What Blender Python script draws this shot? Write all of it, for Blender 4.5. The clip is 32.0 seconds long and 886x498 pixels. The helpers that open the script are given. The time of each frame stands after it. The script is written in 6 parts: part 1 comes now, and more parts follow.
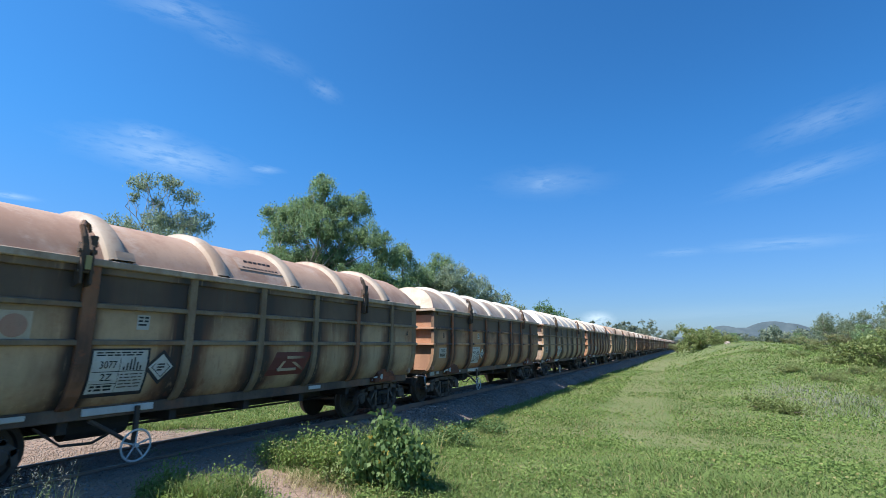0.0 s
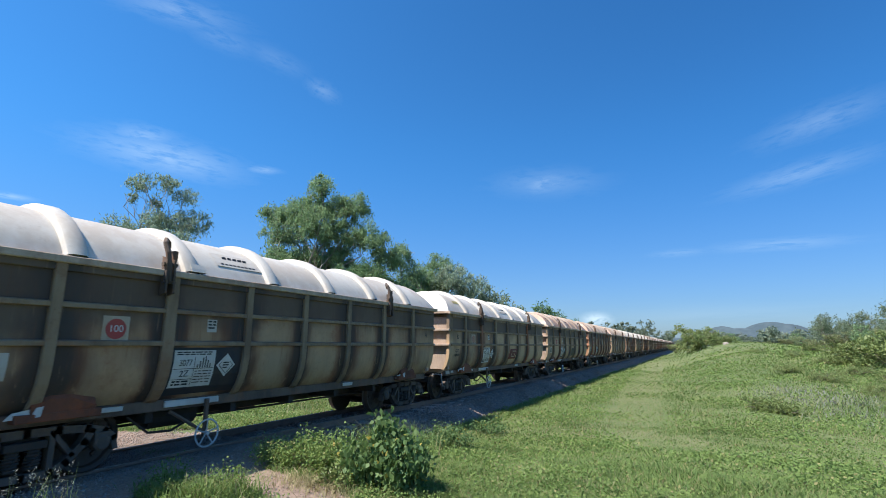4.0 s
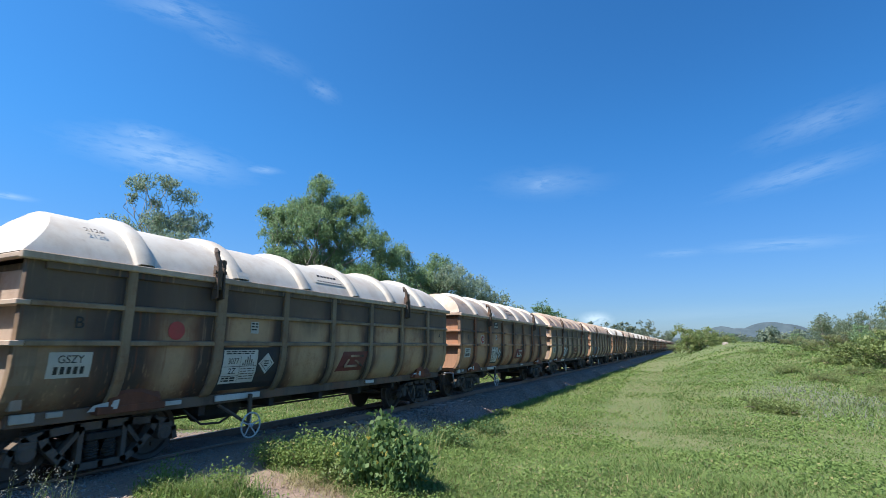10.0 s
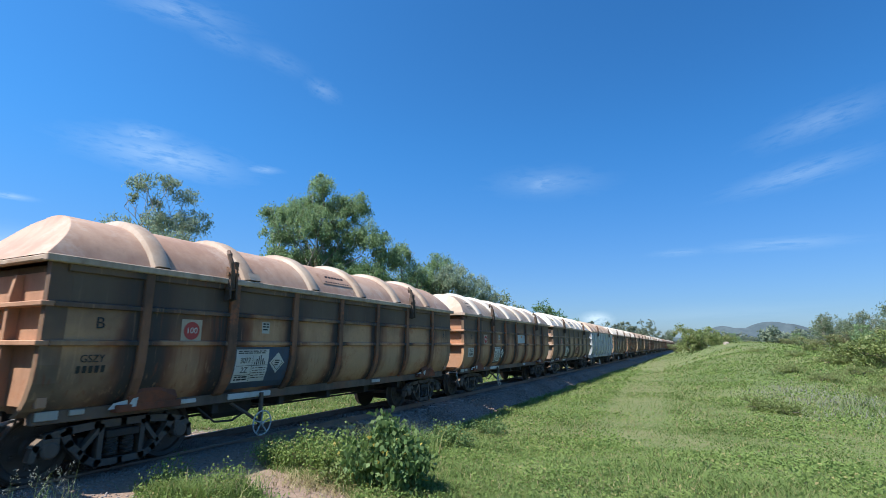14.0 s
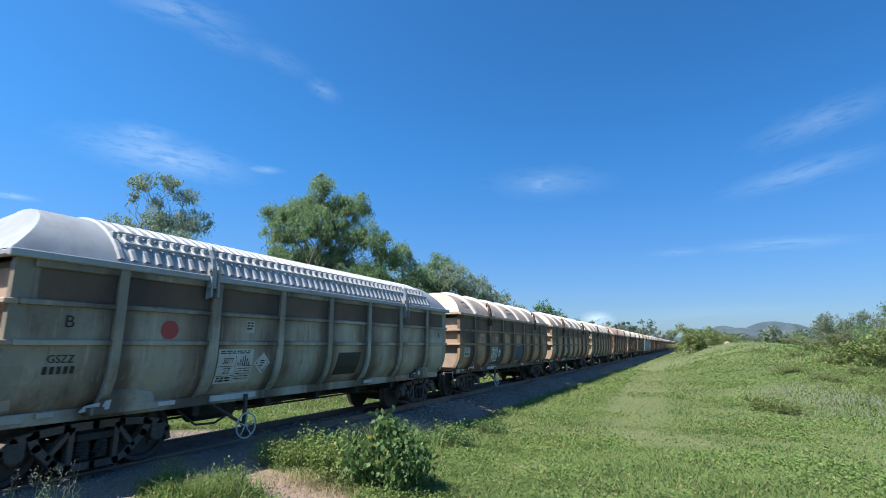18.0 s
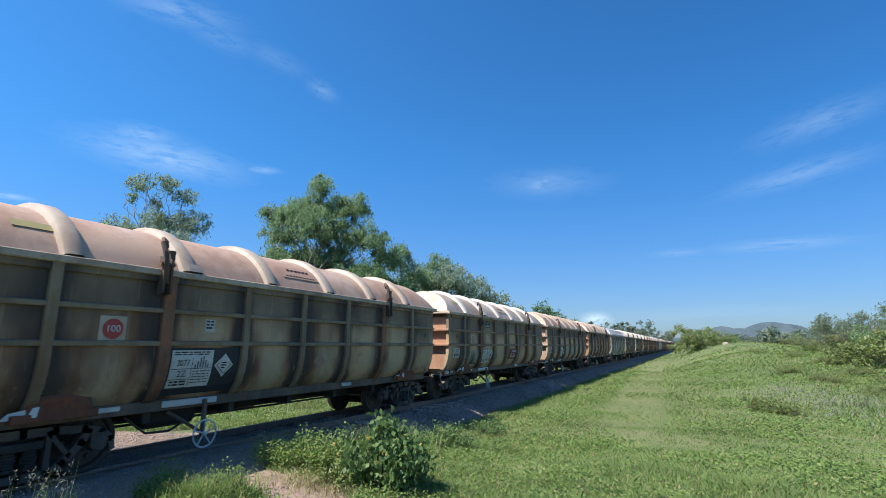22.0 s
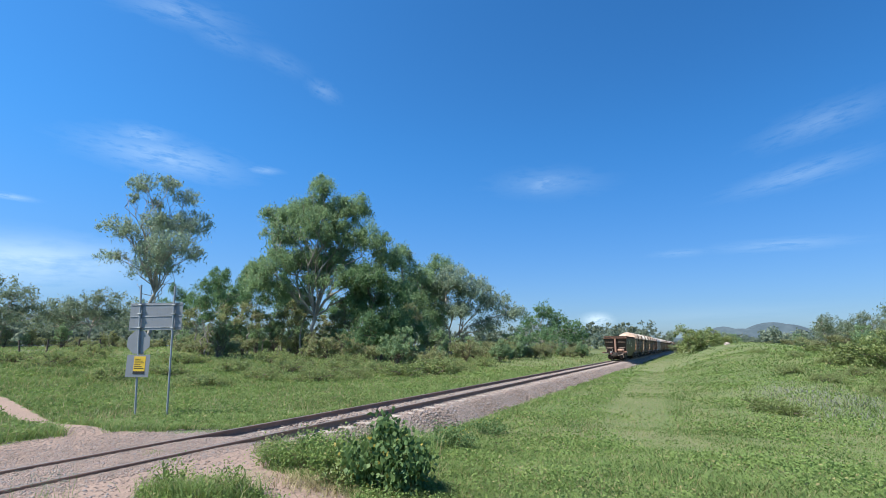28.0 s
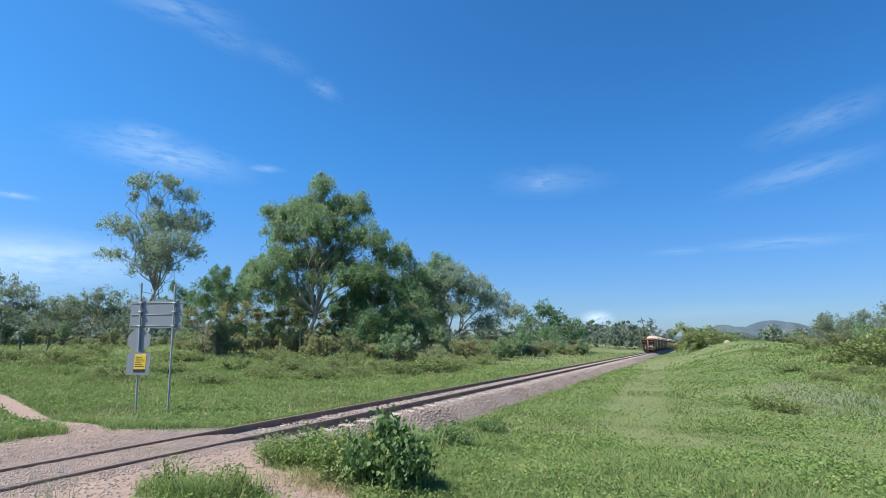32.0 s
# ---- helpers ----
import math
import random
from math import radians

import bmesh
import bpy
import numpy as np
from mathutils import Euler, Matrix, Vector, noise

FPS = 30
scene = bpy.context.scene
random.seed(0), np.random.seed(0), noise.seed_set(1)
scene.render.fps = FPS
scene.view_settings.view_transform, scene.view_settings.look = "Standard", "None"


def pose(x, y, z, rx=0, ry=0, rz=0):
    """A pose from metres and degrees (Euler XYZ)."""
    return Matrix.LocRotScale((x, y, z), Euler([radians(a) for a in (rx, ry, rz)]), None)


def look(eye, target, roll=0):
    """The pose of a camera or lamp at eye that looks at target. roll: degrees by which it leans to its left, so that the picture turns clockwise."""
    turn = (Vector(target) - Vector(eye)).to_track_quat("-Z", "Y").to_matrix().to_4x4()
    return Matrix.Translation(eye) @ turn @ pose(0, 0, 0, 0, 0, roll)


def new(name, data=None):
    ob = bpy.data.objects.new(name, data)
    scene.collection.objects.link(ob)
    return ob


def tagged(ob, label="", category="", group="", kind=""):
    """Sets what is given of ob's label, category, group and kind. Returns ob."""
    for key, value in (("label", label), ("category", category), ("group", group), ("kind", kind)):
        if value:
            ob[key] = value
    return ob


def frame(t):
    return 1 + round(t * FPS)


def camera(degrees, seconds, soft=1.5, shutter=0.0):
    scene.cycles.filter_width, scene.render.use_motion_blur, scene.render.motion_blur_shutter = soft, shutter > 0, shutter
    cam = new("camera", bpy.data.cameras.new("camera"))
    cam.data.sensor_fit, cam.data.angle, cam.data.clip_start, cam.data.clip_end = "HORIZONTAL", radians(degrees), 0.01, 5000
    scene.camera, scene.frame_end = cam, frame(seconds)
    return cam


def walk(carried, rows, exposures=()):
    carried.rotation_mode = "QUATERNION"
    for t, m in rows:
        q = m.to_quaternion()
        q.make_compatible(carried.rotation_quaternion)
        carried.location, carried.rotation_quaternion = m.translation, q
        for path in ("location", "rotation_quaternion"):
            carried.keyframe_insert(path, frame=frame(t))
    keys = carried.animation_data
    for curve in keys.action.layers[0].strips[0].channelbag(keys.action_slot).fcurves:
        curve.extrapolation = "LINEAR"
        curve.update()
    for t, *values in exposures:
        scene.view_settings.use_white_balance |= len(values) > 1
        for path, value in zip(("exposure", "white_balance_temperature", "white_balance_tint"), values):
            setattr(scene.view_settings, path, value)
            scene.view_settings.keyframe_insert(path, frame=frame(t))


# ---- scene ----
# World: x runs along the track (the train's way), y to its far side, z = 0 at the rail tops.
EYE = Vector((0.0, -8.116, 1.689))
YAW, TILT = 0.4590, 0.1940


def heading(turn, tilt):
    """A point the camera looks at, from small turns in thousandths of a radian."""
    a, b = YAW + turn / 1000, TILT + tilt / 1000
    return EYE + 10 * Vector((math.cos(a) * math.cos(b), math.sin(a) * math.cos(b), math.sin(b)))


cam = camera(84.05, 32.0, soft=0.72, shutter=0.05)
walk(cam, [(t, look(EYE, heading(a, b))) for t, a, b in (
    (0.0, 2.2, -0.9), (1.0, 0.8, -0.6), (2.0, -0.8, 0.0), (3.0, -1.3, 0.0), (4.5, -0.3, 0.3), (6.0, -0.8, 0.3), (7.5, 0.0, 0.3),
    (9.0, -0.9, 0.3), (11.0, -1.2, 0.3), (12.5, -0.3, 0.0), (14.0, 0.3, -0.3), (16.0, 1.6, -0.8), (18.0, 1.4, -0.8),
    (19.0, -0.6, 0.0), (20.0, -2.7, 0.3), (21.0, -2.2, 0.3), (22.0, -0.9, 0.3), (23.5, 0.3, 0.3), (25.0, -0.6, 0.8),
    (27.5, 1.0, 0.9), (29.0, 1.6, 0.8), (30.5, 1.5, 0.0), (31.3, 1.7, -2.0), (32.0, 1.7, -2.9))])

# ---- light ----
SUN_EL, SUN_AZ = radians(55), math.atan2(0.43, -0.55)     # the way to the sun: behind the train, from the far side
sun_way = Vector((math.cos(SUN_EL) * math.cos(SUN_AZ), math.cos(SUN_EL) * math.sin(SUN_AZ), math.sin(SUN_EL)))
sun = new("sun", bpy.data.lights.new("sun", "SUN"))
sun.data.energy, sun.data.angle, sun.data.color = 4.9, radians(0.53), (1.0, 0.95, 0.86)
sun.matrix_world = look(sun_way * 50, (0, 0, 0))
scene.view_settings.exposure = 0.80


class Net:
    """A node tree that is easy to write: net(kind, inputs) adds a node and wires it."""

    def __init__(self, tree):
        self.tree = tree
        tree.nodes.clear()

    def __call__(self, kind, links=None, op="", data="", blend="", feature="", attribute=""):
        n = self.tree.nodes.new(kind)
        if op:
            n.operation = op
        if data:
            n.data_type = data
        if blend:
            n.blend_type = blend
        if feature:
            n.feature = feature
        if attribute:
            n.attribute_name = attribute
        for key, value in (links or {}).items():
            if isinstance(value, bpy.types.NodeSocket):
                self.tree.links.new(value, n.inputs[key])
            else:
                n.inputs[key].default_value = value
        return n

    def math(self, op, a, b=0.0):
        return self("ShaderNodeMath", {0: a, 1: b}, op=op).outputs[0]

    def ramp(self, fac, lo, hi):
        n = self("ShaderNodeMapRange", {"Value": fac, "From Min": lo, "From Max": hi})
        n.interpolation_type = "SMOOTHSTEP"
        return n.outputs[0]

    def mix(self, fac, a, b):
        n = self("ShaderNodeMix", {0: fac}, data="RGBA")
        for k, v in ((6, a), (7, b)):
            if isinstance(v, bpy.types.NodeSocket):
                self.tree.links.new(v, n.inputs[k])
            else:
                n.inputs[k].default_value = (*v, 1)
        return n.outputs[2]

    def noise(self, vec, scale, detail=4.0, rough=0.6):
        return self("ShaderNodeTexNoise", {"Vector": vec, "Scale": scale, "Detail": detail, "Roughness": rough}).outputs[0]


def sky_world():
    """A clear morning sky with thin, torn cirrus."""
    world = bpy.data.worlds.new("sky")
    scene.world = world
    world.use_nodes = True
    n = Net(world.node_tree)
    sky = n("ShaderNodeTexSky")
    sky.sky_type, sky.sun_disc = "NISHITA", False
    sky.sun_elevation, sky.sun_rotation = SUN_EL, math.pi / 2 - SUN_AZ
    sky.altitude, sky.air_density, sky.dust_density, sky.ozone_density = 100.0, 1.0, 0.6, 1.3
    way = n("ShaderNodeTexCoord").outputs["Generated"]
    total = None
    # bearing from the view's middle (right +), height, half length, half width (degrees), lean, strength, grain
    for bear, high, wide, tall, lean, power, grain in (
            (-30.8, 18.9, 10.0, 2.6, -3, 0.40, 7), (-33.0, 20.6, 4.5, 1.5, 4, 0.28, 6), (-31.5, 32.8, 8.0, 2.0, 1, 0.22, 7), (-26.5, 31.4, 5.0, 1.7, -8, 0.12, 7), (-14.9, 28.2, 2.6, 1.3, -24, 0.17, 6), (-20.5, 30.6, 5.0, 1.6, -16, 0.10, 6),
            (12.3, 18.3, 4.2, 1.7, 5, 0.30, 4), (12.5, 18.4, 8.5, 2.3, -2, 0.17, 5), (37.2, 16.0, 8.5, 1.5, 8, 0.22, 7),
            (39.5, 20.4, 7.5, 2.0, 9, 0.18, 7), (35.0, 9.6, 8.0, 0.9, -2, 0.22, 6), (26.0, 9.6, 4.0, 0.6, 0, 0.15, 5),
            (-41.0, 7.5, 14.0, 3.3, 3, 0.75, 3), (-42.5, 12.9, 2.4, 0.4, 0, 0.4, 3), (-21.0, 19.0, 2.5, 0.6, 2, 0.3, 4),
            (17.2, 2.75, 2.3, 1.15, 0, 1.3, 3), (29.0, 3.0, 20.0, 1.7, 0, 0.10, 2)):
        a, b, c = YAW - radians(bear), radians(high), radians(lean)
        fwd = Vector((math.cos(a) * math.cos(b), math.sin(a) * math.cos(b), math.sin(b)))
        side = Vector((math.sin(a), -math.cos(a), 0))
        up = side.cross(fwd)
        lo, sh = side * math.cos(c) + up * math.sin(c), up * math.cos(c) - side * math.sin(c)
        u = n.math("DIVIDE", n("ShaderNodeVectorMath", {0: way, 1: lo}, op="DOT_PRODUCT").outputs["Value"], math.sin(radians(wide)))
        v = n.math("DIVIDE", n("ShaderNodeVectorMath", {0: way, 1: sh}, op="DOT_PRODUCT").outputs["Value"], math.sin(radians(tall)))
        w = n.math("GREATER_THAN", n("ShaderNodeVectorMath", {0: way, 1: fwd}, op="DOT_PRODUCT").outputs["Value"], 0.5)
        at = n("ShaderNodeCombineXYZ", {0: n.math("MULTIPLY", u, 1.0), 1: n.math("MULTIPLY", v, 1.0), 2: bear * 1.7}).outputs[0]
        torn = n.noise(at, 1.0 + grain * 0.25, 6.0, 0.62)
        r = n.math("SQRT", n.math("ADD", n.math("MULTIPLY", u, u), n.math("MULTIPLY", v, v)))
        soft = n.ramp(n.math("ADD", r, n.math("MULTIPLY", n.math("SUBTRACT", torn, 0.5), 1.6)), 1.05, 0.05)
        one = n.math("MULTIPLY", n.math("MULTIPLY", n.math("MULTIPLY", soft, n.ramp(torn, 0.28, 0.72)), power), w)
        total = one if total is None else n.math("MAXIMUM", total, one)
    high = n("ShaderNodeSeparateXYZ", {0: way}).outputs[2]
    tint = n.mix(n.ramp(high, -0.05, 0.42), (0.515, 0.655, 0.955), (0.31, 0.93, 1.45))
    tinted = n("ShaderNodeMix", {0: 1.0}, data="RGBA", blend="MULTIPLY")
    n.tree.links.new(sky.outputs[0], tinted.inputs[6])
    n.tree.links.new(tint, tinted.inputs[7])
    # a clear sky is deeper on the side turned from the sun
    turned = n("ShaderNodeVectorMath", {0: way, 1: Vector((math.sin(YAW), -math.cos(YAW), 0))}, op="DOT_PRODUCT").outputs["Value"]
    deep = n.mix(n.ramp(turned, -0.55, 0.75), (1.04, 1.03, 1.03), (0.80, 0.84, 0.88))
    final = n("ShaderNodeMix", {0: 1.0}, data="RGBA", blend="MULTIPLY")
    n.tree.links.new(tinted.outputs[2], final.inputs[6])
    n.tree.links.new(deep, final.inputs[7])
    # sky above the view, brightened and warmed as added fill for the shadows
    overhead_fill = n.mix(n.ramp(high, 0.60, 0.93), (1.0, 1.0, 1.0), (2.6, 1.5, 1.12))
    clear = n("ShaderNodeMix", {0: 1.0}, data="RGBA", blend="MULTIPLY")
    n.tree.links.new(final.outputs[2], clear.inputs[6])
    n.tree.links.new(overhead_fill, clear.inputs[7])
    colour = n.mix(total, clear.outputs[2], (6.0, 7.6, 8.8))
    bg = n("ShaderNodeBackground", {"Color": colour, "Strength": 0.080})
    n("ShaderNodeOutputWorld", {"Surface": bg.outputs[0]})


sky_world()


# ---- materials ----
def material(name, paint, rough=0.8, metal=0.0, bump=0.0, bump_scale=60.0, through_light=0.0):
    """paint(n, place) gives the colour socket or a colour."""
    m = bpy.data.materials.new(name)
    m.use_nodes = True
    n = Net(m.node_tree)
    place = n("ShaderNodeTexCoord").outputs["Object"]
    colour = paint(n, place) if callable(paint) else paint
    b = n("ShaderNodeBsdfPrincipled", {"Metallic": metal})
    if isinstance(colour, tuple):
        b.inputs["Base Color"].default_value = (*colour, 1)
    else:
        n.tree.links.new(colour, b.inputs["Base Color"])
    if callable(rough):
        n.tree.links.new(rough(n, place), b.inputs["Roughness"])
    else:
        b.inputs["Roughness"].default_value = rough
    if bump:
        h = n("ShaderNodeBump", {"Height": n.noise(place, bump_scale, 5.0), "Strength": bump, "Distance": 0.02})
        n.tree.links.new(h.outputs[0], b.inputs["Normal"])
    out = b.outputs[0]
    if through_light:
        t = n("ShaderNodeBsdfTranslucent")
        if isinstance(colour, tuple):
            t.inputs[0].default_value = (*colour, 1)
        else:
            n.tree.links.new(colour, t.inputs[0])
        out = n("ShaderNodeMixShader", {0: through_light, 1: b.outputs[0], 2: t.outputs[0]}).outputs[0]
    n("ShaderNodeOutputMaterial", {"Surface": out})
    return m


def dirty(base, dirt, rust, much=0.5, rusty=0.3, weld=0.0):
    """Old paint with streaks that run down, dust and rust."""
    def paint(n, place):
        shift = n("ShaderNodeObjectInfo").outputs["Random"]
        spot = n("ShaderNodeVectorMath", {0: place, 1: n("ShaderNodeCombineXYZ", {0: n.math("MULTIPLY", shift, 37.0)}).outputs[0]}, op="ADD").outputs[0]
        flat = n("ShaderNodeMapping", {"Vector": spot, "Scale": (1.5, 1.5, 0.3)}).outputs[0]
        streak = n.noise(flat, 2.4, 7.0, 0.7)
        cloud = n.noise(spot, 0.75, 5.0, 0.55)
        fine = n.noise(spot, 14.0, 6.0, 0.7)
        c = n.mix(n.math("MULTIPLY", n.ramp(n.math("ADD", n.math("MULTIPLY", streak, 0.45), n.math("MULTIPLY", cloud, 0.55)), 0.42, 0.60), much), base, dirt)
        r = n.math("ADD", n.math("MULTIPLY", n.noise(spot, 1.3, 6.0, 0.6), 0.7), n.math("MULTIPLY", fine, 0.3))
        c = n.mix(n.math("MULTIPLY", n.ramp(r, 0.50, 0.62), rusty), c, rust)
        if weld:
            # rust that has crept from the welded ribs
            x = n("ShaderNodeSeparateXYZ", {0: place}).outputs[0]
            d = n.math("PINGPONG", n.math("SUBTRACT", x, 1.36), 0.724)
            d = n.math("SUBTRACT", d, n.math("MULTIPLY", n.math("SUBTRACT", n.math("ADD", n.math("MULTIPLY", streak, 0.5), n.math("MULTIPLY", cloud, 0.5)), 0.36), 1.7))
            c = n.mix(n.math("MULTIPLY", n.ramp(d, 0.28, -0.02), weld), c, tuple(0.62 * v for v in rust))
        return n.mix(n.math("MULTIPLY", n.ramp(fine, 0.55, 0.75), 0.22), c, tuple(0.3 * x for x in dirt))
    return paint


def panelled(base, grime, rust, soot=0.7, rusty=0.5, drift_dark=0.5):
    """A wagon side: faded paint, soot smeared down beside the welded ribs, rust creeping up from the sill."""
    def paint(n, place):
        shift = n("ShaderNodeObjectInfo").outputs["Random"]
        spot = n("ShaderNodeVectorMath", {0: place, 1: n("ShaderNodeCombineXYZ", {0: n.math("MULTIPLY", shift, 41.0)}).outputs[0]}, op="ADD").outputs[0]
        down = n("ShaderNodeMapping", {"Vector": spot, "Scale": (1.0, 1.0, 0.22)}).outputs[0]
        cloud, streak, fine = n.noise(spot, 0.55, 3.0, 0.5), n.noise(down, 2.2, 4.0, 0.55), n.noise(spot, 11.0, 6.0, 0.7)
        xyz = n("ShaderNodeSeparateXYZ", {0: place})
        x, z = xyz.outputs[0], xyz.outputs[2]
        c = n.mix(n.math("MULTIPLY", n.ramp(n.math("ADD", n.math("MULTIPLY", streak, 0.35), n.math("MULTIPLY", cloud, 0.65)), 0.40, 0.62), 0.55), base, grime)
        c = n.mix(n.math("MULTIPLY", n.ramp(fine, 0.42, 0.75), 0.30), c, tuple(0.55 * v for v in base))
        # rust in drifts, thickest at the sill
        low = n.ramp(z, 1.45, 0.85)
        r = n.math("ADD", n.math("ADD", n.math("MULTIPLY", n.noise(spot, 0.9, 5.0, 0.6), 0.75), n.math("MULTIPLY", fine, 0.22)), n.math("MULTIPLY", low, 0.06))
        c = n.mix(n.math("MULTIPLY", n.ramp(r, 0.50, 0.66), rusty), c, rust)
        # greyer, greener tone in patches on the turned-under belly
        belly = n.math("MULTIPLY", n.ramp(z, 1.78, 1.35), n.ramp(n.noise(spot, 1.1, 4.0, 0.55), 0.36, 0.62))
        c = n.mix(n.math("MULTIPLY", belly, 0.62), c, tuple(0.86 * v * k for v, k in zip(base, (0.92, 1.10, 1.28))))
        # smears beside the ribs
        d = n.math("PINGPONG", n.math("SUBTRACT", n.math("MINIMUM", n.math("MAXIMUM", x, 0.64), 10.75), 1.36), 0.724)
        wav = n.math("MULTIPLY", n.math("SUBTRACT", n.math("ADD", n.math("MULTIPLY", streak, 0.4), n.math("MULTIPLY", cloud, 0.6)), 0.40), 1.9)
        near = n.ramp(n.math("SUBTRACT", d, wav), 0.42, -0.05)
        c = n.mix(n.math("MULTIPLY", near, min(1.0, soot * 1.05)), c, tuple(0.5 * v for v in rust))
        tight = n.ramp(n.math("SUBTRACT", d, n.math("MULTIPLY", wav, 0.6)), 0.24, 0.02)
        c = n.mix(n.math("MULTIPLY", tight, soot), c, (0.035, 0.030, 0.028))
        # dark drifts, thicker towards the rim and the ends, and thin runs of rust
        drift = n.math("ADD", n.ramp(z, 1.55, 2.75), n.math("MULTIPLY", n.math("SUBTRACT", n.noise(spot, 0.7, 4.0, 0.55), 0.5), 1.6))
        ends = n.math("ADD", n.ramp(x, 3.3, 0.9), n.math("MULTIPLY", n.ramp(x, 8.4, 10.8), 0.5))
        drift = n.math("ADD", drift, n.math("MULTIPLY", ends, n.math("MULTIPLY", cloud, 0.75)))
        c = n.mix(n.math("MULTIPLY", n.ramp(drift, 0.15, 0.80), drift_dark), c, (0.05, 0.042, 0.038))
        thin = n.noise(n("ShaderNodeMapping", {"Vector": spot, "Scale": (9.0, 9.0, 0.5)}).outputs[0], 1.6, 4.0, 0.6)
        c = n.mix(n.math("MULTIPLY", n.math("MULTIPLY", n.ramp(thin, 0.56, 0.70), n.ramp(cloud, 0.40, 0.60)), 0.55), c, tuple(0.6 * v for v in rust))
        c = n.mix(n.math("MULTIPLY", n.ramp(thin, 0.42, 0.30), 0.25), c, tuple(min(1.0, 1.35 * v) for v in base))
        return n.mix(n.math("MULTIPLY", n.ramp(fine, 0.60, 0.80), 0.3), c, rust)
    return paint


def leafy(a, b, dry=(0.22, 0.19, 0.07), share=0.1, patch=0.15):
    def paint(n, place):
        r = n("ShaderNodeNewGeometry").outputs["Random Per Island"]
        c = n.mix(r, a, b)
        big = n.ramp(n.noise(place, patch, 3.0), 0.35, 0.65)
        mid = n.ramp(n.noise(place, patch * 6.5, 4.0), 0.42, 0.62)
        c = n.mix(n.math("MULTIPLY", mid, 0.5), c, tuple(0.72 * x for x in a))
        c = n.mix(n.math("MULTIPLY", big, 0.45), c, tuple(0.5 * (x + y) * 1.25 for x, y in zip(a, b)))
        return n.mix(n.math("GREATER_THAN", n.math("FRACT", n.math("MULTIPLY", r, 17.3)), 1.0 - share), c, dry)
    return paint


RUST = (0.19, 0.085, 0.045)
OLIVE = material("olive_paint", panelled((0.528, 0.353, 0.208), (0.338, 0.201, 0.110), (0.312, 0.112, 0.048), 0.9, 0.6, 0.65), 0.72, bump=0.25, bump_scale=9)
# olive darkened in its colour by grime and the lid flange's shade
GRIMY_SHADE = material("grimy_shaded_olive_panel", panelled((0.213, 0.133, 0.081), (0.126, 0.078, 0.049), (0.202, 0.082, 0.041), 0.6, 0.4, 0.5), 0.72, bump=0.2, bump_scale=6)
BROWN = material("brown_paint", panelled((0.493, 0.281, 0.153), (0.310, 0.137, 0.067), (0.337, 0.099, 0.037), 0.95, 0.85, 0.78), 0.74, bump=0.25, bump_scale=9)
DARK = material("dark_paint", panelled((0.469, 0.300, 0.171), (0.253, 0.140, 0.075), (0.282, 0.097, 0.041), 0.85, 0.6, 0.8), 0.72, bump=0.25, bump_scale=9)
PALE = material("pale_paint", dirty((0.42, 0.47, 0.51), (0.31, 0.32, 0.32), RUST, 0.55, 0.08, 0.12), 0.5, bump=0.15, bump_scale=9)
GREYGREEN = material("grey_green_paint", panelled((0.46, 0.42, 0.33), (0.29, 0.21, 0.14), (0.24, 0.11, 0.055), 0.6, 0.7), 0.5, bump=0.2, bump_scale=9)
RIB = material("rusty_rib", dirty((0.258, 0.117, 0.064), (0.084, 0.048, 0.033), (0.399, 0.119, 0.048), 0.9, 0.7), 0.8, bump=0.3, bump_scale=15)
TRIM = material("weathered_olive_trim", dirty((0.280, 0.199, 0.125), (0.136, 0.090, 0.056), (0.216, 0.095, 0.045), 0.75, 0.45), 0.8, bump=0.25, bump_scale=15)
SILL = material("grimy_sill_steel", dirty((0.17, 0.118, 0.085), (0.07, 0.052, 0.042), (0.26, 0.115, 0.06), 0.75, 0.5), 0.8, bump=0.25, bump_scale=15)
RUSTY = material("rust_brown_steel", dirty((0.037, 0.024, 0.018), (0.018, 0.014, 0.012), (0.094, 0.041, 0.023), 0.7, 0.55), 0.5, bump=0.25, bump_scale=6)
RUSTRIM = material("rust_red_steel", dirty((0.22, 0.115, 0.075), (0.08, 0.052, 0.042), (0.27, 0.13, 0.08), 0.6, 0.6), 0.85, bump=0.3, bump_scale=15)
TANK = material("ochre_tank_paint", dirty((0.33, 0.205, 0.15), (0.22, 0.135, 0.10), (0.30, 0.15, 0.09), 0.6, 0.4), 0.75, bump=0.15, bump_scale=12)
ENDS = material("dusty_end_steel", dirty((0.44, 0.335, 0.265), (0.28, 0.20, 0.155), (0.36, 0.22, 0.145), 0.7, 0.5), 0.85, bump=0.2, bump_scale=12)
RUSTENDS = material("orange_rust_end_steel", dirty((0.44, 0.245, 0.155), (0.29, 0.155, 0.10), (0.40, 0.185, 0.10), 0.7, 0.6), 0.85, bump=0.2, bump_scale=12)
TAN = material("tan_dusty_fibreglass", dirty((0.464, 0.302, 0.218), (0.343, 0.197, 0.136), (0.521, 0.390, 0.315), 0.85, 0.7), 0.6, bump=0.1, bump_scale=5)
FLANGE = material("dirty_lid_flange", dirty((0.489, 0.380, 0.297), (0.288, 0.196, 0.140), (0.255, 0.131, 0.079), 0.8, 0.45), 0.75, bump=0.2, bump_scale=12)
DUST = material("grey_dusty_steel", dirty((0.26, 0.21, 0.175), (0.15, 0.12, 0.10), (0.24, 0.13, 0.08), 0.6, 0.4), 0.85)
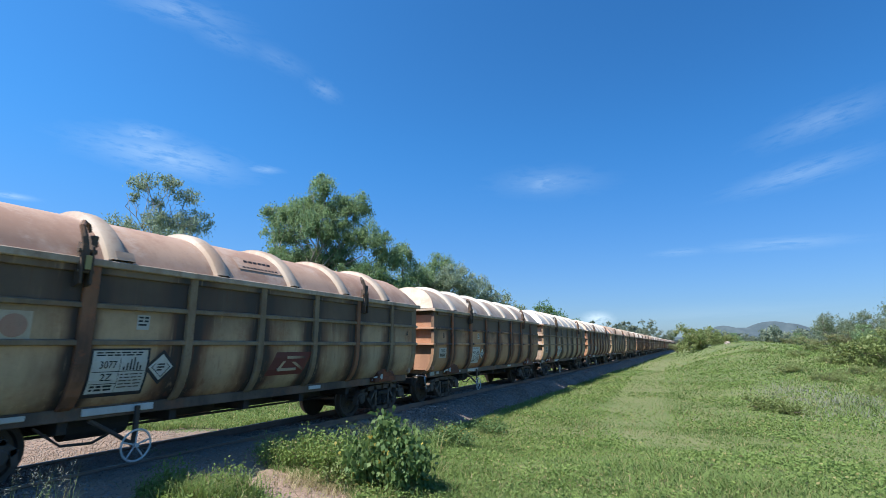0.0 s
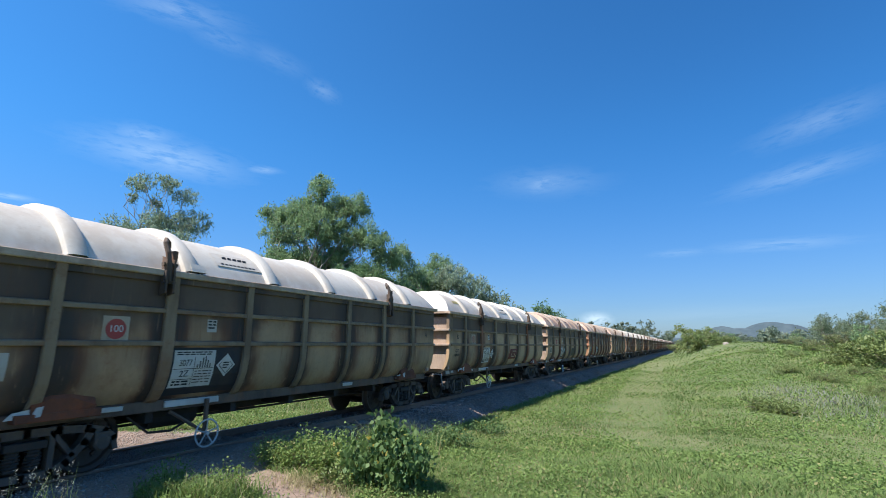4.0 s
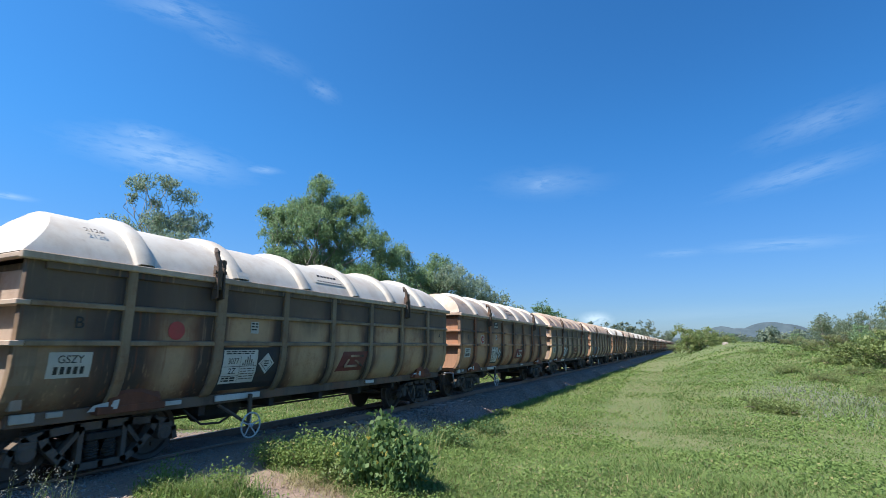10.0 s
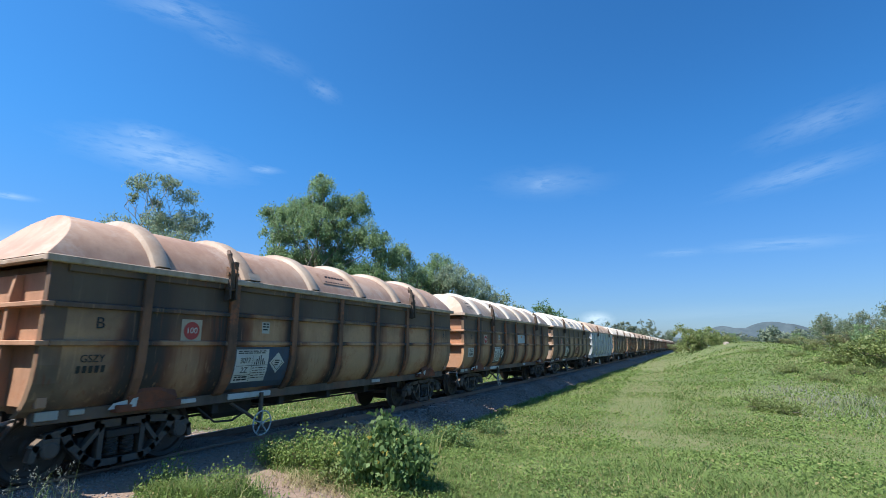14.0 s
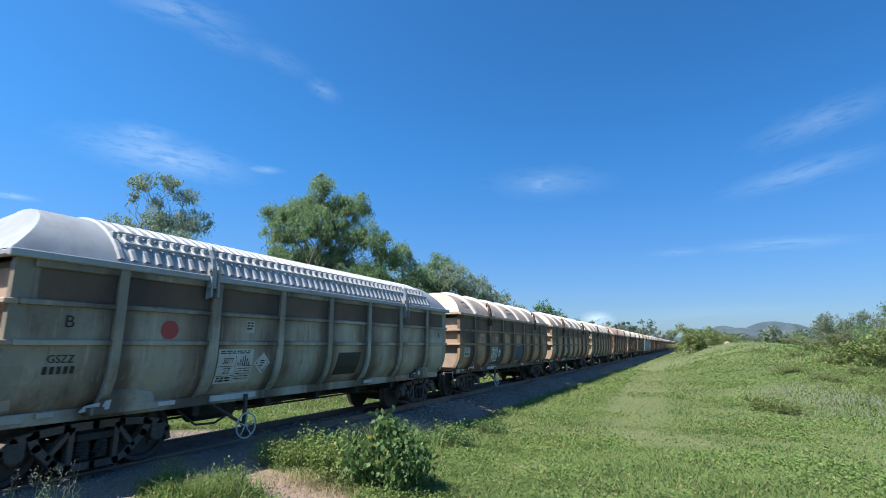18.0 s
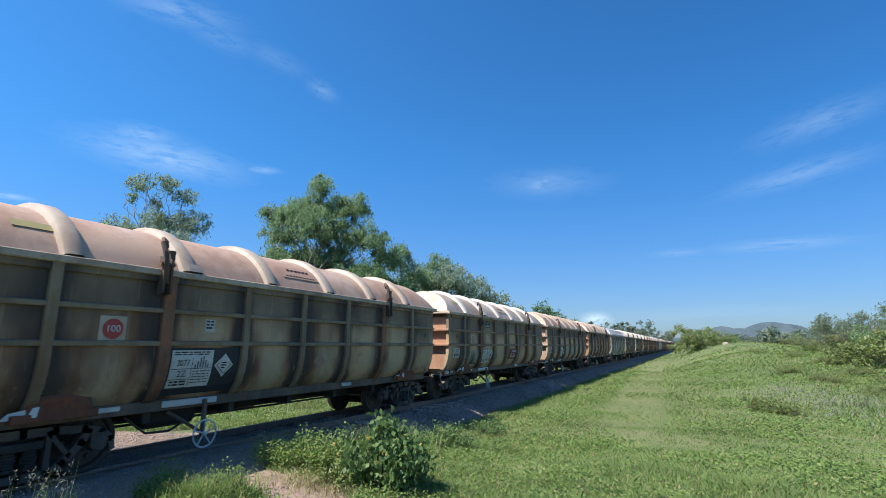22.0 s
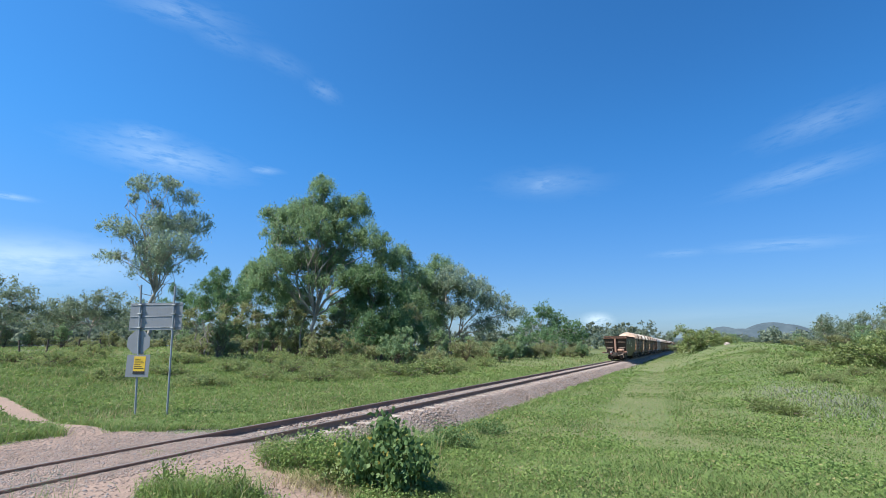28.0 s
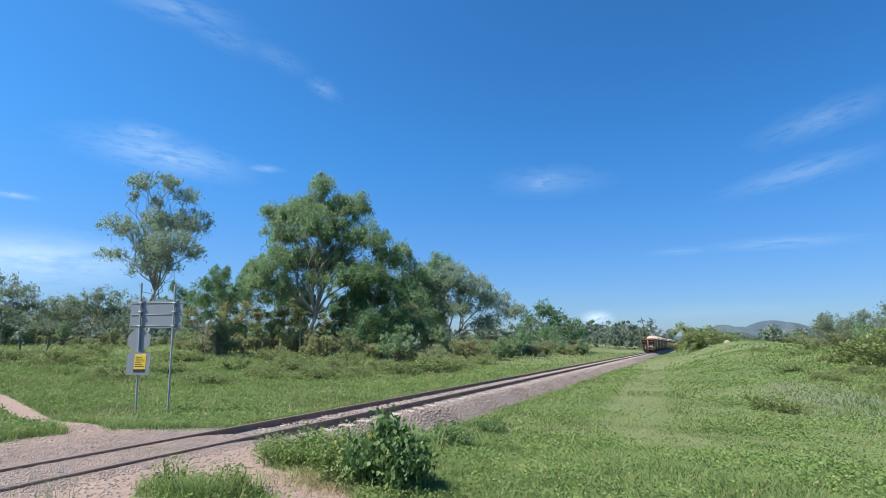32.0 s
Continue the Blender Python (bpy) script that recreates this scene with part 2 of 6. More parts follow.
CREAM = material("cream_fibreglass", dirty((0.424, 0.336, 0.265), (0.325, 0.219, 0.156), (0.480, 0.410, 0.347), 0.85, 0.65), 0.55, bump=0.1, bump_scale=5)
WHITE = material("white_fibreglass", dirty((0.608, 0.554, 0.491), (0.468, 0.378, 0.300), (0.640, 0.601, 0.554), 0.65, 0.4), 0.5, bump=0.1, bump_scale=5)
ALLOY = material("grey_alloy_lid", dirty((0.35, 0.365, 0.385), (0.22, 0.22, 0.225), (0.38, 0.37, 0.36), 0.6, 0.3), 0.55, 0.1)
BOGIE = material("dusty_cast_steel", dirty((0.130, 0.096, 0.072), (0.053, 0.040, 0.032), (0.156, 0.087, 0.053), 0.8, 0.35), 0.8, bump=0.3, bump_scale=20)
BLACK = material("black_underframe", dirty((0.046, 0.039, 0.032), (0.021, 0.017, 0.015), RUST, 0.6, 0.15), 0.85)
BRACKET = material("rust_orange_bracket", dirty((0.193, 0.067, 0.034), (0.060, 0.028, 0.019), (0.268, 0.073, 0.029), 0.6, 0.8), 0.85, bump=0.3, bump_scale=15)
WHEEL = material("dark_wheel_steel", dirty((0.111, 0.084, 0.067), (0.047, 0.037, 0.030), (0.136, 0.072, 0.044), 0.6, 0.3), 0.6, 0.3)
SIGNWHITE = material("white_sign_paint", dirty((0.60, 0.60, 0.58), (0.38, 0.35, 0.30), (0.5, 0.4, 0.3), 0.5, 0.1), 0.6)
PLATEPATCH = material("pale_number_patch", dirty((0.50, 0.48, 0.43), (0.32, 0.28, 0.23), RUST, 0.5, 0.15), 0.7)
CLAY = material("cream_plate_paint", dirty((0.50, 0.41, 0.31), (0.36, 0.27, 0.19), RUST, 0.6, 0.2), 0.7)
LATCH = material("dark_rusty_latch", dirty((0.105, 0.07, 0.052), (0.04, 0.031, 0.026), (0.22, 0.10, 0.05), 0.7, 0.6), 0.8, bump=0.3, bump_scale=25)
NAVY = material("dark_navy_backing", dirty((0.016, 0.019, 0.030), (0.05, 0.043, 0.036), RUST, 0.5, 0.12), 0.65)
CHALK = material("faded_chalky_paint", dirty((0.40, 0.36, 0.30), (0.27, 0.22, 0.165), (0.33, 0.18, 0.11), 0.7, 0.3), 0.85)
SCRAWL = material("sprayed_silver_scrawl", dirty((0.34, 0.30, 0.24), (0.025, 0.025, 0.03), (0.02, 0.02, 0.022), 1.0, 0.9), 0.6)
INK = material("black_ink", (0.02, 0.02, 0.022), 0.6)
RED = material("red_disc_paint", dirty((0.42, 0.05, 0.045), (0.30, 0.06, 0.05), RUST, 0.5, 0.2), 0.6)
FADED = material("faded_red_paint", dirty((0.40, 0.20, 0.14), (0.36, 0.25, 0.18), RUST, 0.6, 0.3), 0.7)
MAROON = material("maroon_logo_paint", dirty((0.17, 0.03, 0.025), (0.10, 0.04, 0.03), RUST, 0.6, 0.3), 0.7)
BLUE = material("faded_blue_paint", dirty((0.055, 0.085, 0.14), (0.05, 0.055, 0.06), RUST, 0.6, 0.2), 0.7)
ORANGE = material("orange_placard", (0.55, 0.22, 0.03), 0.6)
YELLOW = material("yellow_paint", dirty((0.70, 0.45, 0.03), (0.5, 0.36, 0.07), RUST, 0.3, 0.05), 0.6)
STRAW = material("faded_yellow_label", dirty((0.336, 0.280, 0.104), (0.288, 0.240, 0.144), RUST, 0.5, 0.1), 0.7)
GALV = material("galvanised_steel", dirty((0.33, 0.35, 0.37), (0.22, 0.23, 0.24), (0.26, 0.24, 0.22), 0.5, 0.1), 0.55, 0.4)
SHEET = material("sign_back_aluminium", dirty((0.235, 0.25, 0.275), (0.19, 0.20, 0.215), (0.2, 0.2, 0.2), 0.5, 0.1), 0.55, 0.15)
RAILSIDE = material("rusty_rail_side", dirty((0.300, 0.188, 0.135), (0.150, 0.108, 0.087), (0.330, 0.180, 0.120), 0.6, 0.4), 0.85, bump=0.2, bump_scale=25)
RAILTOP = material("worn_rail_head", (0.24, 0.205, 0.18), 0.55, 0.6)
SLEEPER = material("dusty_concrete_sleeper", dirty((0.36, 0.31, 0.27), (0.27, 0.22, 0.18), (0.3, 0.2, 0.15), 0.5, 0.2), 0.9, bump=0.3, bump_scale=30)


def stone_paint(n, place):
    r = n("ShaderNodeNewGeometry").outputs["Random Per Island"]
    c = n.mix(r, (0.125, 0.094, 0.08), (0.34, 0.262, 0.222))
    c = n.mix(n.math("GREATER_THAN", n.math("FRACT", n.math("MULTIPLY", r, 9.7)), 0.8), c, (0.22, 0.21, 0.215))
    return n.mix(n.math("MULTIPLY", n.noise(place, 18.0), 0.35), c, (0.28, 0.205, 0.165))


def ballast_paint(n, place):
    cell = n("ShaderNodeTexVoronoi", {"Vector": place, "Scale": 17.0})
    c = n.mix(cell.outputs["Color"], (0.125, 0.10, 0.088), (0.31, 0.245, 0.212))
    edge = n("ShaderNodeTexVoronoi", {"Vector": place, "Scale": 17.0}, feature="DISTANCE_TO_EDGE").outputs[0]
    return n.mix(n.ramp(edge, 0.0, 0.12), (0.05, 0.04, 0.036), c)


STONE = material("ballast_stone", stone_paint, 0.9)
PEBBLE = material("pinkish_pebble", leafy((0.195, 0.147, 0.124), (0.35, 0.272, 0.235), (0.23, 0.205, 0.195), 0.2, 0.4), 0.9)
BALLAST = material("crushed_rock_ballast", ballast_paint, 0.95, bump=0.8, bump_scale=22)


def ground_paint(n, place):
    dirt = n("ShaderNodeAttribute", attribute="bare").outputs["Fac"]
    big, mid, fine = n.noise(place, 0.11, 4.0), n.noise(place, 0.9, 5.0), n.noise(place, 16.0, 5.0, 0.7)
    g = n.mix(n.ramp(big, 0.35, 0.65), (0.10, 0.14, 0.042), (0.16, 0.18, 0.062))
    g = n.mix(n.math("MULTIPLY", n.ramp(mid, 0.45, 0.7), 0.6), g, (0.21, 0.185, 0.10))
    worn = n("ShaderNodeAttribute", attribute="worn").outputs["Fac"]
    g = n.mix(n.math("MULTIPLY", n.ramp(n.math("ADD", worn, n.math("MULTIPLY", n.math("SUBTRACT", mid, 0.5), 0.8)), 0.25, 0.9), 0.3), g, (0.215, 0.195, 0.10))
    g = n.mix(n.math("MULTIPLY", fine, 0.5), g, (0.06, 0.085, 0.026))
    d = n.mix(n.ramp(mid, 0.3, 0.7), (0.31, 0.207, 0.155), (0.25, 0.164, 0.12))
    d = n.mix(n.math("MULTIPLY", n.ramp(fine, 0.45, 0.7), 0.6), d, (0.205, 0.14, 0.11))
    grit = n("ShaderNodeTexVoronoi", {"Vector": place, "Scale": 38.0})
    d = n.mix(0.45, d, n.mix(grit.outputs["Color"], (0.11, 0.08, 0.066), (0.34, 0.262, 0.22)))
    edge = n.math("ADD", dirt, n.math("MULTIPLY", n.math("SUBTRACT", n.noise(place, 2.5, 5.0), 0.5), 0.9))
    return n.mix(n.ramp(edge, 0.4, 0.6), g, d)


GROUND = material("grassy_soil", ground_paint, 0.95, bump=0.7, bump_scale=14)
GRASS = material("green_grass_blades", leafy((0.108, 0.181, 0.050), (0.200, 0.268, 0.082), (0.324, 0.286, 0.140), 0.09), 0.8, through_light=0.42)
WEEDS = material("low_broadleaf_weeds", leafy((0.116, 0.200, 0.048), (0.242, 0.314, 0.094), (0.330, 0.297, 0.132), 0.05), 0.8, through_light=0.40)
DRY = material("dry_grass_stalks", leafy((0.30, 0.25, 0.13), (0.20, 0.19, 0.08), (0.4, 0.33, 0.2), 0.2), 0.7, through_light=0.2)
GUM = material("gum_leaves", leafy((0.155, 0.245, 0.125), (0.31, 0.42, 0.215), (0.2, 0.21, 0.1), 0.04, 0.3), 0.85, through_light=0.5)
GUMDARK = material("dark_tree_leaves", leafy((0.09, 0.185, 0.085), (0.19, 0.29, 0.13), (0.14, 0.18, 0.07), 0.03, 0.3), 0.85, through_light=0.5)
GUMGREY = material("grey_gum_leaves", leafy((0.148, 0.204, 0.136), (0.260, 0.308, 0.200), (0.176, 0.168, 0.096), 0.05, 0.3), 0.85, through_light=0.5)
GUMPALE = material("pale_gum_leaves", leafy((0.20, 0.275, 0.20), (0.34, 0.41, 0.285), (0.22, 0.21, 0.13), 0.04, 0.3), 0.85, through_light=0.5)
SCRUB = material("scrub_leaves", leafy((0.205, 0.245, 0.11), (0.35, 0.38, 0.185), (0.30, 0.245, 0.15), 0.16, 0.3), 0.8, through_light=0.5)
FIELD = material("field_bush_leaves", leafy((0.179, 0.241, 0.084), (0.302, 0.358, 0.140), (0.336, 0.291, 0.146), 0.12, 0.3), 0.85, through_light=0.5)
# far leaves paled in their colour to stand in for distance haze
FARLEAF = material("haze_tinted_far_leaves", leafy((0.148, 0.195, 0.144), (0.226, 0.265, 0.195), (0.234, 0.234, 0.172), 0.05, 0.02), 0.8, through_light=0.5)
SEED = material("grey_seed_grass", leafy((0.165, 0.18, 0.15), (0.25, 0.245, 0.225), (0.24, 0.26, 0.16), 0.2), 0.8, through_light=0.2)
LIME = material("yellow_green_shrub_leaves", leafy((0.126, 0.179, 0.049), (0.215, 0.258, 0.084), (0.185, 0.182, 0.068), 0.05, 0.3), 0.55, through_light=0.3)
BROADLEAF = material("dark_broad_leaves", leafy((0.067, 0.138, 0.041), (0.157, 0.235, 0.078), (0.322, 0.268, 0.048), 0.03), 0.65, bump=0.2, bump_scale=40, through_light=0.3)
BARK = material("pale_gum_bark", dirty((0.36, 0.32, 0.275), (0.19, 0.155, 0.13), (0.26, 0.175, 0.125), 0.75, 0.45), 0.9, bump=0.4, bump_scale=8)
DARKBARK = material("dark_bark", dirty((0.13, 0.10, 0.08), (0.07, 0.055, 0.045), (0.17, 0.11, 0.08), 0.6, 0.4), 0.95, bump=0.5, bump_scale=10)


# dark woods with the blue of distance haze mixed into the colour
def hill_paint(n, place):
    c = n.mix(n.ramp(n.noise(place, 0.03, 6.0, 0.7), 0.4, 0.62), (0.036, 0.056, 0.064), (0.062, 0.085, 0.092))
    return n.mix(n.math("MULTIPLY", n.noise(place, 0.005), 0.6), c, (0.08, 0.115, 0.155))


HILL = material("haze_tinted_hill", hill_paint, 1.0)


# ---- shaping helpers ----
class Geo:
    """Vertices and faces gathered for one mesh."""

    def __init__(self):
        self.v, self.f, self.smooth = [], [], False

    def add(self, verts, faces):
        k = len(self.v)
        self.v += [tuple(p) for p in verts]
        self.f += [tuple(k + i for i in f) for f in faces]
        return self

    def box(self, x0, x1, y0, y1, z0, z1, c=0.008):
        """A box with chamfered edges."""
        c = min(c, 0.3 * min(x1 - x0, y1 - y0, z1 - z0))
        at, lo, hi = {}, (x0, y0, z0), (x1, y1, z1)
        verts = []
        for s in range(8):
            sign = [(s >> a) & 1 for a in range(3)]
            for a in range(3):
                p = [hi[b] - (0 if b == a else c) if sign[b] else lo[b] + (0 if b == a else c) for b in range(3)]
                at[s, a] = len(verts)
                verts.append(p)
        faces = []
        for a in range(3):
            b, d = (a + 1) % 3, (a + 2) % 3
            for side in (0, 1):
                ring = [side << a, side << a | 1 << b, side << a | 1 << b | 1 << d, side << a | 1 << d]
                faces.append([at[s, a] for s in (ring if side else ring[::-1])])
            for p in (0, 1):
                for q in (0, 1):
                    s0 = p << b | q << d
                    s1 = s0 | 1 << a
                    e = [at[s0, b], at[s1, b], at[s1, d], at[s0, d]]
                    faces.append(e if p == q else e[::-1])
        for s in range(8):
            t = [at[s, 0], at[s, 1], at[s, 2]]
            faces.append(t if bin(s).count("1") % 2 else t[::-1])
        return self.add(verts, faces)

    def strip(self, rows, closed=False, caps=False):
        """A skin over rows of points."""
        m = len(rows[0])
        faces = []
        for i in range(len(rows) - 1):
            for j in range(m if closed else m - 1):
                k = (j + 1) % m
                faces.append((i * m + j, i * m + k, (i + 1) * m + k, (i + 1) * m + j))
        if caps:
            faces += [tuple(range(m))[::-1], tuple(range((len(rows) - 1) * m, len(rows) * m))]
        return self.add([p for r in rows for p in r], faces)

    def tube(self, path, radii, sides=7, caps=True):
        path = [Vector(p) for p in path]
        radii = radii if isinstance(radii, (list, tuple)) else [radii] * len(path)
        rows, ref = [], Vector((0.31, 0.72, 0.62))
        for i, p in enumerate(path):
            t = (path[min(i + 1, len(path) - 1)] - path[max(i - 1, 0)]).normalized()
            a = t.cross(ref)
            a = (a if a.length > 0.05 else t.cross(Vector((1, 0, 0)))).normalized()
            b = t.cross(a)
            ref = a.cross(t) if a.cross(t).dot(ref) > 0 else ref
            rows.append([p + radii[i] * (math.cos(2 * math.pi * k / sides) * a + math.sin(2 * math.pi * k / sides) * b) for k in range(sides)])
        return self.strip(rows, closed=True, caps=caps)

    def lathe(self, centre, axis, profile, sides=24):
        """profile: (along the axis, radius)."""
        c, a = Vector(centre), Vector(axis).normalized()
        e = a.cross(Vector((0, 0, 1)) if abs(a.z) < 0.9 else Vector((1, 0, 0))).normalized()
        g = a.cross(e)
        rows = [[c + a * s + r * (math.cos(2 * math.pi * k / sides) * e + math.sin(2 * math.pi * k / sides) * g) for k in range(sides)] for s, r in profile]
        return self.strip(rows, closed=True, caps=True)

    def ring(self, centre, axis, big, small, sides=24, thin=6):
        c, a = Vector(centre), Vector(axis).normalized()
        e = a.cross(Vector((0, 0, 1)) if abs(a.z) < 0.9 else Vector((1, 0, 0))).normalized()
        g = a.cross(e)
        rows = []
        for k in range(sides + 1):
            o = math.cos(2 * math.pi * k / sides) * e + math.sin(2 * math.pi * k / sides) * g
            rows.append([c + o * (big + small * math.cos(2 * math.pi * j / thin)) + a * small * math.sin(2 * math.pi * j / thin) for j in range(thin)])
        return self.strip(rows, closed=True)

    def strut(self, p, q, wide, y0, y1):
        """A bar between two points (x, z), from y0 to y1."""
        p, q = Vector(p), Vector(q)
        t = (q - p).normalized()
        n = Vector((-t.y, t.x)) * wide / 2
        p, q = p - t * wide * 0.4, q + t * wide * 0.4
        ring = [p - n, q - n, q + n, p + n]
        return self.strip([[(r.x, y, r.y) for r in ring] for y in (y0, y1)], closed=True, caps=True)

    def mesh(self, name, mat):
        me = bpy.data.meshes.new(name)
        me.from_pydata(self.v, [], self.f)
        me.materials.append(mat)
        if self.smooth:
            me.shade_smooth()
            me.set_sharp_from_angle(angle=0.55)
        b = bmesh.new()
        b.from_mesh(me)
        bmesh.ops.recalc_face_normals(b, faces=b.faces)
        b.to_mesh(me)
        b.free()
        return me


def smooth(g):
    g.smooth = True
    return g


def fast_mesh(name, verts, faces, mat, smooth_shade=False):
    """A mesh from number arrays; all faces have the same count of corners."""
    verts, faces = np.asarray(verts, np.float32), np.asarray(faces, np.int32)
    k = faces.shape[1]
    me = bpy.data.meshes.new(name)
    me.vertices.add(len(verts))
    me.vertices.foreach_set("co", verts.ravel())
    me.loops.add(faces.size)
    me.loops.foreach_set("vertex_index", faces.ravel())
    me.polygons.add(len(faces))
    me.polygons.foreach_set("loop_start", np.arange(len(faces), dtype=np.int32) * k)
    me.update(calc_edges=True)
    me.materials.append(mat)
    if smooth_shade:
        me.shade_smooth()
    return me


def part(name, data, parent, label="", at=None):
    ob = new(name, data)
    ob.parent = parent
    if at is not None:
        ob.matrix_basis = at
    return tagged(ob, label)


def thing(name, at, label, category, group="", data=None, kind=""):
    ob = new(name, data)
    ob.matrix_basis = at
    return tagged(ob, label, category, group, kind)


def sstep(a, b, x):
    t = np.clip((x - a) / (b - a), 0, 1)
    return t * t * (3 - 2 * t)


def lumps(x, y, size, seed=0.0):
    """Soft uneven swell, about -1 to 1."""
    a, b = x / size + seed, y / size - 0.7 * seed
    return (np.sin(a * 2.1 + 1.3 * np.sin(b * 1.7)) + np.sin(b * 2.3 + 1.1 * np.sin(a * 1.9 + 2)) + 0.6 * np.sin(3.7 * a - 2.9 * b + seed)) / 2.6


FACE = math.degrees(YAW) - 90


# ---- ground ----
def ground_z(x, y):
    x, y = np.asarray(x, float), np.asarray(y, float)
    far = -0.42 + 1.75 * sstep(5, 48, y) + 0.08 * lumps(x, y, 4.0) * sstep(3, 9, y)
    near = -0.50 + 0.55 * sstep(-4.2, -8.0, y) * (1 - sstep(6, 16, x)) + 1.15 * sstep(11, 48, x) * sstep(-5.2, -12.0, y) \
        + 0.95 * np.exp(-((x - 64) / 22) ** 2 - ((y + 13.5) / 5.5) ** 2) + 0.20 * sstep(-9, -15, y) * sstep(14, 30, x) \
        + 0.35 * sstep(30, 80, x) * sstep(-2.8, -5, y) + 0.06 * lumps(x, y, 3.0, 2.0) * sstep(-3, -5, y)
    z = np.where(y > 0, far, near)
    road = (1 - sstep(6.5, 11.0, x)) * (1 - sstep(3.0, 9.0, np.abs(y)))
    z = z * (1 - road) + (-0.045) * road
    bed = (1 - sstep(1.6, 2.4, np.abs(y))) * (1 - road)
    z = z - 0.25 * bed
    return z + 6.0 * sstep(200, 900, np.hypot(x, y)) * lumps(x, y, 260.0, 5.0) * 0.3


def along(x, y, path, wide):
    """How deep (0 to 1) a spot lies inside a worn way along a path."""
    best = np.full(np.shape(x), 1e9)
    for (ax, ay), (bx, by) in zip(path, path[1:]):
        t = np.clip(((x - ax) * (bx - ax) + (y - ay) * (by - ay)) / ((bx - ax) ** 2 + (by - ay) ** 2), 0, 1)
        best = np.minimum(best, np.hypot(x - ax - t * (bx - ax), y - ay - t * (by - ay)))
    return 1 - sstep(wide * 0.6, wide * 1.25, best)


def bare(x, y):
    """Where the earth is worn bare: the crossing, its track, and the path beyond."""
    x, y = np.asarray(x, float), np.asarray(y, float)
    road = along(x, y, ((2.0, 1.2), (5.2, 1.2)), 2.05)
    near = np.maximum(along(x, y, ((2.0, -1.0), (5.3, -1.0)), 1.6), along(x, y, ((5.0, 0.0), (10.5, 0.0)), 1.5))
    strip = along(x, y, ((5.55, -1.2), (5.28, -2.2), (5.08, -3.2), (4.85, -4.15)), 0.40)
    path = along(x, y, ((6.2, 3.0), (7.2, 6.0), (8.2, 9.8), (9.6, 15.4), (9.0, 26.0)), 0.34)
    tuft = along(x, y, ((4.28, -2.2), (4.42, -3.05)), 0.36)
    return np.maximum(np.maximum(np.maximum(road, near), strip) - 1.2 * tuft, path)


def worn_way(x, y):
    """A faint straw-coloured way, driven now and then, along the foot of the bank, and thin spots in the grass."""
    x, y = np.asarray(x, float), np.asarray(y, float)
    way = along(x, y, ((70.0, -4.2), (41.0, -5.2), (23.5, -5.9), (14.0, -6.6), (11.0, -8.2), (10.5, -11.0)), 1.05)
    return np.clip(way * (0.75 + 0.25 * lumps(x, y, 2.3, 4.0)) + 0.5 * np.clip(lumps(x, y, 5.0, 8.0) - 0.35, 0, 1), 0, 1)


def build_ground():
    def ticks(lo, hi, mid0, mid1, step, grow):
        a = list(np.arange(mid0, mid1, step))
        d, p = step, mid1
        while p < hi:
            a.append(p)
            d *= grow
            p += d
        d, p = step, mid0
        while p > lo:
            d *= grow
            p -= d
            a.insert(0, p)
        return np.array(a)
    xs, ys = ticks(-900, 3600, -2, 40, 0.3, 1.09), ticks(-2600, 2600, -16, 16, 0.3, 1.09)
    gx, gy = np.meshgrid(xs, ys, indexing="ij")
    z = ground_z(gx, gy)
    v = np.stack((gx, gy, z), -1).reshape(-1, 3)
    i, j = np.meshgrid(np.arange(len(xs) - 1), np.arange(len(ys) - 1), indexing="ij")
    k = (i * len(ys) + j).ravel()
    me = fast_mesh("ground", v, np.stack((k, k + len(ys), k + len(ys) + 1, k + 1), -1), GROUND, True)
    me.attributes.new("bare", "FLOAT", "POINT").data.foreach_set("value", bare(gx, gy).ravel().astype(np.float32))
    me.attributes.new("worn", "FLOAT", "POINT").data.foreach_set("value", worn_way(gx, gy).ravel().astype(np.float32))
    thing("ground", pose(0, 0, 0), "grassy ground with a worn pinkish dirt crossing", "ground", data=me, kind="structure")
    # ridges far away
    for name, bear, far, wide, high in (("hill", 32.5, 1500, 190, 76), ("hill", 28.6, 2300, 420, 58), ("hill", 37.5, 2100, 330, 40), ("hill", 42.5, 2000, 420, 42), ("hill", -40.0, 1300, 420, 76), ("hill", -27, 1700, 350, 60)):
        g = []
        m = 48
        for r in np.linspace(0, 1, 20):
            for q in range(m):
                a = 2 * math.pi * q / m
                x, y = r * math.cos(a), r * math.sin(a)
                h = (1 - r * r) ** 1.3 * (1 + 0.22 * math.sin(3 * x + far) + 0.13 * math.sin(7 * x + 4 * y) + 0.05 * math.sin(19 * x + 13 * y))
                g.append((wide * x, wide * 0.5 * y, high * h - 8))
        faces = [(a * m + b, a * m + (b + 1) % m, (a + 1) * m + (b + 1) % m, (a + 1) * m + b) for a in range(19) for b in range(m)]
        c = spot(bear, far)
        thing(name, pose(c[0], c[1], 0, 0, 0, math.degrees(YAW) - bear - 90), "low wooded hill far off with a haze-blue tint", "hill", data=fast_mesh(name, g, faces, HILL, True), kind="structure")


def spot(bear, far):
    """A place by its bearing from the view's middle (degrees to the right) and its distance from the eye."""
    a = YAW - radians(bear)
    x, y = EYE.x + far * math.cos(a), EYE.y + far * math.sin(a)
    return x, y, float(ground_z(x, y))


